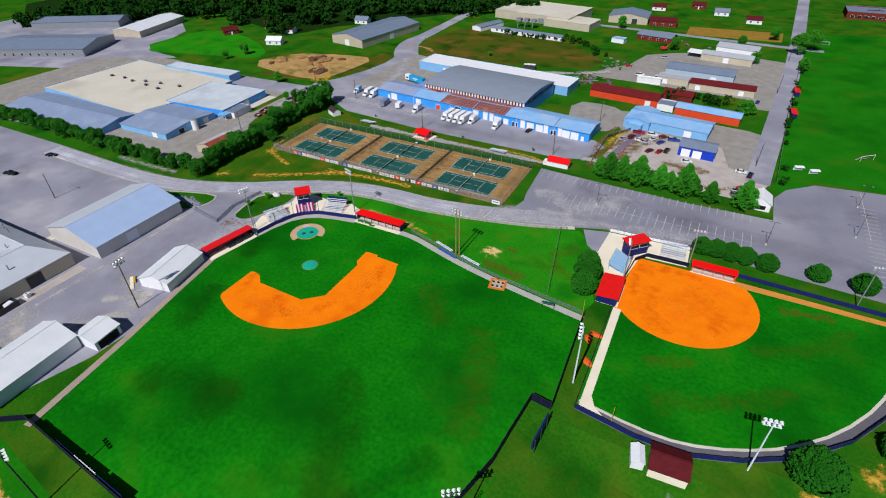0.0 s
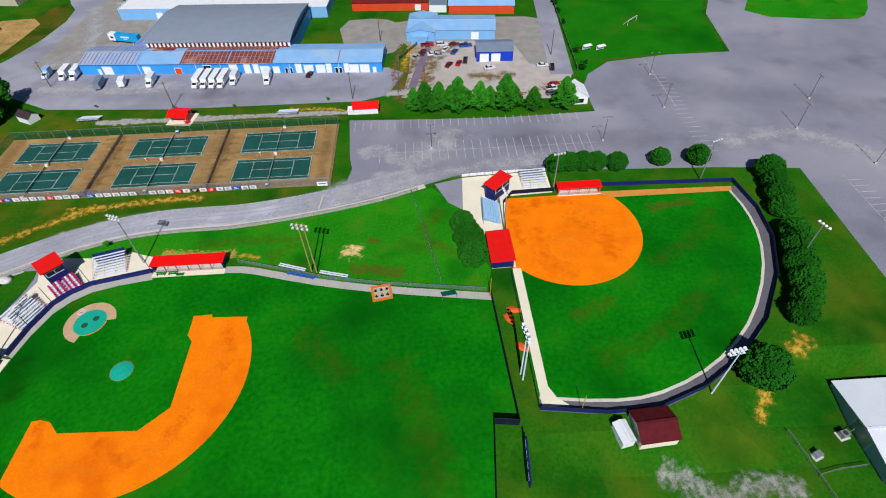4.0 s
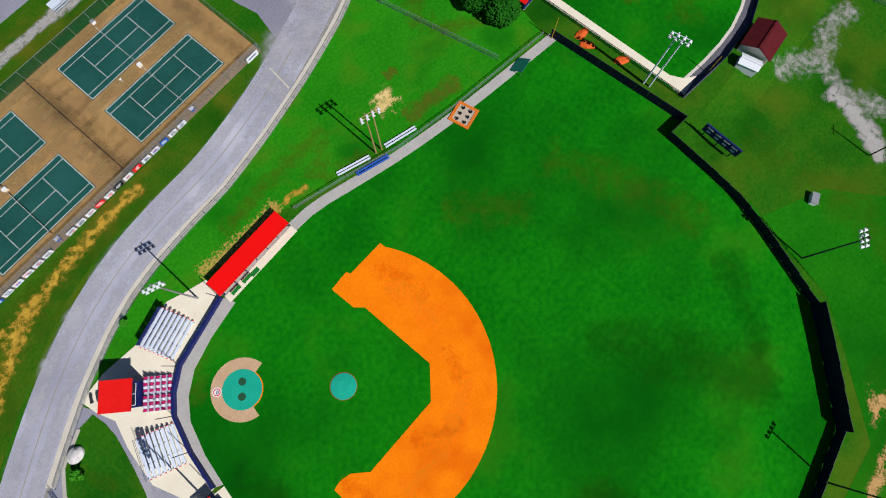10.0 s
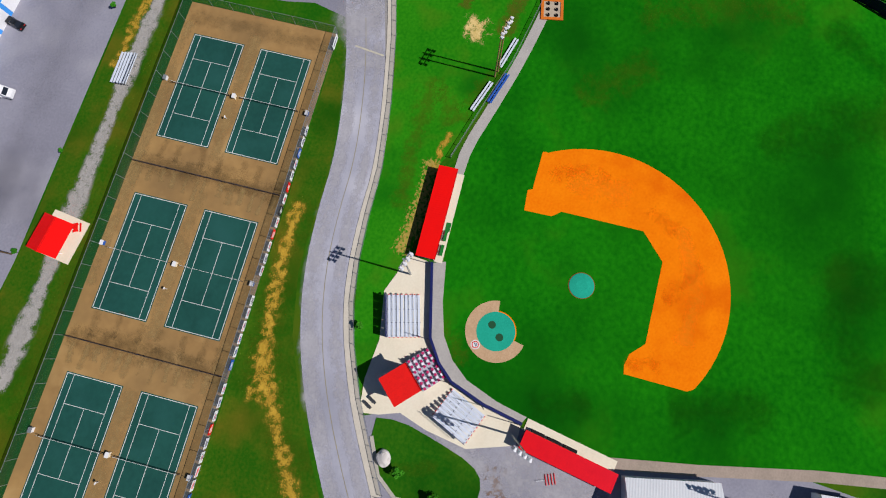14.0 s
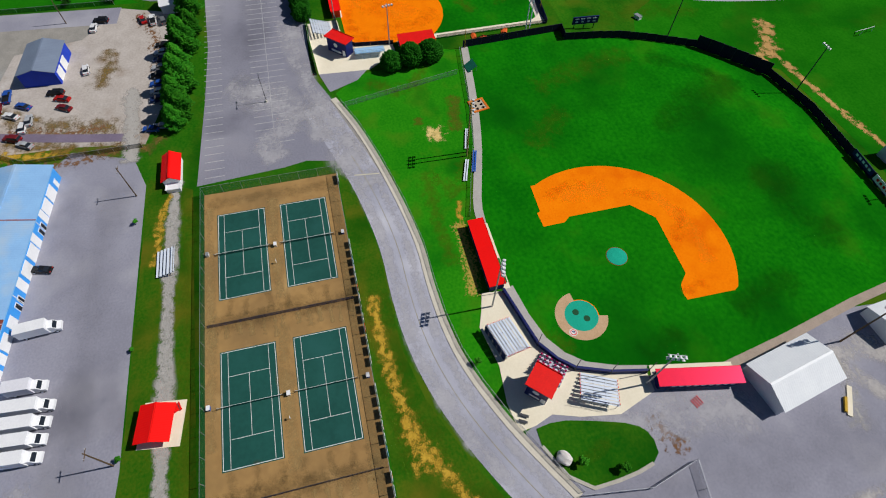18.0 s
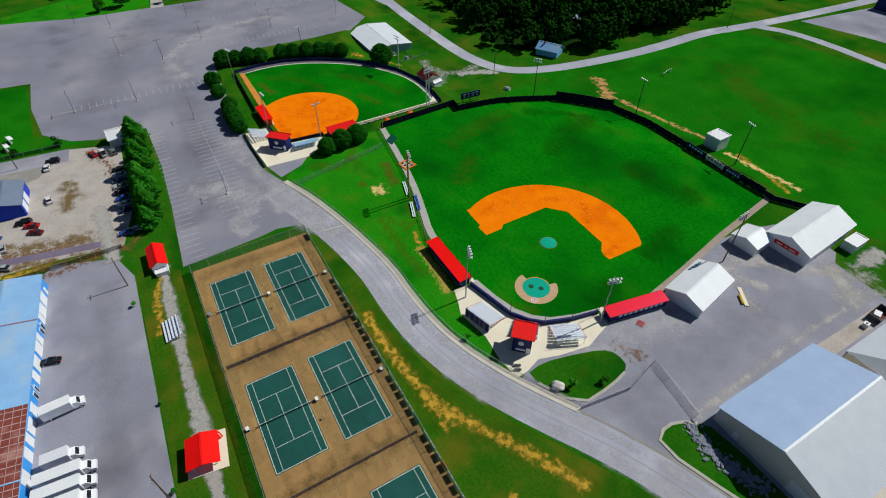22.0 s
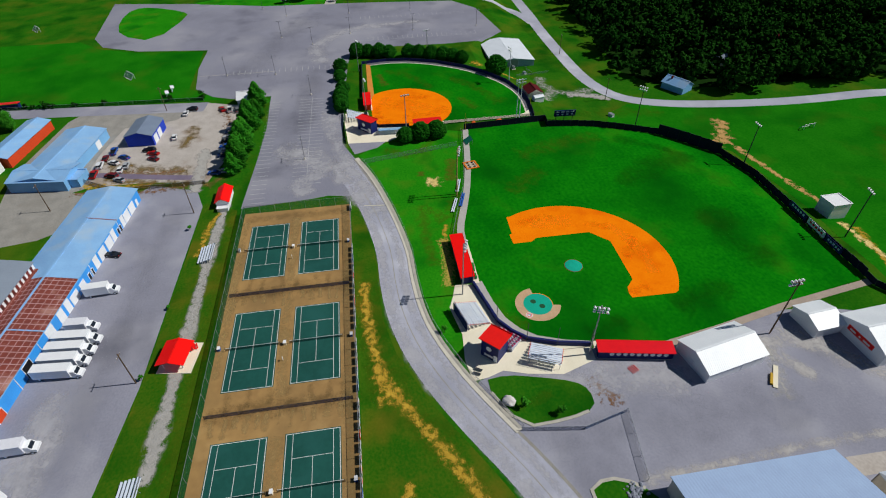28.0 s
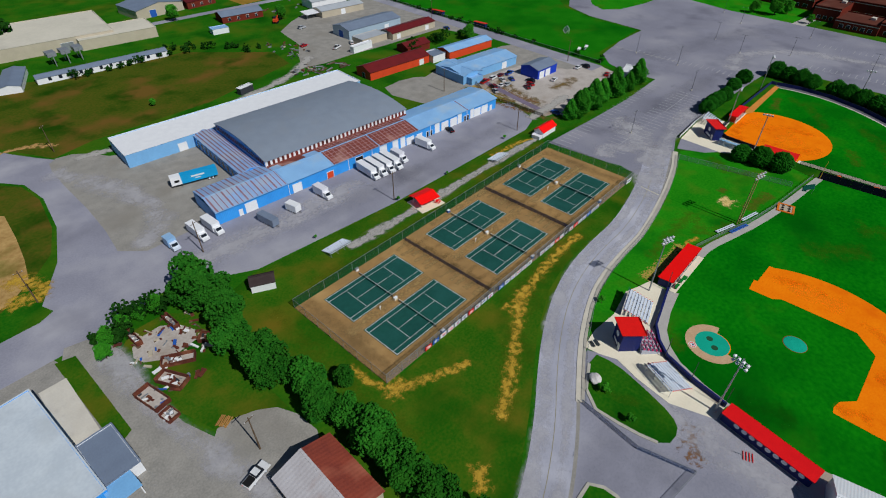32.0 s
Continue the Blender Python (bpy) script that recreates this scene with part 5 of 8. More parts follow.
for e in (-1, 1):
    bm = bmesh.new()
    vs = [bm.verts.new((e * 29.6, yy, zz - .2)) for yy, zz in prof] + [bm.verts.new((e * 29.6, 19.1, 7.1)), bm.verts.new((e * 29.6, -19.1, 7.1))]
    vs2 = [bm.verts.new((v.co.x - e * .2, v.co.y, v.co.z)) for v in vs]
    bm.faces.new(vs), bm.faces.new(vs2[::-1])
    bmesh.ops.recalc_face_normals(bm, faces=bm.faces)
    part("gable_wall", bm, BLUEWALL, hall)
slot = box(0, 0, 0, .85, .1, 1.7).copy()
me = bpy.data.meshes.new("clerestory_window")
slot.to_mesh(me)
me.materials.append(mat("brown_window_slot", (0.22, 0.03, 0.02), (0.03, 0.02, 0.02), 0.12, 0.6, 0, 0, 3))
for i in range(34):
    shared("clerestory_window", me, hall, pose(-28.4 + i * 1.72, -18.76, 6.2))
for i in range(24):
    shared("side_window", me, hall, pose(-29.78, -17.2 + i * 1.5, 6.3, 0, 0, 90))
    shared("side_window", me, hall, pose(29.78, -17.2 + i * 1.5, 6.3, 0, 0, 90))
part("lean_to_roof", box(0, -20.3, 5.1, 59, 4.2, .14, 0, (6, 0, 0)), RUSTROOF, hall, "rust red lean-to roof")

x, y = wh(41, 61)
flat("storage_wing", "long white-roofed blue warehouse wing", x, y, 98, 17.5, WDEG, 4.8, CYANWALL, WHITE, "warehouse", [("s", -30, 3, 3, 0, "door", WHITE)], 0.15)
x, y = wh(19.4, 33.8)
annex = gable("warehouse_annex", "ribbed blue warehouse annex with streaked roof", x, y, 7.6, 37, WDEG, 4.2, 5.2, BLUEWALL, STRIPEROOF, "y", 0.2, "warehouse",
      [("w", -15 + 3.4 * i, 1.6, 2.4, 0.6, "window", GLASS) for i in range(10)])

for sgn in (1, -1):
    for i in range(3):
        part("rust_streak", box(sgn * (.7 + i * 1.15), 0, 5.42 - (.7 + i * 1.15) * .263, .4, 36.6, .03, 0, (0, sgn * 14.7, 0)), RUSTLINE, annex)

# ---- buildings north of the lot ----
gable("metal_building", "long orange-red building with a dark red roof", -39.5, 287, 36, 11, -5, 3.6, 5.6, ORANGE, DARKRED, "x", 0.3, "building", [("s", 13, 2.6, 2.6, 0, "door", WHITE), ("w", 0, 2, 2.4, 0, "door", GLASS)])
flat("link_building", "small grey link between two orange buildings", -17.5, 281, 8, 8, -5, 3.2, WHITE, BLUEGREYROOF)
gable("metal_building", "orange-red building with a pale blue roof", 2.5, 277.5, 30, 9, -6, 3.8, 5.0, ORANGE, PALEBLUE, "x", 0.3)
gable("metal_building", "small dark red roofed shed", -14, 299, 15, 9, -5, 3.2, 4.8, BRICKRED, DARKRED, "x", 0.3)
gable("metal_building", "light blue building with a pale blue roof", -12.6, 256, 37, 15, -6, 3.9, 5.2, CYANWALL, PALEBLUE, "x", 0.3, "building", [("s", 10, 3, 3, 0, "door", WHITE)])
flat("side_shed", "small light blue lean-to", -27, 247, 7, 4.5, -6, 2.8, CYANWALL, PALEBLUE)
gable("garage", "royal blue garage with two white doors", 2.8, 231.8, 14.5, 10, -3, 4.2, 5.6, ROYAL, BLUEGREYROOF, "x", 0.3, "garage", [("s", -4.2, 3.4, 3.2, 0, "door", WHITE), ("s", 0.4, 3.4, 3.2, 0, "door", WHITE), ("e", 2, 1, 2.1, 0, "door", WHITE)])
gable("white_kiosk", "white kiosk with a white pitched roof by the lot", 28, 196, 7, 8, 0, 3.0, 5.2, WHITE, WHITE, "y", 0.3, "kiosk", [("s", 0, 4, 1.6, 0.6, "window", BLACK)])
flat("hut_annex", "low white annex beside the red-roofed hut", -52.6, 194.4, 2.6, 3.4, 0, 1.2, WHITE, WHITE, "shed", (), .05)

# ---- sports furniture ----
def fence_line(name, label, pts, h, panel, post, step=3.0, rail=True, thick=0.05, category="fence", z=0.0):
    """A fence along a line: a post every step, a panel between two posts, and a top rail."""
    f = thing(name, label, category, *pts[0])
    o = Vector((*pts[0], 0))
    pm = bpy.data.meshes.new("post")
    b = rod((0, 0, z), (0, 0, z + h + 0.06), 0.05, 0.05, 6)
    b.to_mesh(pm)
    pm.materials.append(post)
    last = None
    for p, q in zip(pts, pts[1:]):
        a, b = Vector((*p, 0)), Vector((*q, 0))
        n = max(1, round((b - a).length / step))
        rot = math.degrees(math.atan2(b.y - a.y, b.x - a.x))
        L = (b - a).length / n
        for i in range(n):
            c = a.lerp(b, i / n) - o
            shared("post", pm, f, Matrix.Translation(c))
            m = a.lerp(b, (i + .5) / n) - o
            part("panel", box(m.x, m.y, z + h / 2 + 0.03, L - 0.1, thick, h - 0.06, rot), panel, f)
            if rail:
                part("rail", box(m.x, m.y, z + h + 0.02, L, 0.06, 0.06, rot), post, f)
        last = b - o
    shared("post", pm, f, Matrix.Translation(last))
    return f


fence_line("outfield_fence", "dark navy windscreen fence round the outfield", FENCE[:6], 2.6, DARKNET, DARKSTEEL, 3.2, True, 0.08)
fence_line("batters_eye", "tall dark screen beyond centre field", FENCE[5:7], 4.4, DARKNET, DARKSTEEL, 4.2, True, 0.12)
fence_line("outfield_fence", "dark navy windscreen fence along the meadow", FENCE[6:], 2.6, DARKNET, DARKSTEEL, 3.2, True, 0.08)
fence_line("corner_fence", "dark fence between the corner and the sheds", [(-114.5, 16.2), (-118.2, 16.4), (-127.6, 10.4)], 2.0, DARKNET, DARKSTEEL, 3)
banner = thing("banner_board", "row of dark and white sponsor boards on the fence", "sign", -94, 15.0, 1.2, -4)
for u, w, m, lab in ((8.0, 7, NAVY, "navy board"), (0, 8, WHITE, "white board with a red mark"), (-9, 8.5, NAVY, "navy board")):
    bd = part("board", box(-u, 0.25, 0.55, w, 0.1, 1.9), m, banner, lab)
    for k in range(5):
        part("bar", box(-u - w * .32 + k * w * .16, 0.32, 0.6, w * .1, 0.03, 0.7), REDV if m is WHITE else ALU, bd)

wall = thing("backstop_wall", "low padded navy wall behind home plate", "wall", *BACKSTOP[0])
for p, q in zip(BACKSTOP, BACKSTOP[1:]):
    d = math.hypot(q[0] - p[0], q[1] - p[1])
    n = max(1, round(d / 3))
    for i in range(n):
        t = (i + .5) / n
        c = (p[0] + (q[0] - p[0]) * t - BACKSTOP[0][0], p[1] + (q[1] - p[1]) * t - BACKSTOP[0][1])
        part("pad", box(c[0], c[1], .65, d / n - .03, .5, 1.3, math.degrees(math.atan2(q[1] - p[1], q[0] - p[0]))), NAVY, wall)
net = thing("backstop_net", "dark net on tall poles behind home plate", "net", *BACKSTOP[1])
for p in BACKSTOP[:1] + BACKSTOP[1:4:2] + BACKSTOP[4:]:
    part("pole", rod((p[0] - BACKSTOP[1][0] - .3, p[1] - BACKSTOP[1][1] + .3, 0), (p[0] - BACKSTOP[1][0] - .3, p[1] - BACKSTOP[1][1] + .3, 6.5), .09, .07), DARKSTEEL, net)

# dugouts
def dugout(x, y, rot, L, D, roofm, back, fieldside, label):
    """A long roofed bench: back wall, end walls, posts, bench, sloping roof. The field lies on local -y."""
    g = thing("dugout", label, "dugout", x, y, 0, rot)
    part("floor", box(0, 0, .08, L, D, .16), CONC, g)
    part("back_wall", box(0, D / 2 - .1, 1.3, L - .2, .2, 2.4), back, g)
    for e in (-1, 1):
        part("end_wall", box(e * (L / 2 - .1), 0, 1.25, .2, D - .3, 2.3), back, g)
    for i in range(round(L / 3.2) + 1):
        part("post", box(-L / 2 + .3 + i * (L - .6) / round(L / 3.2), -D / 2 + .15, 1.2, .14, .14, 2.4), back, g)
    part("bench", addbox(box(0, D / 2 - .7, .55, L - 1, .4, .06), 0, D / 2 - .45, .9, L - 1, .05, .3), WHITE, g)
    part("roof", box(0, 0, 2.62, L + .5, D + .6, .16, 0, (-3.5, 0, 0)), roofm, g, "bright red sheet roof")
    part("fascia", box(0, -D / 2 - .3, 2.72, L + .5, .06, .3), REDV, g)
    part("apron", box(0, -D / 2 - fieldside / 2, .06, L + .4, fieldside - .1, .12), PALECONC, g, "cream concrete strip")
    part("front_rail", addbox(box(0, -D / 2 - .05, 1.0, L - 1, .05, .06), 0, -D / 2 - .05, .5, L - 1, .02, .9), WIRE, g)
    return g


d1 = dugout(-90.3, 123.3, 0, 18.3, 3.3, RED, NAVY, 1.7, "long red-roofed dugout with navy walls")
d2 = dugout(-129.25, 89.35, 79, 17.3, 3.0, GLINT, NAVY, 2.2, "long red-roofed dugout with a row of white emblems")
for i in range(9):
    part("emblem", addrod(bmesh.new(), (-6.8 + i * 1.55, 1.56, 1.75), (-6.8 + i * 1.55, 1.62, 1.75), .55, .55, 12), WHITE, d2)
GREENB = mat("green_plastic", (0.01, 0.20, 0.03), (0.008, 0.16, 0.02), 0.8, 0.6)
g = thing("rubber_mat", "green rubber mat beside the benches", "mat", -92.3, 120.6, .12)
part("sheet", box(0, 0, .012, 1.9, 1.0, .024), GREENB, g)
for k, (x, y, r) in enumerate(((-97.2, 120.6, 0), (-94.2, 120.6, 0))):
    b = thing("bench", "green slatted bench in front of the dugout", "bench", x, y, .12, r, "green benches")
    part("seat", box(0, 0, .45, 2.2, .5, .06), GREENB, b)
    part("backrest", box(0, .28, .75, 2.2, .06, .45), GREENB, b)
    for e in (-1, 1):
        part("leg", box(e * .9, 0, .21, .08, .5, .42), GREENB, b)
for k, t in enumerate((-4.2, -1.0, 2.2)):
    x, y = -126.9 - .19 * t, 91.1 - t * .98
    b = thing("bat_rack", "dark equipment rack in front of the dugout", "rack", x - 0.05, y, .12, 79.5, "bat racks")
    part("frame", box(0, 0, .5, 2.4, .7, 1.0), DARKSTEEL, b)
    part("shelf", box(0, 0, 1.03, 2.5, .8, .05), BLACK, b)


# bleachers
def bleacher(name, label, x, y, rot, L, rows, step=.75, rise=.32, plank=ALU, frame=STEEL, group="", ends=None, back=True):
    """Rows of planks on stepped frames; row 0 in front at local -y."""
    g = thing(name, label, "bleacher", x, y, 0, rot, group)
    D = rows * step
    for i in range(rows):
        yy, zz = -D / 2 + i * step + .3, .45 + i * rise
        part("seat_plank", box(0, yy, zz, L, .46, .05), plank, g)
        part("foot_plank", box(0, yy + .4, zz - .2, L, .22, .04), plank, g)
        if ends:
            for e in (-1, 1):
                part("end_cap", box(e * (L / 2 + .06), yy, zz, .14, .32, .14), ends, g)
    for i in range(max(2, round(L / 2.4)) + 1):
        xx = -L / 2 + .2 + i * (L - .4) / max(2, round(L / 2.4))
        bm = box(xx, 0, .04, .08, D, .08)
        addbox(bm, xx, 0, .2 + rows * rise / 2, .06, math.hypot(D, rows * rise), .08, 0, (math.degrees(math.atan2(rows * rise, D)), 0, 0))
        addbox(bm, xx, D / 2 - .2, (rows * rise + .4) / 2, .06, .06, rows * rise + .4)
        part("support", bm, frame, g)
    if back:
        bm = box(0, D / 2, .45 + rows * rise + .55, L, .05, .06)
        addbox(bm, 0, D / 2, .45 + rows * rise + .1, L, .04, .05)
        part("back_rail", bm, frame, g)
    return g


g = bleacher("bleacher", "silver aluminium bleacher with a navy rear", -111.4, 124.5, 15.5, 8.0, 8, .78, .27, ALU, NAVY, "", REDV)
for k in range(5):
    part("rear_panel", box(-3.2 + k * 1.6, 3.35, 1.5, 1.5, .06, 3.0), NAVY, g)
bleacher("bleacher", "silver aluminium bleacher with red plank ends", -126.6, 110.0, 65, 7.6, 8, .78, .27, ALU, NAVY, "", REDV)
bleacher("bleacher", "small aluminium bleacher north of the courts", -146.2, 197.8, 180, 7.4, 5, .85, .26, ALU, STEEL, "courtside bleachers")
bleacher("bleacher", "small aluminium bleacher north of the courts", -75.4, 195.6, 180, 7.2, 5, .85, .26, ALU, STEEL, "courtside bleachers")
bleacher("bleacher", "pale blue aluminium bleacher at the softball field", -9.6, 137.2, 87, 9.2, 7, .72, .3, mat("pale_blue_plank", (0.36, 0.60, 0.85), (0.3, 0.52, 0.76), 1, 0.4), STEEL)
bleacher("bleacher", "silver aluminium bleacher beside the blue press box", 4.6, 150.4, 3, 7.6, 8, .8, .3, ALU, DARKSTEEL)
for x, y, r, m, lab in ((-63.4, 120.6, -19.5, ALU, "white aluminium team bench"), (-52.4, 117.4, -16, ALU, "white aluminium team bench"), (-60.8, 117.6, -18, BLUESIGN, "long blue team bench")):
    b = thing("team_bench", lab + " by the foul path", "bench", x, y, 0, r)
    for k in range(2):
        part("plank", box(0, -.3 + .6 * k, .45, 7.6, .38, .06), m, b)
    for k in range(5):
        part("leg", box(-3.4 + 1.7 * k, 0, .21, .1, 1.0, .42), STEEL, b)

# chair-back seats in the middle, in rows of magenta and white
PINK = mat("magenta_plastic", (0.55, 0.02, 0.14), (0.45, 0.015, 0.11), 2, 0.5)
PLASTIC = mat("white_plastic", (0.78, 0.78, 0.84), (0.7, 0.7, 0.76), 2, 0.5)
stand = thing("seating_stand", "small stepped stand of magenta and white seats", "stand", -120.2, 118.1, 0, 45.6)
for i in range(5):
    part("tier", box(0, -2.2 + i * 1.0, .15 + .11 * i, 6.4, .98, .3 + .22 * i), mat("stand_steel", (0.5, 0.52, 0.6), (0.42, 0.44, 0.52), 1, 0.6) if i == 0 else stand.children[0].data.materials[0], stand)
seat_me = {}
for m, k in ((PINK, "a"), (PLASTIC, "b")):
    bm = box(0, 0, .42, .46, .42, .07)
    addbox(bm, 0, .22, .68, .46, .06, .5)
    addbox(bm, 0, 0, .2, .08, .3, .4)
    me = bpy.data.meshes.new("seat")
    bm.to_mesh(me)
    me.materials.append(m)
    seat_me[k] = me
for i in range(5):
    for j in range(11):
        if j == 5:
            continue
        shared("seat", seat_me["a" if (j % 2 == 0) else "b"], stand, pose(-2.9 + j * .58, -2.3 + i * 1.0, .3 + .22 * i, 0, 0, 0))


# press boxes
def press_box(x, y, rot, w, d, h, label, roofm, win):
    p = thing("press_box", label, "press box", x, y, 0, rot)
    for cx, cy, lx, ly in ((0, -d / 2 + .1, w, .2), (0, d / 2 - .1, w, .2), (-w / 2 + .1, 0, .2, d - .4), (w / 2 - .1, 0, .2, d - .4)):
        part("wall", box(cx, cy, h / 2, lx, ly, h), NAVY, p)
    part("roof", box(0, 0, h + .25, w + 1.1, d + 1.1, .2, 0, (3, 0, 0)), roofm, p, "bright red roof")
    part("fascia", box(0, -d / 2 - .55, h + .28, w + 1.1, .06, .35), REDV, p)
    for k in range(win):
        ww = (w - .6) / win
        o = part("window", box(-w / 2 + .3 + ww * (k + .5), -d / 2 - .02, h - 1.3, ww - .3, .08, 1.2), GLASS, p)
        part("frame", addbox(addbox(box(-w / 2 + .3 + ww * (k + .5), -d / 2 - .04, h - .62, ww - .1, .1, .12), -w / 2 + .3 + ww * (k + .5), -d / 2 - .04, h - 1.98, ww - .1, .1, .12), -w / 2 + .3 + ww * k + .1, -d / 2 - .04, h - 1.3, .1, .1, 1.3), WHITE, o)
    part("door", box(-w * .36, d / 2 + .02, 1.1, 1.0, .08, 2.1), WHITE, p)
    part("wall_sign", box(w * .05, d / 2 + .03, h * .2, w * .5, .06, .7), WHITE, p, "white wall sign")
    part("emblem", addrod(bmesh.new(), (w * .05, d / 2 + .02, h * .62), (w * .05, d / 2 + .08, h * .62), .75, .75, 8), WHITE, p)
    return p


press_box(-123.5, 121.6, 45, 4.6, 4.5, 5.6, "two-storey navy press box with a red roof", REDV, 2)
press_box(-6.8, 145.8, 45.5, 7.2, 3.3, 4.8, "blue softball press box with a red roof", REDV, 2)
g = dugout(-9.1, 122.0, 91, 11.0, 5.7, REDV, NAVY, 0.6, "square red-roofed softball dugout with navy walls")
g = dugout(17.0, 144.8, 0, 12.4, 2.8, RED, ORANGE, 0.5, "red-roofed softball dugout below the hedge")
for x, y, r in ((-128.4, 126.6, 60),):
    b = thing("park_bench", "pair of dark benches on the plaza", "bench", x, y, .09, r)
    for k in (-.6, .6):
        part("seat", box(0, k, .45, 1.8, .5, .08), DARKSTEEL, b)
        part("leg", addbox(box(-.7, k, .2, .08, .4, .4), .7, k, .2, .08, .4, .4), DARKSTEEL, b)


# flood lights
def flood(x, y, h, rot, double=False, m=STEEL, lamps=4, rows=2, label="tall stadium light with white floodlights", group="stadium lights"):
    f = thing("stadium_light", label, "floodlight", x, y, 0, rot, group)
    for e in ((-1, 1) if double else (0,)):
        part("pole", rod((e * .7, 0, -.2), (e * .7, 0, h), .2, .13, 8), m, f)
    for k in range(rows):
        z = h - .3 - 1.1 * k
        W = 3.4 if not double else 4.2
        part("crossarm", box(0, -.2, z, W, .12, .14), m, f)
        for j in range(lamps):
            xx = -W / 2 + .3 + j * (W - .6) / (lamps - 1)
            l = part("floodlight", addrod(bmesh.new(), (xx, -.25, z + .15), (xx, -.75, z - .05), .16, .38, 10), WHITE, f)
            part("lens", addrod(bmesh.new(), (xx, -.75, z - .05), (xx, -.77, z - .06), .34, .34, 10), ALU, l)
    return f


TANPOLE = mat("tan_wood_pole", (0.42, 0.30, 0.12), (0.34, 0.24, 0.09), 1, 0.8)
flood(-103.2, 125.4, 17.6, -20)
flood(-127.6, 99.6, 16.6, 70 + 180)
flood(-57.6, 118.8, 17.4, -15, True, TANPOLE)
flood(-9.2, 85.0, 17.6, 100 + 180, True, ALU)
flood(-128.8, 54, 17.5, 95, False, WOODPOLE)
flood(-18.9, 38.2, 17.6, 215, False, DARKSTEEL)
flood(-52.4, 11.4, 17.0, 180, False, DARKSTEEL, 4, 1)
flood(-96.6, 6.4, 17.0, 165, False, DARKSTEEL, 4, 1)
flood(29.8, 78.6, 16, 190, False, ALU)
flood(65.2, 112.0, 14, 110, False, STEEL, 4, 1)
flood(54.5, 147.2, 14.5, 20, False, STEEL, 4, 1)
flood(9.8, 145.6, 14, 10, False, STEEL, 4, 1)
flood(-6.9, 130.4, 14, 280, False, STEEL, 4, 1)


def lamp_post(x, y, h=9.0, rot=0, arms=2):
    f = thing("lamp_post", "thin dark parking lot lamp post", "lamp post", x, y, 0, rot, "parking lot lamps")
    part("base", rod((0, 0, 0), (0, 0, .7), .3, .3, 8), CONC, f)
    part("pole", rod((0, 0, .6), (0, 0, h), .09, .06, 6), DARKSTEEL, f)
    for e in ((-1, 1) if arms == 2 else (1,)):
        part("arm", box(e * .6, 0, h, 1.2, .08, .08), DARKSTEEL, f)
        part("lamp_head", box(e * 1.3, 0, h - .05, .7, .3, .16), STEEL, f)
    return f


for x, y in ((-25.2, 169.8), (31, 169.2), (57.5, 187), (110, 188), (96.4, 170.6), (110, 150), (109.6, 114.4), (110.1, 77.4), (150, 188), (148, 150), (147, 112), (167, 204), (60, 210)):
    lamp_post(x, y, 9, 90 if x > 90 else 0)


def utility_pole(x, y, h=11, rot=0, lab="brown wooden utility pole with crossarm"):
    f = thing("utility_pole", lab, "utility pole", x, y, 0, rot, "utility poles")
    part("pole", rod((0, 0, -.2), (0, 0, h), .17, .11, 7), WOODPOLE, f)
    part("crossarm", box(0, 0, h - .7, 2.2, .1, .12), WOODPOLE, f)
    for e in (-.9, 0, .9):
        part("insulator", rod((e, 0, h - .64), (e, 0, h - .4), .05, .04, 6), WHITE, f)
    return f


for x, y, r in ((-172.3, 224, 20), (-180.2, 317, 40), (-118.6, 203.6, 0), (-53, 203.6, 0), (11.4, 38.2, 30), (-214.5, 81.7, 0), (-44, 250, 0), (26, 230, 90), (33, 330, 90), (39, 400, 90), (70, 40, 0), (7, -20, 90), (-12, -95, 90), (-194.6, 160.7, 10), (-210, 236, 0)):
    utility_pole(x, y, 10.5, r)

# tennis nets, fences, signs
for cx in (-149.2, -112.6, -75.9):
    for cy in (163.4, 178.43):
        n = thing("tennis_net", "dark tennis net with a white band on posts", "net", cx, cy, .06, 0, "tennis nets")
        part("net", box(0, 0, .5, .04, 12.6, .86), DARKWIRE, n)
        part("band", box(0, 0, .95, .06, 12.6, .07), LINE, n)
        for e in (-1, 1):
            part("post", rod((0, e * 6.4, 0), (0, e * 6.4, 1.08), .06, .06, 6), DARKSTEEL, n)
    for yy, m in ((154.9, BLUESIGN), (170.9, PALECONC), (186.4, BLUESIGN if cx == -112.6 else WHITE)):
        b = thing("ball_box", "small box beside the tennis net", "box", cx + (.6 if yy > 180 else 0), yy, .06, 0, "court boxes")
        part("body", box(0, 0, .4, .9, .6, .8), m, b)
        part("lid", box(0, 0, .84, 1.0, .7, .08), WHITE if m is not WHITE else STEEL, b)
    c = thing("scorecard_post", "small white post between the courts", "post", cx - 5, 171, .06, 0, "court posts")
    part("post", rod((0, 0, 0), (0, 0, 1.0), .05, .05, 6), WHITE, c)
    part("card", box(0, 0, 1.1, .5, .05, .4), WHITE, c)
GREENWIRE = veil("green_wire", (0.02, 0.12, 0.05), 0.3)
for pts in ([(-168, 153.9), (-56.6, 153.9)], [(-56.6, 153.9), (-56.6, 187.2)], [(-56.6, 187.2), (-168, 187.2)], [(-168, 187.2), (-168, 153.9)]):
    fence_line("tennis_fence", "tall wire fence round the tennis courts", pts, 3.0, GREENWIRE if pts[0][1] > 160 and pts[1][1] > 160 else WIRE, STEEL, 4.6)
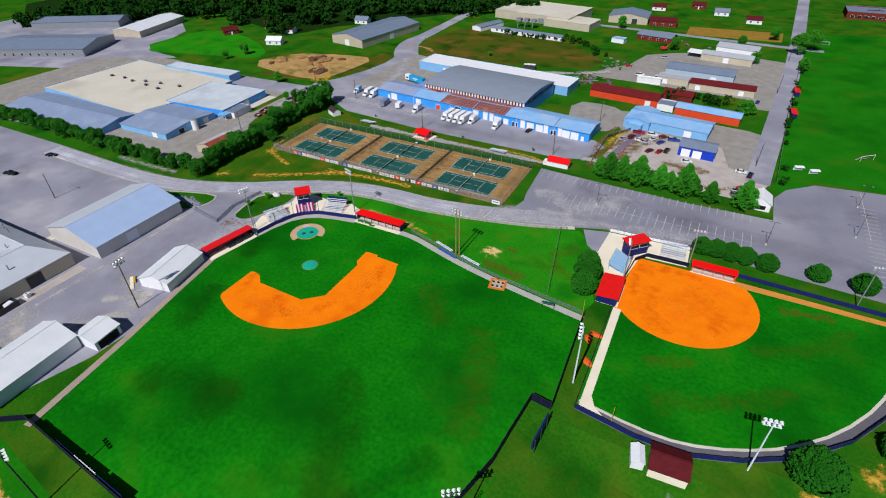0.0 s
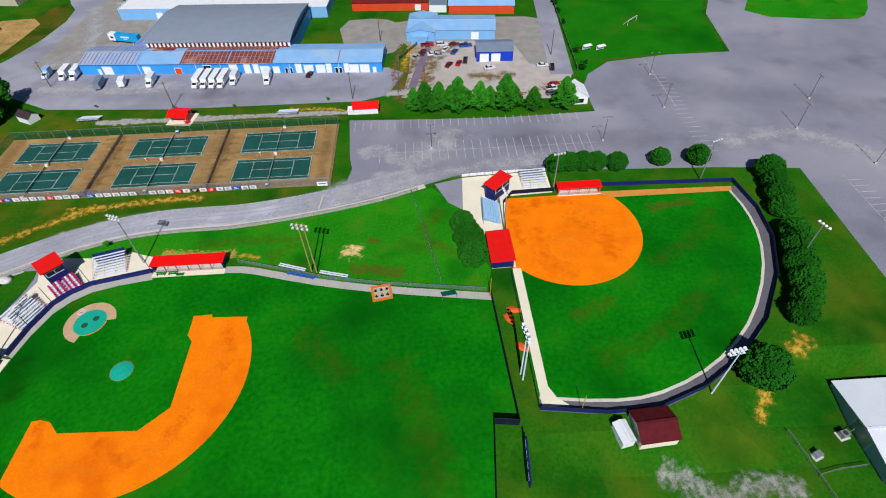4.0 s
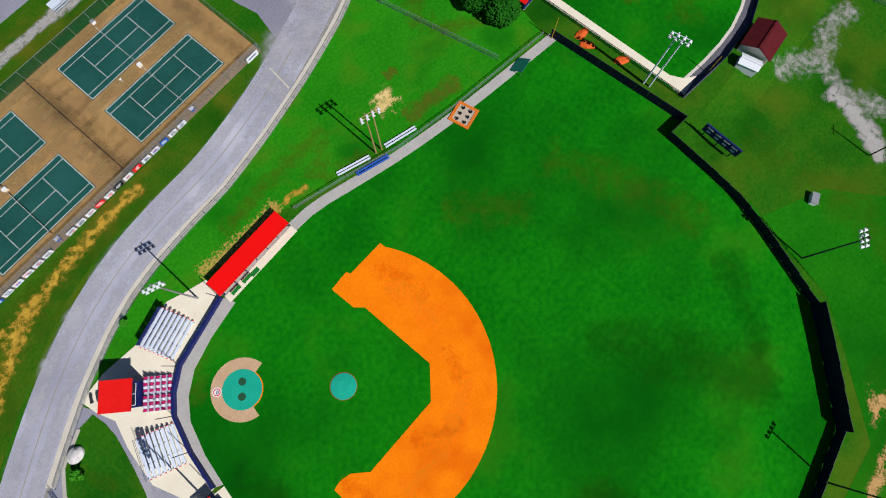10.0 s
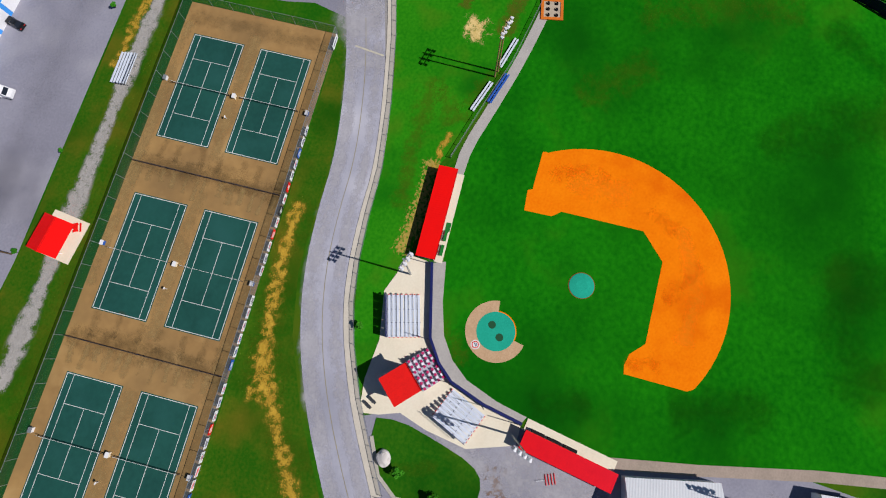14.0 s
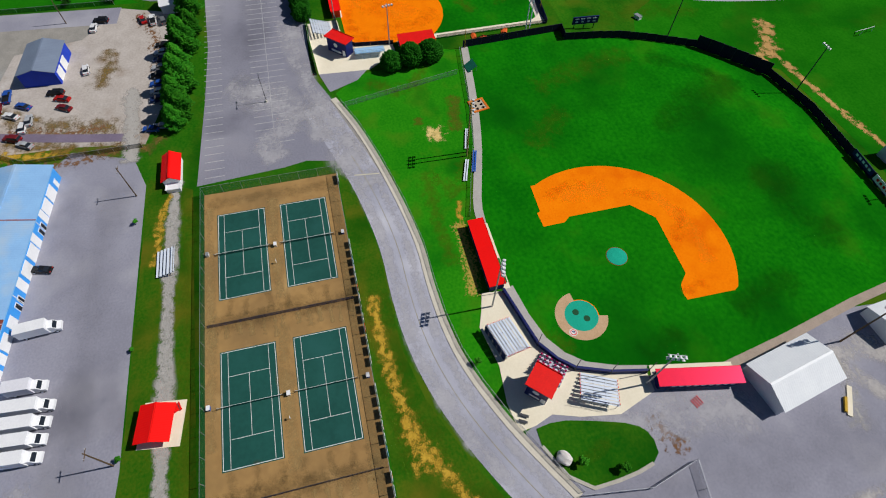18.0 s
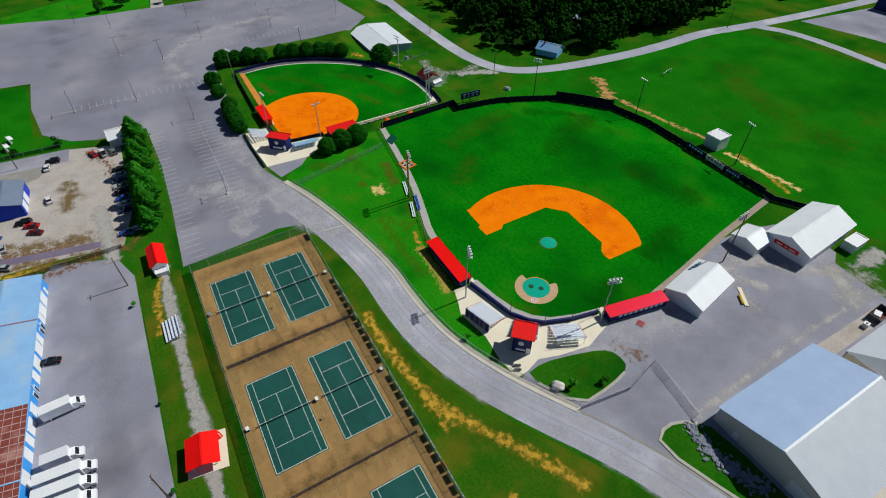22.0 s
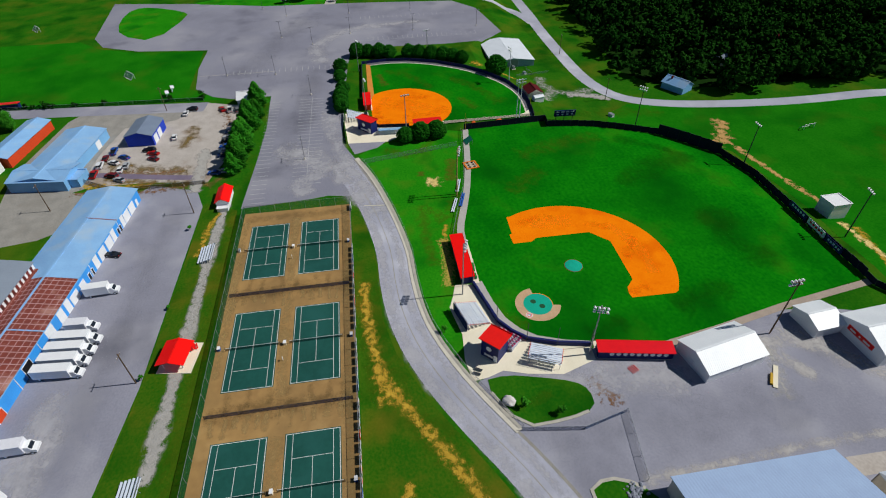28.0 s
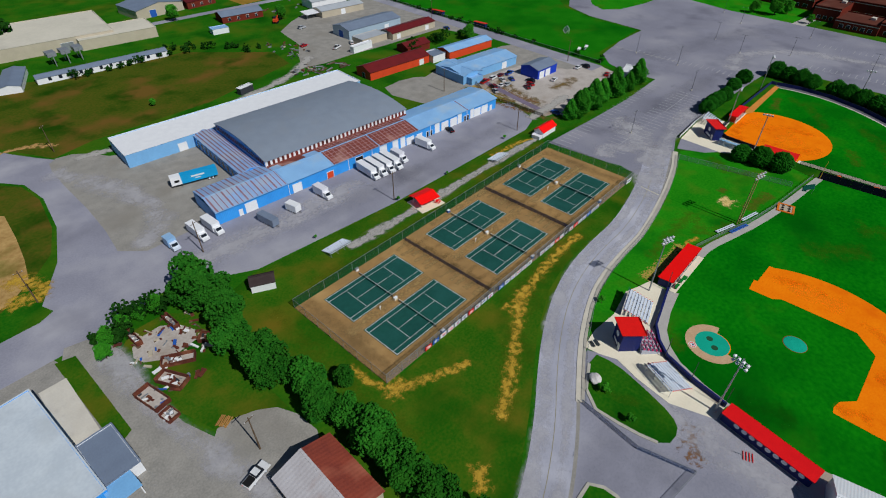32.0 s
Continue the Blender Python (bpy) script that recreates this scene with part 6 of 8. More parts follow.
for x in (-94.2, -130.8):
    fence_line("divider_fence", "low blue-grey wire fence between courts", [(x, 155), (x, 186.5)], 1.2, veil("divider_wire", (0.12, 0.14, 0.3), 0.55), DARKSTEEL, 4)
rng = random.Random(5)
for x0, x1 in ((-156.5, -131.5), (-129.5, -114.5), (-111, -78.5)):
    n = int((x1 - x0) / 2.35)
    for i in range(n):
        s = thing("banner_sign", rng.choice(["white sponsor sign hung on the tennis fence"]), "sign", x0 + (i + .5) * (x1 - x0) / n, 153.72, 0, 0, "sponsor signs on the tennis fence")
        for e in (-.9, .9):
            part("leg", box(e, .02, .15, .06, .05, .3), STEEL, s)
        m = rng.choice([WHITE] * 7 + [PLASTIC] * 3 + [BLUESIGN, REDV, BLACK])
        part("board", box(0, 0, .9, 2.0, .06, 1.25), m, s)
        for k in range(3):
            part("bar", box(rng.uniform(-.2, .2), -.045, 1.2 - k * .3, rng.uniform(.7, 1.5), .02, .14), rng.choice([BLUESIGN, REDV, BLACK, NAVY]) if m in (WHITE, PLASTIC) else LINE, s)
b = thing("banner_sign", "large white sign at the fence corner", "sign", -59, 153.7, 0, 0)
part("leg", addbox(box(-1.4, 0, .1, .1, .08, .3), 1.4, 0, .1, .1, .08, .3), STEEL, b)
part("board", box(0, 0, .8, 3.2, .08, 1.5), WHITE, b)
part("bar", box(0, -.05, .9, 2.2, .02, .3), NAVY, b)

# chain-link along the road, the yard and the softball field
fence_line("chain_link_fence", "grey chain-link fence along the footway", offset(walk_line, 1.1)[2::3], 1.3, WIRE, STEEL, 3.2)
fence_line("chain_link_fence", "chain-link fence with blue banners by the island", [(-144.2, 120.6), (-146.1, 107.5), (-143.6, 97.4)], 1.3, veil("blue_banner_wire", (0.08, 0.16, 0.34), 0.4), STEEL, 2.6)
fence_line("yard_gate", "wide chain-link gate across the yard", [(-143.6, 97.2), (-158.4, 99.6)], 1.6, WIRE, STEEL, 5)
fence_line("chain_link_fence", "grey chain-link fence across the lawn", [(-32.2, 148), (-25.2, 113)], 1.8, WIRE, STEEL, 3.2)
fence_line("chain_link_fence", "grey chain-link fence along the foul path", [(-14, 109.4), (-40, 113.2), (-54.5, 116.2), (-66, 120), (-78, 123.6)], 1.2, WIRE, STEEL, 3.2)
fence_line("softball_fence", "navy fence round the softball outfield", SOFT, 1.5, NAVY, DARKSTEEL, 3.2, True, .08)
fence_line("softball_fence", "navy fence along the softball foul line", [(63.6, 143.4), (63.2, 145.4), (24, 146.6)], 1.5, NAVY, DARKSTEEL, 3.2, True, .08)
fence_line("softball_fence", "dark fence along the softball foul path", [(-7.2, 115), (-6.8, 77.4)], 1.4, DARKWIRE, DARKSTEEL, 3.2)
fence_line("softball_backstop", "low navy backstop behind the softball plate", [(-6.8, 129.2), (-5.6, 141), (-2.6, 145), (10, 145.4)], 1.5, DARKNET, DARKSTEEL, 2.4)
fence_line("sign_fence", "white panels along the softball plaza", [(-16.6, 154.4), (0, 155.2), (9.2, 155)], 1.2, PLASTIC, DARKSTEEL, 2.3)
fence_line("yard_fence", "wire fence along the dirt lot", [(-36, 203), (-36, 232), (-28, 245)], 1.5, DARKWIRE, STEEL, 3.5)
fence_line("street_fence", "wire fence with weeds along the soccer lawn", [(33.5, 216), (38, 300), (46, 400)], 1.6, veil("weedy_wire", (0.03, 0.10, 0.02), 0.5), STEEL, 6)

# score board and small things round the fields
s = thing("scoreboard", "dark scoreboard on posts beyond the fence", "scoreboard", -11.3, 65.9, 0, 86)
part("panel", box(0, 0, 3.2, 8.8, .35, 2.5), NAVY, s)
for k in range(4):
    part("bar", box(-3 + k * 2, .2, 3.8, 1.4, .04, .4), LINE, s)
    part("bar", box(-3 + k * 2, .2, 2.8, .9, .04, .5), ALU, s)
for e in (-3.4, 0, 3.4):
    part("post", box(e, -.28, 2.0, .2, .2, 4.4), DARKSTEEL, s)
ms = thing("generator_box", "small white equipment box in the grass", "box", -6.2, 42.9, 0, 20)
part("body", box(0, 0, .6, 2.4, 1.3, 1.2), WHITE, ms)
part("lid", box(0, 0, 1.25, 2.6, 1.5, .1), STEEL, ms)
p = thing("target_board", "orange-framed wooden board with six tyres", "board", -40.0, 110.5, .08, 10)
part("frame", addbox(addbox(addbox(box(0, 2.1, .12, 5, .6, .24), 0, -2.1, .12, 5, .6, .24), -2.2, 0, .12, .6, 3.6, .24), 2.2, 0, .12, .6, 3.6, .24), mat("orange_paint", (0.75, 0.2, 0.02), (0.6, 0.15, 0.015), 1, 0.8), p)
part("deck", box(0, 0, .08, 3.8, 3.6, .12), mat("pale_planks", (0.55, 0.47, 0.36), (0.44, 0.37, 0.28), 1.5, 0.9), p)
for i in range(3):
    for j in (-1, 1):
        bm = bmesh.new()
        bmesh.ops.create_cone(bm, segments=14, radius1=.42, radius2=.36, depth=.22, cap_ends=False, matrix=Matrix.Translation((-1.4 + i * 1.4, j * .9, .26)))
        part("tyre", addrod(bm, (-1.4 + i * 1.4, j * .9, .14), (-1.4 + i * 1.4, j * .9, .3), .28, .2, 12), BLACK, p)
c = thing("batting_turtle", "green canvas screen standing on the path", "screen", -23.5, 108.4, .08, 8)
part("canvas", box(0, 0, 1.0, 3.6, .1, 3.2, 0, (58, 0, 0)), mat("green_canvas", (0.012, 0.20, 0.13), (0.010, 0.15, 0.10), 1, 0.8), c)
for e in (-1, 1):
    part("strut", rod((e * 1.8, -1.3, 1.75), (e * 1.8, -1.1, 0), .05, .05, 6), STEEL, c)
for x, y in ((-8.2, 103), (-7.8, 92.5), (-9.6, 100.4)):
    b = thing("field_cover", "crumpled orange field cover beside the fence", "cover", x, y, 0, 20 * y)
    bm = bmesh.new()
    bmesh.ops.create_uvsphere(bm, u_segments=12, v_segments=6, radius=1)
    for v in bm.verts:
        v.co = Vector((v.co.x * 1.0, v.co.y * 1.9, max(v.co.z, 0) * .5)) * (1 + .25 * noise.noise(v.co * 2.5 + Vector((x, y, 0))))
    part("cover", bm, mat("orange_tarp", (0.80, 0.13, 0.02), (0.62, 0.10, 0.015), 1.2, 0.7), b)
r = thing("painted_rock", "large white painted rock on the island", "rock", -137.2, 121.5, .1, 30)
bm = bmesh.new()
bmesh.ops.create_icosphere(bm, subdivisions=3, radius=1.25)
for v in bm.verts:
    v.co = Vector((v.co.x * 1.25, v.co.y, v.co.z * .8)) * (1 + .3 * noise.noise(v.co * .9)) + Vector((0, 0, .6))
part("stone", bm, mat("white_rock", (0.78, 0.76, 0.74), (0.55, 0.5, 0.48), 0.9, 0.8), r)
r = thing("drag_mat", "red drag frame lying on the asphalt", "drag frame", -133.4, 91.2, .03, 20)
for k in range(4):
    part("bar", box(0, -.8 + k * .55, .1, 1.9, .12, .14), REDV, r)
part("handle", rod((0, .8, .1), (0, 2.6, .4), .05, .05, 6), STEEL, r)
g = thing("foul_pole", "yellow foul pole at the softball corner", "pole", 1.8, 76.6, 0, 0)
part("pole", rod((0, 0, 0), (0, 0, 6), .09, .07), YELLOW, g)
g = thing("foul_pole", "yellow foul pole in the corner", "pole", -13.4, 107.4, 0, 0)
part("pole", rod((0, 0, 0), (0, 0, 7), .09, .07), YELLOW, g)
for x, y, r in ((67, 255.6, 42), (150, 330, 40), (60, 450, 5)):
    g = thing("soccer_goal", "white soccer goal frame with net", "goal", x, y, 0, r, "soccer goals")
    for e in (-3.6, 3.6):
        part("post", rod((e, 0, 0), (e, 0, 2.4), .08, .08, 6), WHITE, g)
        part("stay", rod((e, 0, 2.4), (e, 2, 0), .06, .06, 6), WHITE, g)
    part("crossbar", box(0, 0, 2.4, 7.3, .16, .16), WHITE, g)
    part("ground_bar", box(0, 2, .08, 7.3, .12, .12), WHITE, g)
    part("net", box(0, 1, 1.2, 7.2, .02, 3.0, 0, (39, 0, 0)), veil("goal_net", (0.6, 0.62, 0.62), 0.35), g)
for x, y in ((41.5, 233), (47, 232)):
    b = thing("player_shelter", "small white shelter at the lawn's edge", "shelter", x, y, 0, 20, "player shelters")
    part("roof", box(0, 0, 1.9, 3.6, 1.6, .1, 0, (8, 0, 0)), WHITE, b)
    part("back", box(0, .7, 1.0, 3.6, .06, 1.8), WHITE, b)
    part("bench", box(0, .3, .45, 3.4, .4, .06), ALU, b)
for x, y in ((40.2, 298), (42, 333)):
    b = thing("team_shelter", "small team shelter with red roof and navy walls", "shelter", x, y, 0, 94, "team shelters")
    part("roof", box(0, 0, 2.5, 8.6, 3.0, .16, 0, (6, 0, 0)), REDV, b)
    part("back_wall", box(0, 1.2, 1.15, 8, .12, 2.3), NAVY, b)
    for e in (-1, 1):
        part("end_wall", box(e * 4, 0, 1.15, .12, 2.3, 2.3), NAVY, b)
    part("bench", box(0, .8, .45, 7.4, .4, .08), ALU, b)

# picnic shelter with a red roof
z = thing("picnic_shelter", "picnic shelter with a red roof on a slab", "shelter", -113.2, 195.6, 0, -8)
part("slab", box(.4, -.4, .08, 9, 8, .16), PALECONC, z)
for ex in (-1, 1):
    for ey in (-1, 1):
        part("post", box(ex * 2.6, ey * 2.2, 1.25, .18, .18, 2.5), WHITE, z)
for e in (1, -1):
    part("roof", box(0, e * 1.6, 2.95, 7.4, 3.6, .12, 0, (-e * 18, 0, 0)), RED, z, "bright red sheet roof")
part("ridge_cap", box(0, 0, 3.5, 7.5, .4, .08), REDV, z)
t = thing("picnic_table", "red picnic table beside the shelter", "table", -110.4, 192.4, .16, 20)
part("tabletop", box(0, 0, .75, 1.8, .75, .06), REDV, t)
for e in (-1, 1):
    part("bench", box(0, e * .7, .45, 1.8, .28, .05), REDV, t)
    part("leg", box(e * .7, 0, .37, .08, 1.3, .08), REDV, t)

# ---- vehicles ----
TYRE_ME = {}


def wheel(parent, x, y, r, w=.24):
    key = (r, w)
    if key not in TYRE_ME:
        me = []
        for nm, rr, ww, m in (("tyre", r, w, BLACK), ("rim", r * .6, w + .02, ALU)):
            k = bpy.data.meshes.new(nm)
            b = addrod(bmesh.new(), (0, -ww / 2, 0), (0, ww / 2, 0), rr, rr, 14)
            b.to_mesh(k)
            k.materials.append(m)
            me.append(k)
        TYRE_ME[key] = me
    t = shared("wheel", TYRE_ME[key][0], parent, pose(x, y, r))
    shared("rim", TYRE_ME[key][1], t)


def hull(bm, prof, w, taper=.9):
    """A body from a side outline (x, z), w wide, drawn in a little towards the top."""
    zs = [p[1] for p in prof]
    lo, hi = min(zs), max(zs)
    f = lambda z: w / 2 * (1 - (1 - taper) * (z - lo) / (hi - lo))
    a = [bm.verts.new((x, -f(z), z)) for x, z in prof]
    b = [bm.verts.new((x, f(z), z)) for x, z in prof]
    bm.faces.new(a), bm.faces.new(b[::-1])
    for i in range(len(prof)):
        j = (i + 1) % len(prof)
        bm.faces.new((a[j], a[i], b[i], b[j]))
    bmesh.ops.recalc_face_normals(bm, faces=bm.faces)
    return bm


def paint(name, c):
    return mat(name, c, [v * .85 for v in c], 0.8, 0.25)


PAINTS = {k: paint(k + "_car_paint", c) for k, c in dict(white=(.75, .76, .78), silver=(.42, .44, .47), black=(.015, .016, .018), red=(.42, .015, .015), blue=(.02, .08, .35), dark_blue=(.015, .03, .10), maroon=(.16, .015, .02), grey=(.14, .15, .16)).items()}


def make_car(colour, kind):
    c = thing("car" if kind != "pickup" else "pickup_truck", f"{colour.replace('_', ' ')} parked {'sedan car' if kind == 'sedan' else 'SUV car' if kind == 'suv' else 'pickup truck'} on the lot", "car" if kind != "pickup" else "pickup", 0, 0, 0, 0, "parked cars")
    p = PAINTS[colour]
    if kind == "sedan":
        part("body", hull(bmesh.new(), [(-2.25, .3), (2.2, .3), (2.3, .55), (2.1, .8), (1.0, .92), (-1.5, .95), (-2.25, .9)], 1.78), p, c)
        part("cabin_glass", hull(bmesh.new(), [(1.05, .9), (.35, 1.36), (-.9, 1.4), (-1.7, .93)], 1.6, .78), GLASS, c)
        part("cabin_roof", hull(bmesh.new(), [(.38, 1.35), (.3, 1.43), (-.85, 1.45), (-.98, 1.38)], 1.3, .92), p, c)
    elif kind == "suv":
        part("body", hull(bmesh.new(), [(-2.3, .35), (2.3, .35), (2.4, .7), (2.2, 1.0), (1.1, 1.1), (-2.3, 1.12)], 1.9), p, c)
        part("cabin_glass", hull(bmesh.new(), [(1.15, 1.08), (.5, 1.66), (-2.0, 1.7), (-2.28, 1.1)], 1.75, .82), GLASS, c)
        part("cabin_roof", hull(bmesh.new(), [(.5, 1.65), (.4, 1.75), (-1.95, 1.77), (-2.05, 1.67)], 1.46, .95), p, c)
    else:
        part("body", hull(bmesh.new(), [(-2.8, .45), (2.6, .45), (2.7, .75), (2.5, 1.1), (1.3, 1.16), (-2.8, 1.15)], 1.95), p, c)
        part("bed", box(-1.75, 0, 1.17, 1.9, 1.6, .05), BLACK, c)
        part("cabin_glass", hull(bmesh.new(), [(1.35, 1.12), (.7, 1.72), (-.55, 1.74), (-.75, 1.14)], 1.8, .82), GLASS, c)
        part("cabin_roof", hull(bmesh.new(), [(.72, 1.71), (.6, 1.82), (-.5, 1.83), (-.6, 1.73)], 1.5, .95), p, c)
    for x in (-1.4, 1.4):
        for y in (-.82, .82):
            wheel(c, x, y, .33)
    for y in (-.6, .6):
        part("headlight", box(2.24 if kind == "sedan" else 2.42 if kind == "suv" else 2.6, y, .7, .1, .32, .16), ALU, c)
        part("tail_light", box(-2.27 if kind == "sedan" else -2.32 if kind == "suv" else -2.8, y, .8, .06, .3, .16), REDV, c)
    part("bumper", box(2.28 if kind == "sedan" else 2.38 if kind == "suv" else 2.68, 0, .42, .14, 1.6, .2), BLACK, c)
    return c


CARS = {}
SPOTS = [("blue", "sedan", -30, 201, 80), ("silver", "sedan", -29.4, 198.2, 85), ("dark_blue", "suv", -18, 199.5, 95), ("white", "sedan", -14.5, 199.8, 85), ("blue", "sedan", -11, 200, 90), ("black", "suv", -7.2, 199.8, 92), ("silver", "sedan", -3.6, 199.8, 88), ("dark_blue", "sedan", 0.2, 199.6, 90), ("white", "sedan", 3.6, 199.5, 88), ("black", "sedan", 7.4, 199.3, 86), ("red", "sedan", 22.2, 206.2, 20), ("white", "pickup", 21.2, 203, 10), ("grey", "suv", 20.4, 199.8, 15), ("black", "suv", 24.2, 219, 80), ("white", "sedan", 20.8, 221, 0),
         ("white", "sedan", -0.2, 221, 10), ("silver", "sedan", -19.4, 233.6, 5), ("white", "sedan", -22, 234.8, 5), ("blue", "sedan", -13, 236, 60), ("red", "sedan", -12, 226, 70), ("maroon", "sedan", -16, 225, 60), ("black", "suv", -9.2, 228, 80), ("white", "sedan", -16.5, 238.6, 60), ("maroon", "suv", -26, 236.5, 70), ("silver", "sedan", -29, 233, 60), ("blue", "pickup", -8, 241, 5), ("red", "pickup", -24, 243, 5), ("white", "suv", -17.8, 243, 5), ("maroon", "sedan", -12.6, 242.6, 5), ("black", "sedan", -71, 222.6, 75), ("white", "pickup", -198, 156.4, 14),
         ("black", "pickup", -251, 85.3, 20), ("black", "sedan", -253.3, 103.9, 30), ("silver", "sedan", -8, 322, 30), ("white", "suv", -30, 330, 60), ("red", "sedan", -50, 345, 0), ("white", "sedan", -20, 345, 90), ("blue", "sedan", 24, 310, 80), ("white", "pickup", -40, 330, 20), ("silver", "suv", -32, 372, 0), ("maroon", "sedan", -172, 38, 20)]
for colour, kind, x, y, r in SPOTS:
    if (colour, kind) not in CARS:
        CARS[colour, kind] = make_car(colour, kind)
        CARS[colour, kind].matrix_basis = pose(x, y, .04, 0, 0, r)
    else:
        copy_thing(CARS[colour, kind], pose(x, y, .04, 0, 0, r))


def box_truck(x, y, rot, L=6.2, cab=WHITE, cargo=WHITE, label="white box truck in the loading yard", group="delivery trucks"):
    t = thing("box_truck", label, "truck", x, y, .03, rot, group)
    part("cargo_box", box(-1.0, 0, 2.05, L, 2.4, 2.5), cargo, t)
    part("chassis", box(0, 0, .65, L + 2.2, .9, .25), BLACK, t)
    fx = L / 2 - 1
    part("cab", hull(bmesh.new(), [(fx, .5), (fx + 2.2, .5), (fx + 2.25, 1.25), (fx + 1.5, 1.45), (fx + .95, 2.3), (fx, 2.35)], 2.1, .92), cab, t)
    part("windscreen", box(fx + 1.22, 0, 1.86, .06, 1.7, .85, 0, (0, -32, 0)), GLASS, t)
    part("rear_door", box(-1.0 - L / 2 - .03, 0, 2.0, .05, 2.2, 2.2), STEEL, t)
    part("roof_rim", box(-1.0, 0, 3.32, L + .04, 2.44, .06), cargo, t)
    for wx in (fx + 1.2, -L / 2 + .2):
        for wy in (-.95, .95):
            wheel(t, wx, wy, .42, .3)
    return t


for i in range(4):
    x, y = wh(50.0 + 3.3 * i, -7.0)
    box_truck(x, y, WDEG - 90, 8.4)
for u, v, r, L in ((64.0, -6.4, -88, 5), (76.8, -5.8, -82, 6.0), (31.5, -7.8, -84, 5)):
    x, y = wh(u, v)
    box_truck(x, y, WDEG + r, L, WHITE, PLASTIC if L < 6 else WHITE)
for u, v, r, m, lab in ((11.5, -9.2, -78, BLUEGREYROOF, "dark grey box trailer at the loading dock"), (20.3, -8.6, -75, WHITE, "white cargo trailer at the loading dock")):
    x, y = wh(u, v)
    t = thing("cargo_trailer", lab, "trailer", x, y, .03, WDEG + r)
    part("body", box(0, 0, 1.7, 7 if m is not WHITE else 4.4, 2.3, 2.3), m, t)
    part("hitch", box((7 if m is not WHITE else 4.4) / 2 + .5, 0, .6, 1.2, .15, .12), BLACK, t)
    for wy in (-1, 1):
        for wx in (-.5, .5):
            wheel(t, wx, wy, .38)
for x, y, r in ((-169.4, 231.8, -88), (-165, 231.4, -88)):
    box_truck(x, y, r, 6.4, WHITE, WHITE, "white box van parked beside the yard")
box_truck(-176.9, 232.2, -88, 3.2, ALU, PALEBLUE, "small pale blue work truck")
t = thing("semi_trailer", "sky blue and white semi trailer on the gravel", "trailer", -155.6, 260.4, .03, -16)
part("front_body", box(-5.6, 0, 2.5, 3.2, 2.5, 2.9), WHITE, t, "white front part")
part("body", box(1.7, 0, 2.5, 11.4, 2.5, 2.9), BLUETRAILER, t, "sky blue part")
for k, (w, zz) in enumerate(((4.2, 2.9), (1.8, 2.1))):
    part("bar", box(1.2, -1.27, zz, w, .03, .55 if k == 0 else .25), LINE, t)
part("emblem", box(-5.4, -1.27, 2.4, 1.5, .03, .8), BLACK, t)
part("chassis", box(0, 0, .9, 14, .9, .25), BLACK, t)
for wx in (4.4, 5.6):
    for wy in (-1, 1):
        wheel(t, wx, wy, .5, .4)
for e in (-.8, .8):
    part("landing_leg", box(-4.2, e, .5, .15, .15, 1.0), DARKSTEEL, t)


# ---- trees ----
def crown_fit(rx, rz, z0, lumps, seed):
    r0 = random.Random(seed)
    cs = []
    for _ in range(lumps):
        a, h = r0.uniform(0, 6.283), r0.uniform(-.75, .9)
        k = math.sqrt(max(.05, 1 - h * h)) * r0.uniform(.35, .75)
        cs.append((Vector((rx * k * math.cos(a), rx * k * math.sin(a), z0 + rz * h * .72)), r0.uniform(.32, .5) * rx))

    def fit(rng):
        c, r = rng.choice(cs)
        while True:
            w = Vector((rng.gauss(0, 1), rng.gauss(0, 1), rng.gauss(.25, 1)))
            if w.length > .1:
                break
        w.normalize()
        return c + Vector((w.x * r, w.y * r, w.z * r * .85)) * rng.uniform(.78, 1.05), w
    return fit


def trunk_mesh(h, r, limbs, seed, reach):
    rng = random.Random(seed)
    bm = rod((0, 0, -.2), (0, 0, h * .5), r, r * .7, 7)
    addrod(bm, (0, 0, h * .5), (0, 0, h * .85), r * .7, r * .2, 6)
    for i in range(limbs):
        z = h * rng.uniform(.25, .65)
        a = i * 6.283 / limbs + rng.uniform(-.4, .4)
        addrod(bm, (0, 0, z), (reach * math.cos(a), reach * math.sin(a), z + h * rng.uniform(.12, .3)), r * .4, r * .1, 5)
    return bm


def make_tree(name, label, category, h, r, n, size, leaf, seed, lumps=16, stem=True, low=.42):
    t = thing(name, label, category)
    if stem:
        part("trunk", trunk_mesh(h, .03 * h, 6, seed, r * .6), BARK, t)
    vs, fs = blobs(random.Random(seed), n, size, crown_fit(r, h * .5, h * (.55 if stem else low), lumps, seed))
    raw("crown", [Vector((v.x, v.y, max(v.z, .02))) for v in vs], fs, leaf, t)
    return t


def make_conifer(seed, h=10.4, r=3.7, n=2800):
    t = thing("evergreen_tree", "bushy green evergreen tree beside the parking lot", "tree")
    part("trunk", rod((0, 0, -.2), (0, 0, h * .9), .18, .03, 7), BARK, t)

    def fit(rng):
        k = rng.random() ** .75
        a = rng.uniform(0, 6.283)
        rr = r * (1 - k) ** .72 * min(1, .55 + 2.2 * k) * (1 + .24 * math.sin(a * 4 + k * 13 + seed) + .16 * math.sin(a * 7 - k * 29)) * rng.uniform(.62, 1.08) + .1
        w = Vector((math.cos(a), math.sin(a), .35)).normalized()
        return Vector((rr * math.cos(a), rr * math.sin(a), .6 + k * (h - .8))), w
    vs, fs = blobs(random.Random(seed), n, .62, fit, .6)
    raw("crown", vs, fs, PINELEAF, t)
    return t


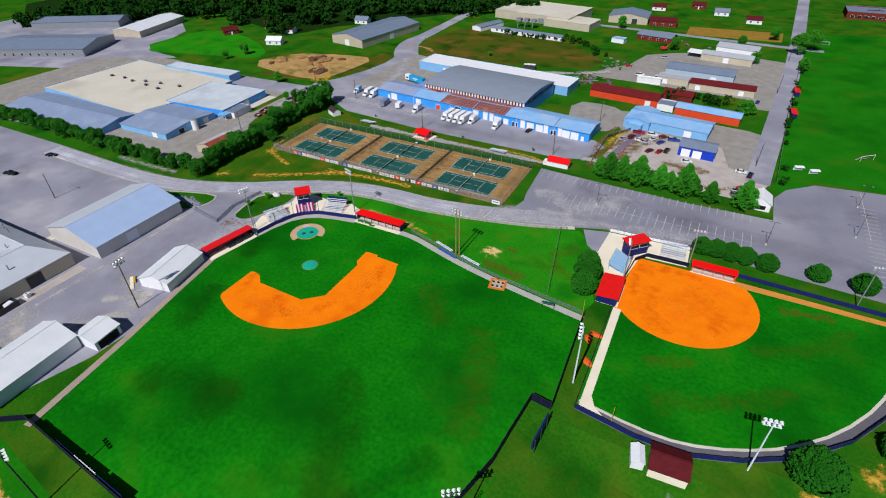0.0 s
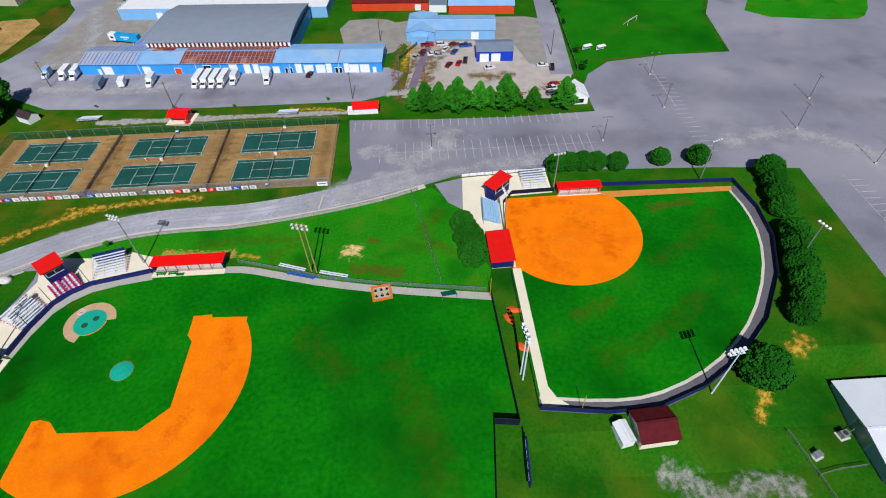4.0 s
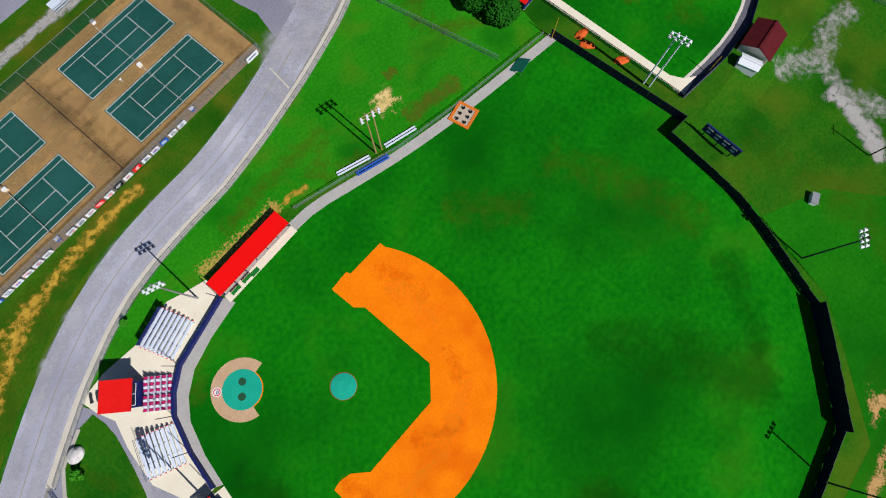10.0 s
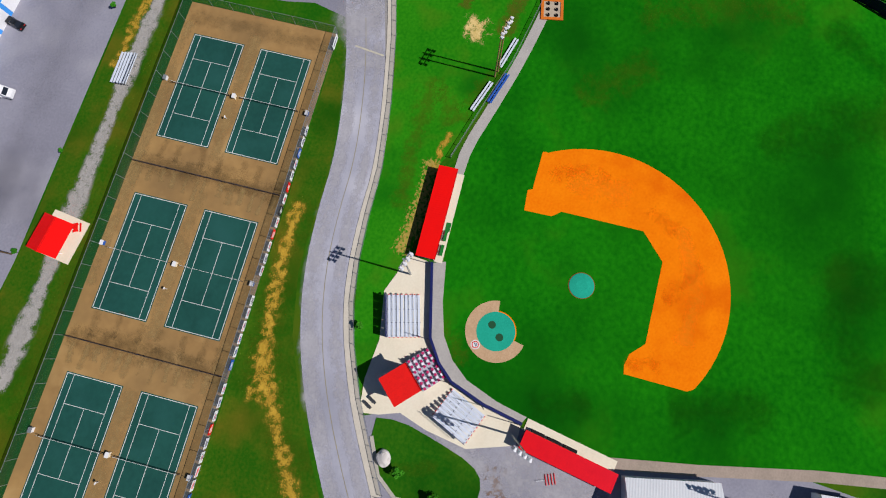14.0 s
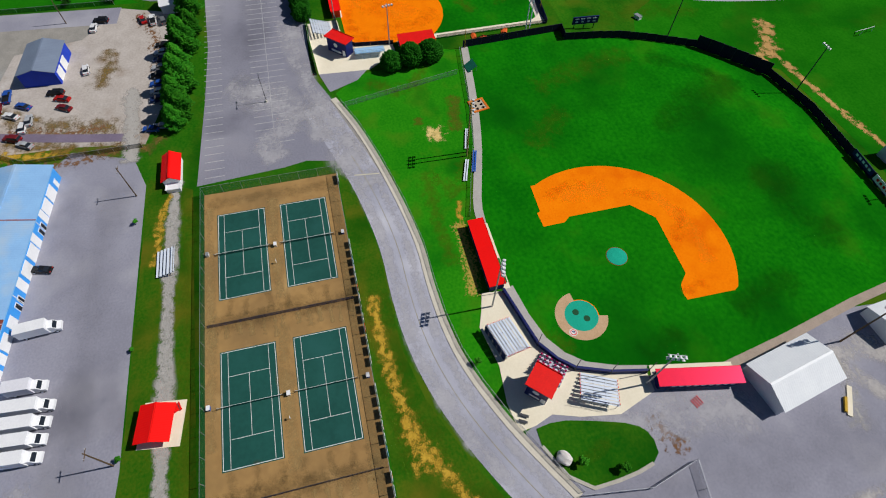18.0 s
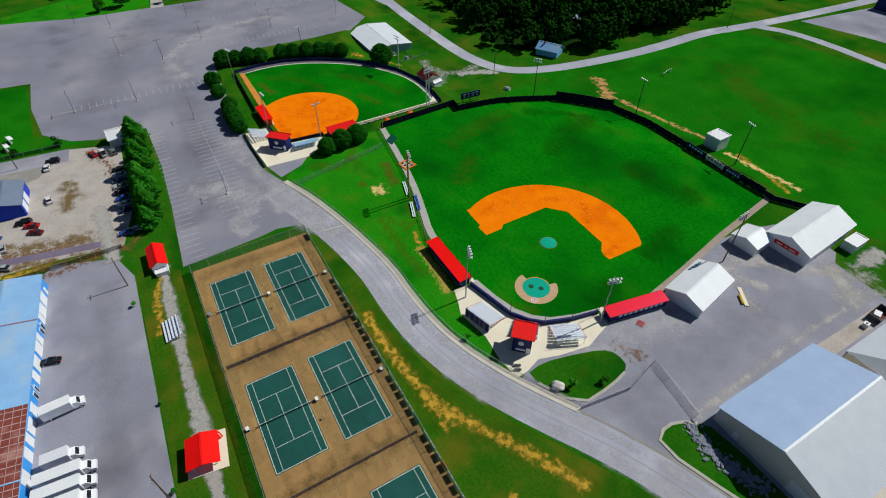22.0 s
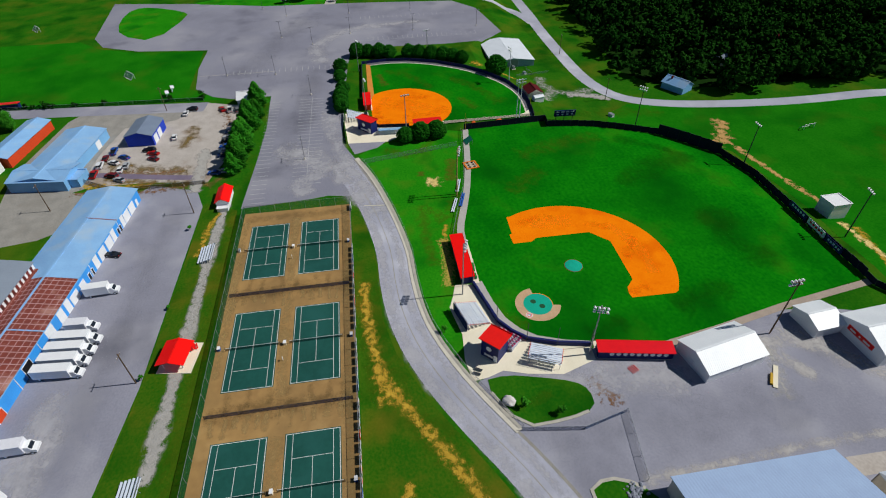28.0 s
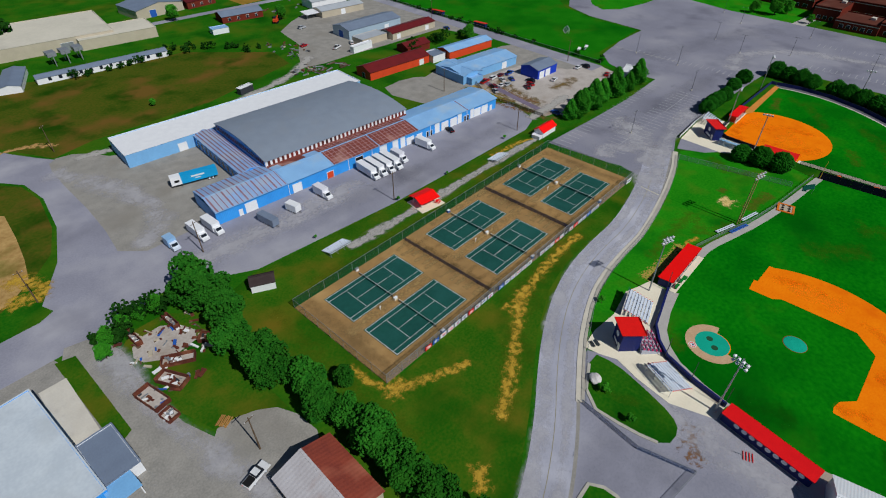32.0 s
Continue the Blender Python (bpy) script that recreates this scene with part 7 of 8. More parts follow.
def scatter(protos, spots, rng, s0=.85, s1=1.15):
    """Stand the prototypes at the first spots and copies at the rest."""
    used = set()
    for i, (x, y, *s) in enumerate(spots):
        k = rng.randrange(len(protos)) if len(used) == len(protos) else len(used)
        sc = (s[0] if s else 1.0) * rng.uniform(s0, s1)
        m = pose(x, y, 0, 0, 0, rng.uniform(0, 360))
        if k not in used:
            used.add(k)
            protos[k].matrix_basis = m @ Matrix.Diagonal((sc, sc, sc, 1))
        else:
            src = protos[k]
            keep = src.matrix_basis.copy()
            src.matrix_basis = Matrix.Identity(4)
            copy_thing(src, m @ Matrix.Diagonal((sc, sc, sc, 1)))
            src.matrix_basis = keep


rng = random.Random(11)
scatter([make_conifer(s) for s in (1, 2, 3)], [(-30.4, 194.2, .82), (-26.4, 193.2, .95), (-21.4, 193.8, 1.0), (-17.8, 194.4, .72), (-14.8, 192.8, 1.1), (-10.6, 194.2, .7), (-7, 193.2, .95), (-3.4, 194, .66), (2.1, 192, 1.2), (5.6, 193, .85), (11.6, 190.4, .82), (22.7, 191.2, 1.12), (25.4, 193, .8)], rng)


def make_bush(seed, h=5.6, r=3.2, n=1500):
    t = thing("hedge_bush", "dense round clipped dark green bush by the softball field", "bush")

    def fit(rng):
        while True:
            w = Vector((rng.gauss(0, 1), rng.gauss(0, 1), rng.gauss(.1, 1)))
            if w.length > .1:
                break
        w.normalize()
        k = 1 + .13 * noise.noise(w * 2.2 + Vector((seed, 0, 0))) + .07 * noise.noise(w * 6 + Vector((0, seed, 0)))
        narrow = 1 - .28 * max(w.z, 0)
        return Vector((w.x * r * k * narrow, w.y * r * k * narrow, max(.1, h * .47 + w.z * h * .5 * k))) * rng.uniform(.93, 1.02), w
    vs, fs = blobs(random.Random(seed), n, .5, fit)
    raw("crown", vs, fs, BUSHLEAF, t)
    part("trunk", trunk_mesh(h * .8, .16, 4, seed, r * .5), BARK, t)
    core = bmesh.new()
    bmesh.ops.create_icosphere(core, subdivisions=2, radius=1, matrix=Matrix.Translation((0, 0, h * .46)) @ Matrix.Diagonal((r * .82, r * .82, h * .42, 1)))
    part("inner_leaves", core, BUSHLEAF, t)
    return t


BUSH = [make_bush(s) for s in (21, 22, 23)]
scatter(BUSH, [(-18.2, 131.8, 1.1), (-17, 125.8, 1.2), (-16.4, 119.4, 1.2), (12.4, 155.8, .95), (16.6, 156, 1.0), (20.8, 156, 1.0), (25, 155.8, 1.0), (31.2, 155, 1.05), (45.0, 156.2, .95), (56.6, 155.8, 1.1),
               (74.5, 147, 1.25), (73.5, 141.5, 1.15), (72, 135.8, 1.2), (70.5, 131, 1.1), (68.6, 121, 1.15), (66.6, 116, 1.25), (64.2, 110.2, 1.2), (62.6, 104.4, 1.25), (60.4, 99.8, 1.15), (57.2, 95.8, 1.1), (41.6, 82.0, 1.65)], rng, .95, 1.06)
DEC = [make_tree("broadleaf_tree", "leafy green broadleaf tree with uneven crown", "tree", 9.5, 4.2, 2300, .6, LEAF, s, 20) for s in (31, 32, 33)]
DRK = [make_tree("broadleaf_tree", "dark green broadleaf tree in a dense row", "tree", 8.0, 3.8, 2200, .58, DARKLEAF, s, 18) for s in (41, 42)]
row = []
for (x0, y0), (x1, y1), n in (((-178, 119.5), (-178.5, 142), 6), ((-178.5, 142), (-182, 168), 8), ((-182, 168), (-183, 196), 8)):
    row += [(x0 + (x1 - x0) * i / n + rng.uniform(-1.6, 1.6), y0 + (y1 - y0) * i / n + rng.uniform(-1, 1), rng.uniform(.85, 1.2)) for i in range(n)]
row += [(-179.5, 131, .8), (-180, 146, .9), (-183, 158, .9), (-184.5, 172, .9), (-185.5, 186, .95), (-180.5, 180, .85), (-179.5, 137, .7)]
row += [(-183.5, 204, 1.35), (-182, 209, 1.45), (-180.5, 200, 1.2), (-186, 209, .9), (-174, 160, .7), (-177, 150, .7)]
row += [(-188 - i * 5.2 + rng.uniform(-1.5, 1.5), 120.2 + rng.uniform(-1.3, 2.5), rng.uniform(.62, .98)) for i in range(28)]
row += [(-191 - i * 9.5 + rng.uniform(-2, 2), 124 + rng.uniform(-1, 1.5), rng.uniform(.45, .7)) for i in range(14)]
scatter(DRK, row, rng)
row = [(-191, 210.5, .5), (-195, 211, .45), (-199, 210.5, .45), (-203, 209, .5), (-205.5, 205, .5), (-230, 226, .7), (-292, 262, .8), (-296, 248, .55), (-138, 330, .3)]
row += [(44, 418, 1.35), (52, 432, 1.2), (46, 380, .7), (110, 440, 1.3), (20, 384, .8), (22, 290, .5), (18, 288, .8), (182, 179, 1.1), (178.5, 190, .9), (191, 174, .8), (176.5, 158, .6), (-128, -142, 1.5), (-140, -128, 1.4), (-150, -146, 1.5), (-176, 20, .6), (-30, 395, .8), (10, 420, .8), (30, 450, 1), (-75, 440, 1)]
scatter(DEC, row, rng)
sap = make_tree("sapling", "small young tree on the grass island", "sapling", 3.0, 1.1, 260, .4, LEAF, 51, 8)
scatter([sap], [(-138.6, 118.4, 1), (-141.5, 111.2, .9), (-115.4, 132.2, .8), (-118, 202.4, .5), (-62, 203, .6), (-96, 201.6, .45), (-147.5, 206, .5)], rng)


# woods as one mass of many crowns
def woods(outline, n, seed, h=11, r=5.0, leaves=70, size=2.1):
    rng = random.Random(seed)
    xs, ys = [p[0] for p in outline], [p[1] for p in outline]

    def inside(x, y):
        c = False
        for (x0, y0), (x1, y1) in zip(outline, outline[1:] + outline[:1]):
            if (y0 > y) != (y1 > y) and x < (x1 - x0) * (y - y0) / (y1 - y0) + x0:
                c = not c
        return c
    vs, fs = [], []
    while n:
        x, y = rng.uniform(min(xs), max(xs)), rng.uniform(min(ys), max(ys))
        if not inside(x, y):
            continue
        n -= 1
        s = rng.uniform(.65, 1.25)
        v, f = blobs(rng, leaves, size, crown_fit(r * s, h * s * .5, h * s * .5, 7, rng.random()))
        k = len(vs)
        vs += [(p.x + x, p.y + y, max(p.z, .05)) for p in v]
        fs += [tuple(i + k for i in q) for q in f]
    return tagged(raw("woods", vs, fs, WOODSLEAF), "dense dark green woodland of many tree crowns", "woods", kind="stuff")


woods([(150, 12), (80, 18), (40, 22), (22, 12), (12, -8), (7, -34), (3, -108), (60, -170), (190, -140), (230, -30)], 620, 61, 12, 5.4, 78, 2.2)
lay("wood_floor", [(148, 8), (80, 14), (42, 18), (26, 10), (16, -10), (11, -36), (7, -106), (62, -166), (188, -138), (228, -32)], mat("dark_wood_floor", (0.008, 0.03, 0.005), (0.014, 0.04, 0.006), 0.2, 0.95), "very dark green floor under the woods", "ground", 0.02)
woods([(-98, -120), (-150, -105), (-172, -125), (-150, -150), (-93, -143)], 38, 71, 12, 5.2, 80, 2.0)
woods([(-440, 332), (-362, 318), (-300, 306), (-284, 348), (-240, 402), (-198, 452), (-150, 560), (-180, 720), (-620, 720), (-620, 380)], 1050, 62, 12, 7.0, 46, 3.0)
woods([(-520, 232), (-446, 296), (-404, 344), (-334, 384), (-272, 424), (-190, 430), (-150, 470), (-240, 520), (-420, 440), (-545, 330)], 330, 68, 13, 7.0, 52, 2.8)
lay("forest_floor", [(-520, 240), (-446, 304), (-404, 350), (-300, 312), (-284, 350), (-240, 405), (-196, 456), (-150, 560), (-180, 720), (-620, 720), (-620, 300)], bpy.data.materials["dark_wood_floor"], "very dark green floor under the woods", "ground", 0.013)
woods([(-60, -215), (-200, -160), (-330, -140), (-330, -300), (-60, -330)], 160, 63)
woods([(-24, 296), (24, 292), (26, 299), (-24, 304)], 12, 64, 5, 2.6, 60, 1.0)
woods([(-150, 384), (-100, 380), (-70, 352), (-66, 362), (-96, 390), (-150, 396)], 30, 65, 3.5, 2.2, 50, 0.9)
woods([(34, 215), (38, 300), (46, 400), (48, 400), (40, 300), (36, 215)], 26, 66, 3, 1.6, 50, 0.7)
woods([(-206, 212), (-196, 214), (-184, 212), (-186, 208), (-205, 207)], 12, 67, 5, 2.6, 90, 0.9)

# ---- buildings farther off ----
FB = lambda n, w, side="s": [(side, -w / 2 + (i + .5) * w / n, 1.4, 1.6, 1.0, "window", GLASS) for i in range(n)]
flat("factory", "wide factory with a pale flat roof", -295, 181, 88, 60, -3, 3.1, CYANWALL, PLAINROOF, "factory", [("w", 10, 4, 4, 0, "door", WHITE)], .25)
gable("factory_wing", "slate blue roofed factory wing with ribbed roof", -293, 139, 76, 24.5, 2, 2.6, 4.4, CYANWALL, FACBLUE, "x", .3, "factory", [("e", 4, 3, 2.3, 0, "door", WHITE), ("s", 20, 3, 2.3, 0, "door", WHITE)])
gable("factory_wing", "slate blue factory wing beside the yard", -236.6, 153.4, 32, 30, 1, 2.8, 4.2, CYANWALL, FACBLUE, "x", .3, "factory", [("s", 8, 3, 2.4, 0, "door", WHITE), ("e", -6, 3, 2.4, 0, "door", GLASS), ("e", 9, 3, 2.4, 0, "door", WHITE)])
WORNROOF = mat("pale_worn_roof", (0.62, 0.68, 0.73), (0.52, 0.58, 0.64), 0.2, 0.7, 0, 0, 8, 0.4, (0.46, 0.50, 0.53), 0.06, (0.5, 0.7))
flat("factory_annex", "white roofed factory annex by the lane", -238, 186.5, 39, 33, 4, 3.6, BLUEWALL, WORNROOF, "factory", [("e", 0, 5, 3, 0, "door", WHITE), ("e", -10, 3, 2.6, 0, "door", WHITE)], .1)
flat("factory_annex", "narrow white roofed wing along the factory", -282, 216, 52, 9, 3, 4.1, CYANWALL, WORNROOF, "factory", (), .1)
cp = thing("canopy", "flat blue loading canopy on posts", "canopy", -215.6, 172, 0, 4)
part("roof", box(0, 0, 2.8, 5, 8, .2), CYANWALL, cp)
for ex, ey in ((-2.2, -3.6), (2.2, -3.6), (2.2, 3.6), (-2.2, 3.6)):
    part("post", box(ex, ey, 1.35, .2, .2, 2.7), WHITE, cp)
tk = thing("storage_tank", "white upright storage tank beside the factory", "tank", -218.4, 154, 0)
part("shell", rod((0, 0, 0), (0, 0, 5), 1.5, 1.5, 18), WHITE, tk)
part("lid", rod((0, 0, 5), (0, 0, 5.5), 1.5, .3, 18), STEEL, tk)
for k in range(8):
    v = thing("roof_vent", "small dark vent on the factory roof", "vent", -323 + 8.2 * k + 4 * math.sin(k * 7), 184 + 15 * math.sin(k * 3.1), 3.1, 0, "factory roof vents")
    part("cowl", box(0, 0, .5, 1.4, 1.2, 1.0), DARKSTEEL, v)
    part("cap", box(0, 0, 1.05, 1.7, 1.5, .1), STEEL, v)
gable("warehouse", "long blue-grey roofed warehouse", -430, 212, 70, 40, 26, 5, 7.5, STEEL, BLUEGREYROOF, "x", .3, "warehouse", FB(10, 60))
gable("warehouse", "long pale roofed warehouse beside the trees", -417, 284, 24, 54, 14, 4.5, 6.5, BEIGE, WHITEROOF, "y", .3, "warehouse")
gable("warehouse", "long blue-grey roofed warehouse beside another", -480, 268, 70, 24, 30, 5, 7, STEEL, BLUEGREYROOF, "x", .3, "warehouse")
gable("warehouse", "tan warehouse with a grey pitched roof", -236, 342, 30, 64, -9, 5.5, 8, BEIGE, BLUEGREYROOF, "y", .3, "warehouse", [("s", 0, 4, 4, 0, "door", WHITE), ("e", 0, 4, 4, 0, "door", WHITE)])
for x, y, r, wallm, roofm in ((-292, 292, 20, WHITE, WHITEROOF), (-330, 330, 40, BEIGE, MAROON), (-306, 322, 15, WHITE, MAROON), (-345, 300, 60, BRICKRED, MAROON), (-270, 372, 10, WHITE, BLUEGREYROOF), (17, 1, 30, CYANWALL, PALEBLUE), (40, -30, 70, WHITE, BLUEGREYROOF), (60, -75, 20, BRICKRED, MAROON), (-10, 520, 5, WHITE, BLUEGREYROOF), (15, 500, 5, WHITE, MAROON), (-30, 540, 5, BRICKRED, MAROON), (-60, 520, 5, WHITE, MAROON), (100, 560, 5, BRICKRED, MAROON)):
    h = gable("house", "small house with a pitched roof among trees" if abs(x) > 70 or y < 60 else "small house beside the street", x, y, 11, 8, r, 3, 5.2, wallm, roofm, "x", .4, "house", [("s", -2.5, 1.2, 1.2, 1, "window", GLASS), ("s", 2.5, 1.2, 1.2, 1, "window", GLASS), ("s", 0, 1, 2.1, 0, "door", WHITE)])
    part("chimney", box(2.6, 1.2, 5.0, .7, .7, 1.6), BRICKRED, h)
flat("warehouse", "large pale flat-roofed warehouse", -143, 455, 66, 48, -8, 6, BEIGE, PLAINROOF, "warehouse", [("s", 10, 6, 4, 0, "door", STEEL)], .2)
flat("warehouse", "long pale flat-roofed warehouse wing", -112, 432, 38, 22, -8, 5, BEIGE, PLAINROOF, "warehouse", (), .2)
gable("storage_row", "long row of storage units with a blue-grey roof", -134, 390, 58, 6, -6, 2.6, 3.6, WHITE, BLUEGREYROOF, "x", .2, "storage", FB(12, 52))
gable("storage_row", "short row of storage units with a blue-grey roof", -170, 400, 9, 26, -20, 2.8, 3.8, WHITE, BLUEGREYROOF, "y", .2, "storage")
u = thing("steel_framework", "grey steel machine frame beside the warehouse", "machine", -143, 413, 0)
for i in range(3):
    for j in range(2):
        part("leg", box(-6 + 6 * i, -3 + 6 * j, 3, .4, .4, 6), STEEL, u)
    part("hopper", box(-6 + 6 * i, 0, 5.4, 4, 5, 2), STEEL, u)
gable("workshop", "blue-grey workshop with a low pitched roof", -8, 342, 37, 15, -3, 4.8, 6.4, ribbed("pale_grey_blue_wall", (0.42, 0.54, 0.64), (0.36, 0.47, 0.57), 0.5, "X"), BLUEGREYROOF, "x", .3, "workshop", [("w", 0, 4, 3.6, 0, "door", BLUESIGN), ("s", 8, 3, 3, 0, "door", WHITE)])
gable("workshop", "beige workshop with a dark red roof", 5.5, 322.5, 33, 10, -1, 3.4, 4.6, BEIGE, DARKRED, "x", .3, "workshop", [("s", -12, 2.4, 2.4, 0, "door", WHITE), ("s", 10, 2.4, 2.4, 0, "door", WHITE)])
gable("workshop", "long beige workshop with pale roof", 4, 383, 30, 11, -7, 3.8, 5.0, BEIGE, BARNROOFX, "x", .3, "workshop", [("s", 0, 3, 3, 0, "door", WHITE)])
gable("workshop", "pale roofed workshop behind another", 9, 404, 25, 14, -8, 4.4, 5.8, WHITE, BARNROOFX, "x", .3, "workshop")
gable("barn", "red brick barn with a dark grey roof", -45, 417, 25, 12, -10, 3.6, 5.4, BRICKRED, BLUEGREYROOF, "x", .3, "barn", FB(4, 22))
gable("barn", "red brick house with a dark roof beyond the lane", -48, 464, 20, 12, 5, 4, 6, BRICKRED, MAROON, "x", .3, "barn", FB(3, 18))
gable("barn", "large grey workshop with two doors", -75, 470, 30, 24, 4, 5, 7.5, BEIGE, BLUEGREYROOF, "y", .3, "workshop", [("s", -5, 4, 4, 0, "door", BLUESIGN), ("s", 5, 4, 4, 0, "door", DARKSTEEL)])
flat("small_shed", "small pale shed in the field", -68, 400, 9, 6, -10, 2.8, WHITE, PALEBLUE, "shed", (), .1)
flat("trailer_box", "white box trailer behind the workshops", -33, 318.5, 13, 2.8, 2, 3.2, WHITE, WHITE, "trailer", (), .05)
flat("trailer_box", "dark trailer beside the warehouse", -104, 314, 7, 2.6, 10, 2.8, DARKSTEEL, WHITE, "trailer", (), .05)
flat("workshop", "low beige link building beside the workshops", -20.5, 326, 17, 9, -2, 3.4, BEIGE, BARNROOFX, "workshop", [("s", -4, 2.4, 2.4, 0, "door", WHITE)], .1)
gable("metal_building", "light blue cross wing with a pale blue roof", -25.6, 257.4, 12, 19, -6, 3.9, 5.0, CYANWALL, PALEBLUE, "y", 0.3)
cp = thing("canopy", "open canopy with a pale roof on posts", "canopy", -15, 386, 0, -7)
part("roof", box(0, 0, 3.2, 10, 8, .15, 0, (4, 0, 0)), WHITE, cp)
for ex in (-1, 1):
    for ey in (-1, 1):
        part("post", box(ex * 4.6, ey * 3.6, 1.6, .2, .2, 3.2), STEEL, cp)
rg = random.Random(78)
for i in range(70):
    x, y = (rg.uniform(-77, -63), rg.uniform(309, 323)) if i < 26 else (rg.uniform(-66, -47), rg.uniform(334, 364)) if i < 56 else (rg.uniform(-36, 0), rg.uniform(408, 428))
    d = thing("scrap_piece", "scrap metal and timber lying behind the workshops", "scrap", x, y, .03, rg.uniform(0, 180), "workshop scrap")
    a, b, c = rg.uniform(.6, 3.0), rg.uniform(.3, 1.0), rg.uniform(.15, .7)
    part("piece", box(0, 0, c / 2, a, b, c), rg.choice([RUST, STEEL, BEIGE, DARKSTEEL, WOODPOLE, STEEL]), d)
    part("offcut", box(a * .3, b * .6, c * .4, a * .5, b * .4, c * .8, 25), rg.choice([RUST, STEEL, WOODPOLE]), d)
# school
SW = lambda n, w, side: [(side, -w / 2 + (i + .5) * w / n, w / n * .55, 1.8, 1.2, "window", GLASS) for i in range(n)]
BROWNROOF = mat("brown_red_flat_roof", (0.13, 0.045, 0.032), (0.095, 0.034, 0.026), 0.1, 0.9, 0, 0, 12, 0.4, (0.17, 0.075, 0.055), 0.06, (0.52, 0.7))
for x, y, sx, sy, h, n, label in ((193, 103, 34, 40, 6.5, 9, "long red brick school building with flat roof"), (187, 134, 22, 22, 5.0, 5, "low red brick school wing with pale coping"),
                                  (203, 152, 30, 14, 7.5, 3, "red brick school hall above the entrance"), (222, 124, 24, 70, 8.5, 10, "tall red brick school block behind the front wings"),
                                  (222, 186, 22, 44, 6.0, 8, "red brick school wing behind a lawn")):
    b = flat("school_building", label, x, y, sx, sy, -4, h, BRICKRED, BROWNROOF, "school", SW(n, sy - 4, "w"), .6)
    part("roof_unit", box(sx * .15, -sy * .2, h + .6, 3.2, 2.4, 1.2), CONC, b)
    part("cornice", box(-sx / 2 - .05, 0, h - .5, .12, sy, .35), CONC, b, "pale stone band")
flat("brick_building", "low red brick building beyond the lawn", 110, 560, 60, 26, 0, 5, BRICKRED, BLUEGREYROOF, "school", SW(12, 56, "s"), .5)
gable("dark_building", "big grey-roofed building with navy walls beyond the meadow", -82, -211, 96, 36, 3, 6, 7.4, NAVY, GREYROOF, "x", .3, "building", [("n", -20 + 10 * i, 4, 4, 0, "door", GLASS) for i in range(5)])
# churned heaps on the bare field
rg = random.Random(402)
for i in range(16):
    x, y, r = rg.uniform(-264, -216), rg.uniform(250, 282), rg.uniform(1.6, 4.2)
    bm = bmesh.new()
    bmesh.ops.create_icosphere(bm, subdivisions=3, radius=1)
    for v in bm.verts:
        k = 1 + .45 * noise.noise(v.co * 1.6 + Vector((x, y, 0))) + .2 * noise.noise(v.co * 4.5 + Vector((y, x, 0)))
        v.co = Vector((v.co.x * r * 1.5 * k, v.co.y * r * k, max(v.co.z, -.1) * r * .42 * k))
    h = thing("earth_heap", "rough brown heap of brush and earth on the bare field", "heap", x, y, .02, rg.uniform(0, 180), "earth heaps")
    part("soil", bm, HEAP if i % 3 else HEAPDARK, h)
# west plot
gable("old_shed", "old shed with a rusty brown and grey roof", -191.0, 144, 12, 15.5, -2, 3.2, 5.0, BEIGE, (ribbed("rusted_red_sheets", (0.30, 0.055, 0.028), (0.20, 0.036, 0.022), 0.8, "Y", radians(-2), 0.7, (0.40, 0.12, 0.07), (0.5, 0.7)), ribbed("rust_speckled_grey_sheets", (0.56, 0.54, 0.56), (0.46, 0.43, 0.44), 0.8, "Y", radians(-2), 0.6, (0.36, 0.22, 0.18), (0.52, 0.72))), "y", .3, "shed", [("n", 0, 3, 2.6, 0, "door", DARKSTEEL)])
flat("lean_to", "small grey lean-to beside the warehouse", -214.6, 178.5, 6.5, 12, 2, 3, WHITE, BLUEGREYROOF, "shed", (), .1)


# rusty containers and scrap
def skip(x, y, rot, L, W, H, label, fill=BROWNLOT):
    s = thing("scrap_container", label, "container", x, y, .02, rot, "scrap containers")
    for cx, cy, lx, ly in ((0, -W / 2, L, .12), (0, W / 2, L, .12), (-L / 2, 0, .12, W - .12), (L / 2, 0, .12, W - .12)):
        part("side", box(cx, cy, H / 2, lx, ly, H), RUST, s)
    part("floor", box(0, 0, .1, L - .1, W - .1, .1), fill, s)
    for i in range(5):
        part("rib", addbox(box(-L / 2 + .4 + i * (L - .8) / 4, -W / 2 - .08, H / 2, .12, .1, H), -L / 2 + .4 + i * (L - .8) / 4, W / 2 + .08, H / 2, .12, .1, H), RUST, s)
    rg = random.Random(x)
    for i in range(8):
        part("scrap", box(rg.uniform(-L / 2 + .6, L / 2 - .6), rg.uniform(-W / 2 + .5, W / 2 - .5), rg.uniform(.3, H * .7), rg.uniform(.4, 1.6), rg.uniform(.2, .6), rg.uniform(.1, .4), rg.uniform(0, 180)), rg.choice([RUST, STEEL, WHITE, DARKSTEEL]), s)
    return s


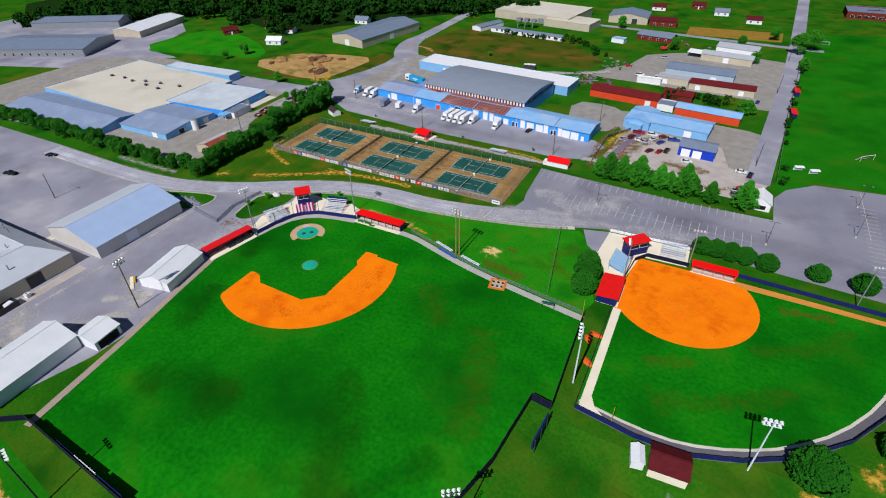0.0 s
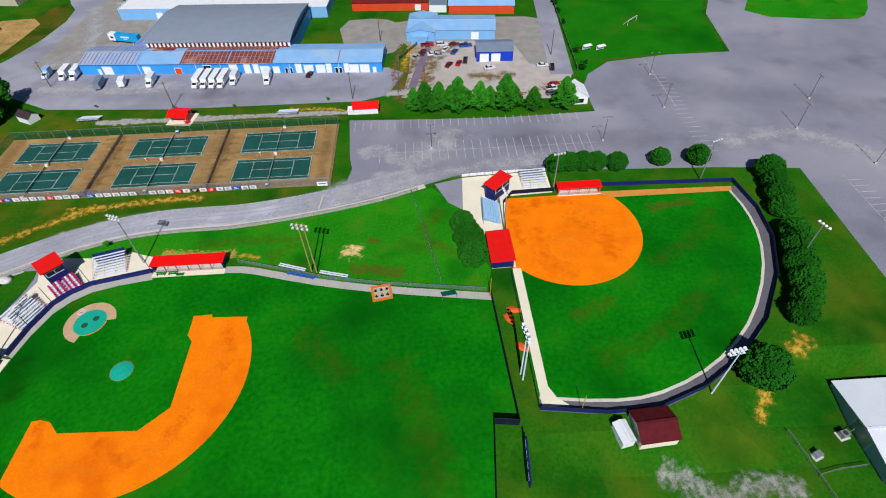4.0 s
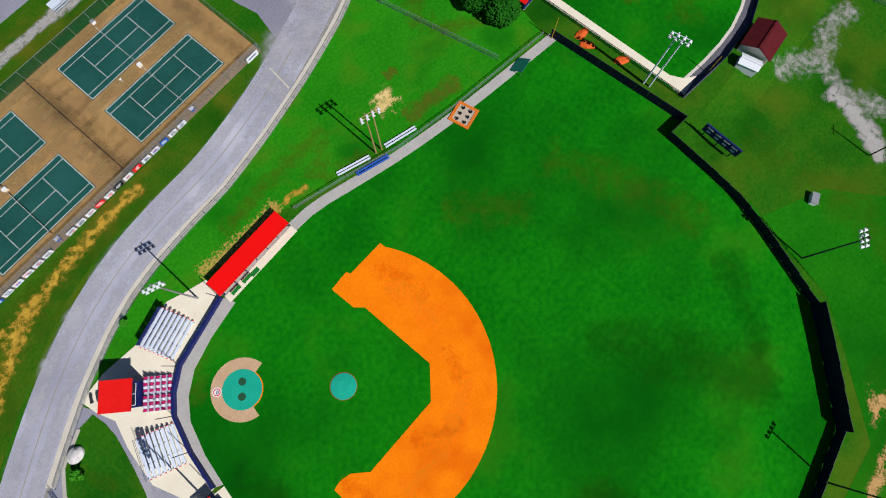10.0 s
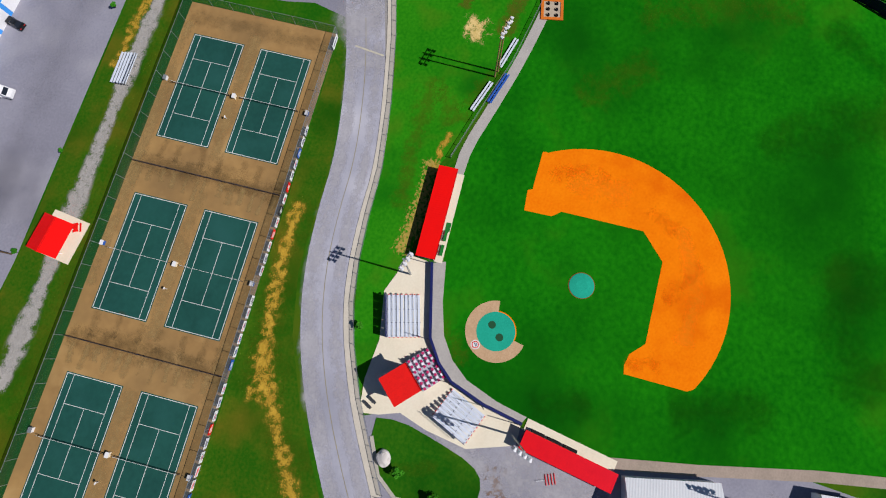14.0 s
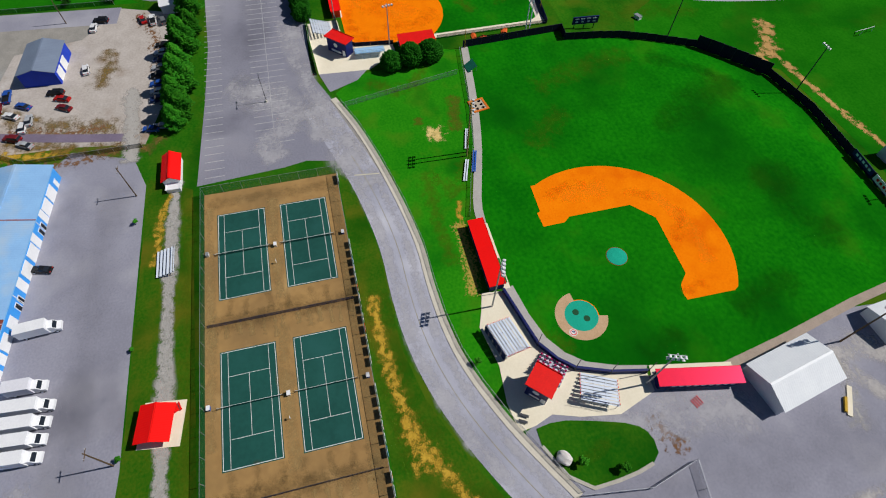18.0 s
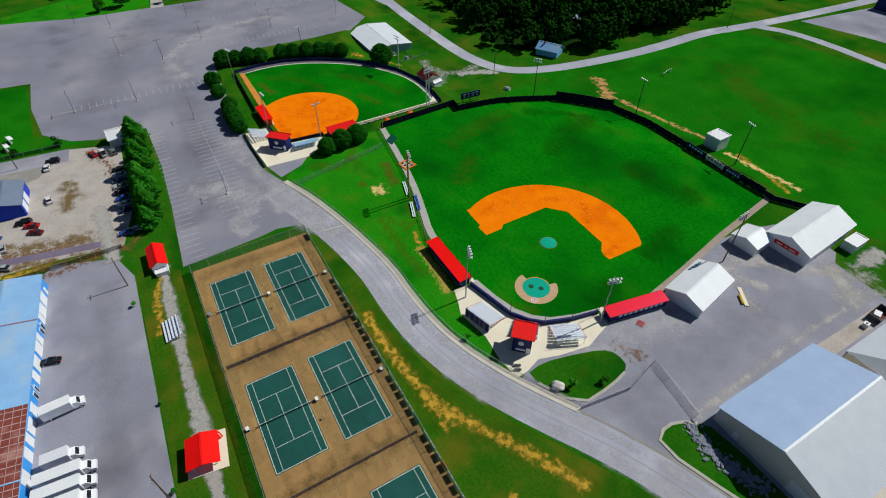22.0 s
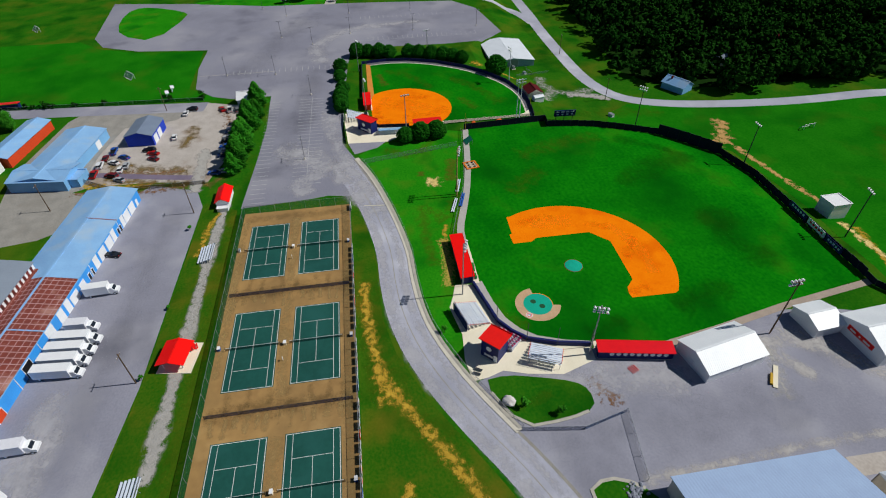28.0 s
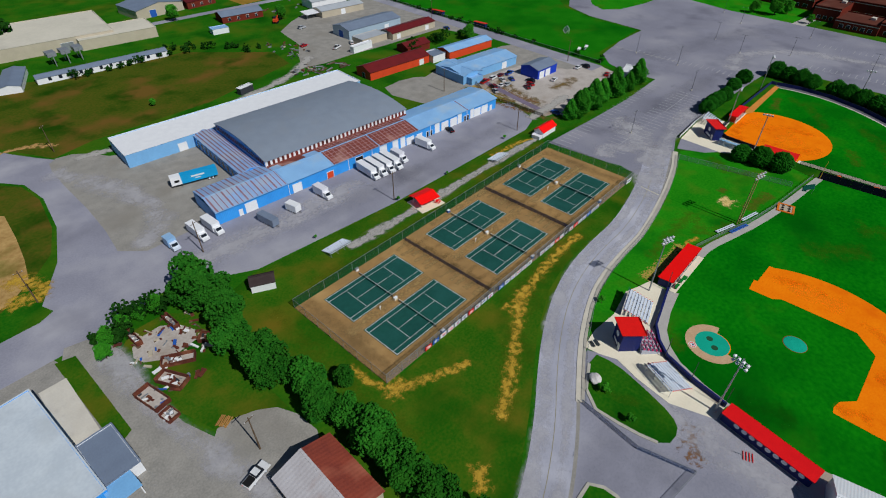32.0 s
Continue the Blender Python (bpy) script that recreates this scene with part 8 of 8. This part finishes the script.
for a in ((-194.9, 192.6, -30, 7.0, 2.6, 1.2, "open rusty container full of scrap"), (-198.4, 188.3, -64, 6.6, 3.0, 1.3, "open rusty container with brown earth"), (-203.4, 186.8, -78, 7.2, 3.4, 1.4, "open rusty container of scrap iron"), (-202.8, 180.4, -78, 3.2, 2.6, 1.0, "small rusty container of scrap"), (-190.8, 204.6, -86, 5.6, 1.3, 1.6, "narrow rusty steel bin"), (-199, 206.0, -86, 5.6, 1.3, 1.6, "narrow rusty steel bin"), (-186.8, 193, -50, 5.5, 2.6, 1.2, "open rusty container under a tree")):
    skip(*a)
rg = random.Random(77)
for i in range(70):
    x, y = rg.uniform(-203, -186), rg.uniform(184, 208)
    d = thing("scrap_piece", rg.choice(["scrap metal and timber lying on the junk plot"]), "scrap", x, y, .03, rg.uniform(0, 180), "scrap pieces")
    a, b, c = rg.uniform(.4, 2.6), rg.uniform(.15, .9), rg.uniform(.08, .5)
    part("piece", box(0, 0, c / 2, a, b, c), rg.choice([RUST, RUST, STEEL, BEIGE, WHITE, WOODPOLE, BLUESIGN]), d)
    part("offcut", box(a * .3, b * .6, c * .4, a * .5, b * .4, c * .8, 25), rg.choice([RUST, STEEL, WOODPOLE]), d)
for i in range(16):
    x, y = rg.uniform(-70, -52), rg.uniform(302, 316)
    d = thing("log_pile", "heap of timber and scrap beside the lane", "scrap", x, y, 0, rg.uniform(0, 180), "timber heaps")
    for k in range(3):
        part("log", rod((-2.4, k * .5 - .5, .25 + .2 * (k % 2)), (2.4, k * .5 - .4, .3), .22, .18, 7), rg.choice([WOODPOLE, BARK, STEEL]), d)
e = thing("excavator", "orange excavator parked between workshops", "excavator", -36, 392, 0, 40)
part("tracks", addbox(box(0, -1, .5, 4, .6, 1), 0, 1, .5, 4, .6, 1), BLACK, e)
part("body", box(-.4, 0, 1.7, 3.4, 2.4, 1.3), ORANGE, e)
part("cab", box(.6, .6, 2.7, 1.4, 1.2, 1.4), GLASS, e)
part("boom", rod((1.2, -.3, 2), (5, -.3, 4.6), .3, .25, 6), ORANGE, e)
part("stick", rod((5, -.3, 4.6), (6.6, -.3, 1.2), .22, .18, 6), ORANGE, e)
part("bucket", box(6.4, -.3, .8, 1, 1, .9), DARKSTEEL, e)

# ---- paint on the roads ----
LOTOB = bpy.data.objects["parking_lot"]
bay = bpy.data.meshes.new("bay_line")
b = box(0, 0, 0, .17, 5.0, .012)
b.to_mesh(bay)
bay.materials.append(FADED)
for i in range(29):
    shared("bay_line", bay, LOTOB, pose(-51 + i * 2.75, 184.6, .05))
for i in range(26):
    for yy in (166.0, 171.2):
        shared("bay_line", bay, LOTOB, pose(-42 + i * 2.75, yy, .05))
for i in range(24):
    for xx in (63, 100, 138):
        if xx > 90 or 160 < 158 + i * 2.75 < 212:
            shared("bay_line", bay, LOTOB, pose(xx + (i % 2) * .1, 80 + i * 2.75 + (78 if xx == 63 else 0), .05, 0, 0, 90))
part("row_line", box(-7, 168.6, .05, 71, .12, .012), FADED, LOTOB)
part("row_line", box(97.3, 113, .05, .12, 66, .012), FADED, LOTOB)
part("lot_seam", box(62, 205, .05, .2, 36, .012), KERB, LOTOB)
ROADOB = bpy.data.objects["road"]
for p, q in list(zip(drive, drive[1:]))[6:-6]:
    a, c = Vector(p), Vector(q)
    part("centre_line", box(*((a + c) / 2), .051, (c - a).length * .98, .14, .01, math.degrees(math.atan2(c.y - a.y, c.x - a.x))), mat("worn_yellow", (0.34, 0.29, 0.14), (0.24, 0.23, 0.2), 0.8, 0.9) if "worn_yellow" not in bpy.data.materials else bpy.data.materials["worn_yellow"], ROADOB)
part("stop_line", box(-58.75, 146.25, .053, .4, 6.6, .01, -7), mat("cream_paint", (0.62, 0.58, 0.44), (0.46, 0.44, 0.38), 0.5, 0.9), ROADOB)

# rocks in the ditch beside the big barn
rg = random.Random(91)
rocks = bmesh.new()
DITCH = [Vector(p) for p in ((-158.8, 102.6), (-165, 103.8), (-171, 102.4), (-177, 100.2))]
for i in range(420):
    t = rg.uniform(0, 2.999)
    c = DITCH[int(t)].lerp(DITCH[int(t) + 1], t % 1) + Vector((rg.gauss(0, .5), rg.gauss(0, 1.0)))
    s = rg.uniform(.18, .5)
    bmesh.ops.create_icosphere(rocks, subdivisions=1, radius=s, matrix=Matrix.Translation((c.x, c.y, .12 + s * .3)) @ Matrix.Rotation(rg.uniform(0, 6), 4, "Z") @ Matrix.Diagonal((1.2, .85, .65, 1)))
tagged(mesh_object("ditch_rocks", rocks, mat("blue_grey_rock", (0.30, 0.32, 0.38), (0.18, 0.19, 0.24), 0.8, 0.9, 0, 0.3, 6)), "blue-grey rocks lining a ditch beside the barn", "rocks", kind="stuff")
# things round the east meadow
g = thing("storage_tank", "long white storage tank on stands", "tank", -1, -165, 0, 80)
part("shell", rod((-7, 0, 2.0), (7, 0, 2.0), 1.3, 1.3, 18), WHITE, g)
for e in (-1, 1):
    part("end_cap", rod((e * 7, 0, 2.0), (e * 7.5, 0, 2.0), 1.25, .6, 18), WHITE, g)
    part("stand", box(e * 4.5, 0, .4, .5, 2.0, .9), CONC, g)
for x, y, r in ((-31, -31, -80), (-142.5, -26, -84)):
    g = thing("soccer_goal", "white tube soccer goal frame in the meadow", "goal", x, y, 0, r, "meadow goals")
    for a, b, nm in (((-2.6, 0, 0), (-2.6, 0, 2.1), "post"), ((2.6, 0, 0), (2.6, 0, 2.1), "post"), ((-2.6, 0, 2.1), (2.6, 0, 2.1), "crossbar"), ((-2.6, 0, 2.1), (-2.6, 1.8, 0), "brace"), ((2.6, 0, 2.1), (2.6, 1.8, 0), "brace"), ((-2.6, 1.8, .06), (2.6, 1.8, .06), "ground_bar")):
        part(nm, rod(a, b, .09, .09, 6), WHITE, g)
r = thing("tyre_ring", "large dark tyre ring lying in weedy grass", "tyre", -149.1, 2.5)
bm = bmesh.new()
rings = [[bm.verts.new(((1.3 + .2 * math.cos(k * 1.0472)) * math.cos(i * .31416), (1.3 + .2 * math.cos(k * 1.0472)) * math.sin(i * .31416), .18 + .2 * math.sin(k * 1.0472))) for k in range(6)] for i in range(20)]
for i in range(20):
    for k in range(6):
        bm.faces.new((rings[i][k], rings[(i + 1) % 20][k], rings[(i + 1) % 20][(k + 1) % 6], rings[i][(k + 1) % 6]))
bmesh.ops.recalc_face_normals(bm, faces=bm.faces)
part("ring", bm, BLACK, r)
worn([(-153, 3), (-157, 8)], 0.9, SCAR, "tan bare spot in weedy grass", 401, .03)
worn([(-149.5, 19), (-149.8, 11)], 2.2, SPUR, "pale gravel patch behind the shed", 402, .05)
# timber on the junk plot
p = thing("timber_pile", "orange-brown timber pile on the junk plot", "timber", -196.2, 171.2, .05, 30)
for i in range(7):
    part("plank", box(0, -1.1 + i * .36, .12 + .1 * (i % 3), 2.6 - .2 * (i % 2), .26, .12, rg.uniform(-4, 4)), mat("orange_timber", (0.46, 0.24, 0.07), (0.34, 0.17, 0.05), 0.8, 0.8) if i == 0 else bpy.data.materials["orange_timber"], p)
# fixtures beside the storage shed
u = thing("cooling_unit", "grey cooling unit on a pad beside the storage shed", "cooling unit", 54.6, 69.6, 0, 12)
part("pad", box(0, 0, .06, 2.4, 2.0, .12), CONC, u)
part("cabinet", box(0, 0, .75, 1.7, 1.3, 1.26), STEEL, u)
part("fan_guard", rod((0, 0, 1.38), (0, 0, 1.44), .5, .5, 16), DARKSTEEL, u)
part("pipe", rod((.7, 0, 1.1), (2.3, .2, 1.3), .07, .07, 8), STEEL, u)
u = thing("transformer_box", "green-grey utility box on a concrete pad", "utility box", 47.1, 65.9, 0, 20)
part("pad", box(0, 0, .06, 2.2, 1.8, .12), CONC, u)
part("cabinet", box(0, 0, .6, 1.5, 1.1, .96), CYANGREY, u)
part("lid", box(0, 0, 1.1, 1.6, 1.2, .06), STEEL, u)
fence_line("pipe_fence", "low pipe rail fence beside the storage shed", [(43.4, 70.9), (45.5, 62), (46.8, 53.7)], 1.0, WIRE, STEEL, 3.0)
fence_line("pipe_fence", "low pipe rail fence beside the storage shed", [(45.7, 62.2), (50, 63), (55.6, 63.4)], 1.0, WIRE, STEEL, 3.0)

# ---- the land falls away east of the outfield ----
LOWLAND = [Vector(p) for p in ((-18, 70), (8, 74.5), (30, 77.5), (44, 85), (60, 90), (84, 89), (97, 64), (140, 62), (170, 60), (230, 80), (230, -130), (-120, -130), (-130, -30), (-112, 24), (-68, 34), (-44, 44), (-34, 54))]
CELL, X0, Y0, NX, NY, DEPTH = 8, -136, -136, 47, 30, 4.4


def step(t):
    t = min(1.0, max(0.0, t))
    return t * t * (3 - 2 * t)


def depth(x, y):
    """How far the land lies below the ball field at a grid point."""
    p, inside, near = Vector((x, y)), False, 1.0
    for n, (a, b) in enumerate(zip(LOWLAND, LOWLAND[1:] + LOWLAND[:1])):
        if (a.y > y) != (b.y > y) and x < (b.x - a.x) * (y - a.y) / (b.y - a.y) + a.x:
            inside = not inside
        k = min(1.0, max(0.0, (p - a).dot(b - a) / (b - a).length_squared))
        near = min(near, (p - a - k * (b - a)).length / (14 if n < 10 else 40))
    return DEPTH * step(near) * step((y + 105) / 115) * step((225 - x) / 75) if inside else 0.0


GRID = [[depth(X0 + i * CELL, Y0 + j * CELL) for j in range(NY)] for i in range(NX)]


def fall(x, y):
    u, v = (x - X0) / CELL, (y - Y0) / CELL
    i, j = math.floor(u), math.floor(v)
    if not (0 <= i < NX - 1 and 0 <= j < NY - 1):
        return 0.0
    u, v = u - i, v - j
    a, b, c, d = GRID[i][j], GRID[i + 1][j], GRID[i][j + 1], GRID[i + 1][j + 1]
    return a + u * (b - a) + v * (c - a) if u + v <= 1 else d + (1 - u) * (c - d) + (1 - v) * (b - d)


def drape(mesh, cut):
    """Lower a mesh with the land, cut along the grid so that layers stay apart."""
    if not any(fall(v.co.x, v.co.y) for v in mesh.vertices) and (len(mesh.vertices) > 400 or not cut):
        return
    bm = bmesh.new()
    bm.from_mesh(mesh)
    if cut:
        xs, ys, ss = [v.co.x for v in bm.verts], [v.co.y for v in bm.verts], [v.co.x + v.co.y for v in bm.verts]
        bmesh.ops.triangulate(bm, faces=bm.faces[:])
        for n, lo, hi, first, last in (((1, 0, 0), min(xs), max(xs), X0, X0 + CELL * (NX - 1)), ((0, 1, 0), min(ys), max(ys), Y0, Y0 + CELL * (NY - 1)), ((1, 1, 0), min(ss), max(ss), X0 + Y0, X0 + Y0 + CELL * (NX + NY - 2))):
            for c in range(first, last + 1, CELL):
                if lo < c < hi:
                    bmesh.ops.bisect_plane(bm, geom=bm.verts[:] + bm.edges[:] + bm.faces[:], dist=1e-4, plane_co=(c, 0, 0) if n[0] else (0, c, 0), plane_no=n)
    for v in bm.verts:
        v.co.z -= fall(v.co.x, v.co.y)
    bm.to_mesh(mesh)
    bm.free()


def lower(ob, done):
    x, y, z = ob.matrix_basis.translation
    if "fence" in ob.name or "batters_eye" in ob.name:
        for child in ob.children:
            c = child.matrix_basis.translation + sum((v.co for v in child.data.vertices), Vector()) / len(child.data.vertices)
            child.location.z -= fall(x + c.x, y + c.y)
        return
    if abs(x) + abs(y) > 1e-6:
        f = fall(x, y)
        if f:
            ob.location.z -= f
        return
    if ob.type == "MESH" and ob.data.name not in done:
        done.add(ob.data.name)
        drape(ob.data, len(ob.data.polygons) < 1500)
    for child in ob.children:
        lower(child, done)


seen = set()
for ob in list(scene.objects):
    if ob.parent is None and ob.type in {"MESH", "EMPTY"}:
        lower(ob, seen)
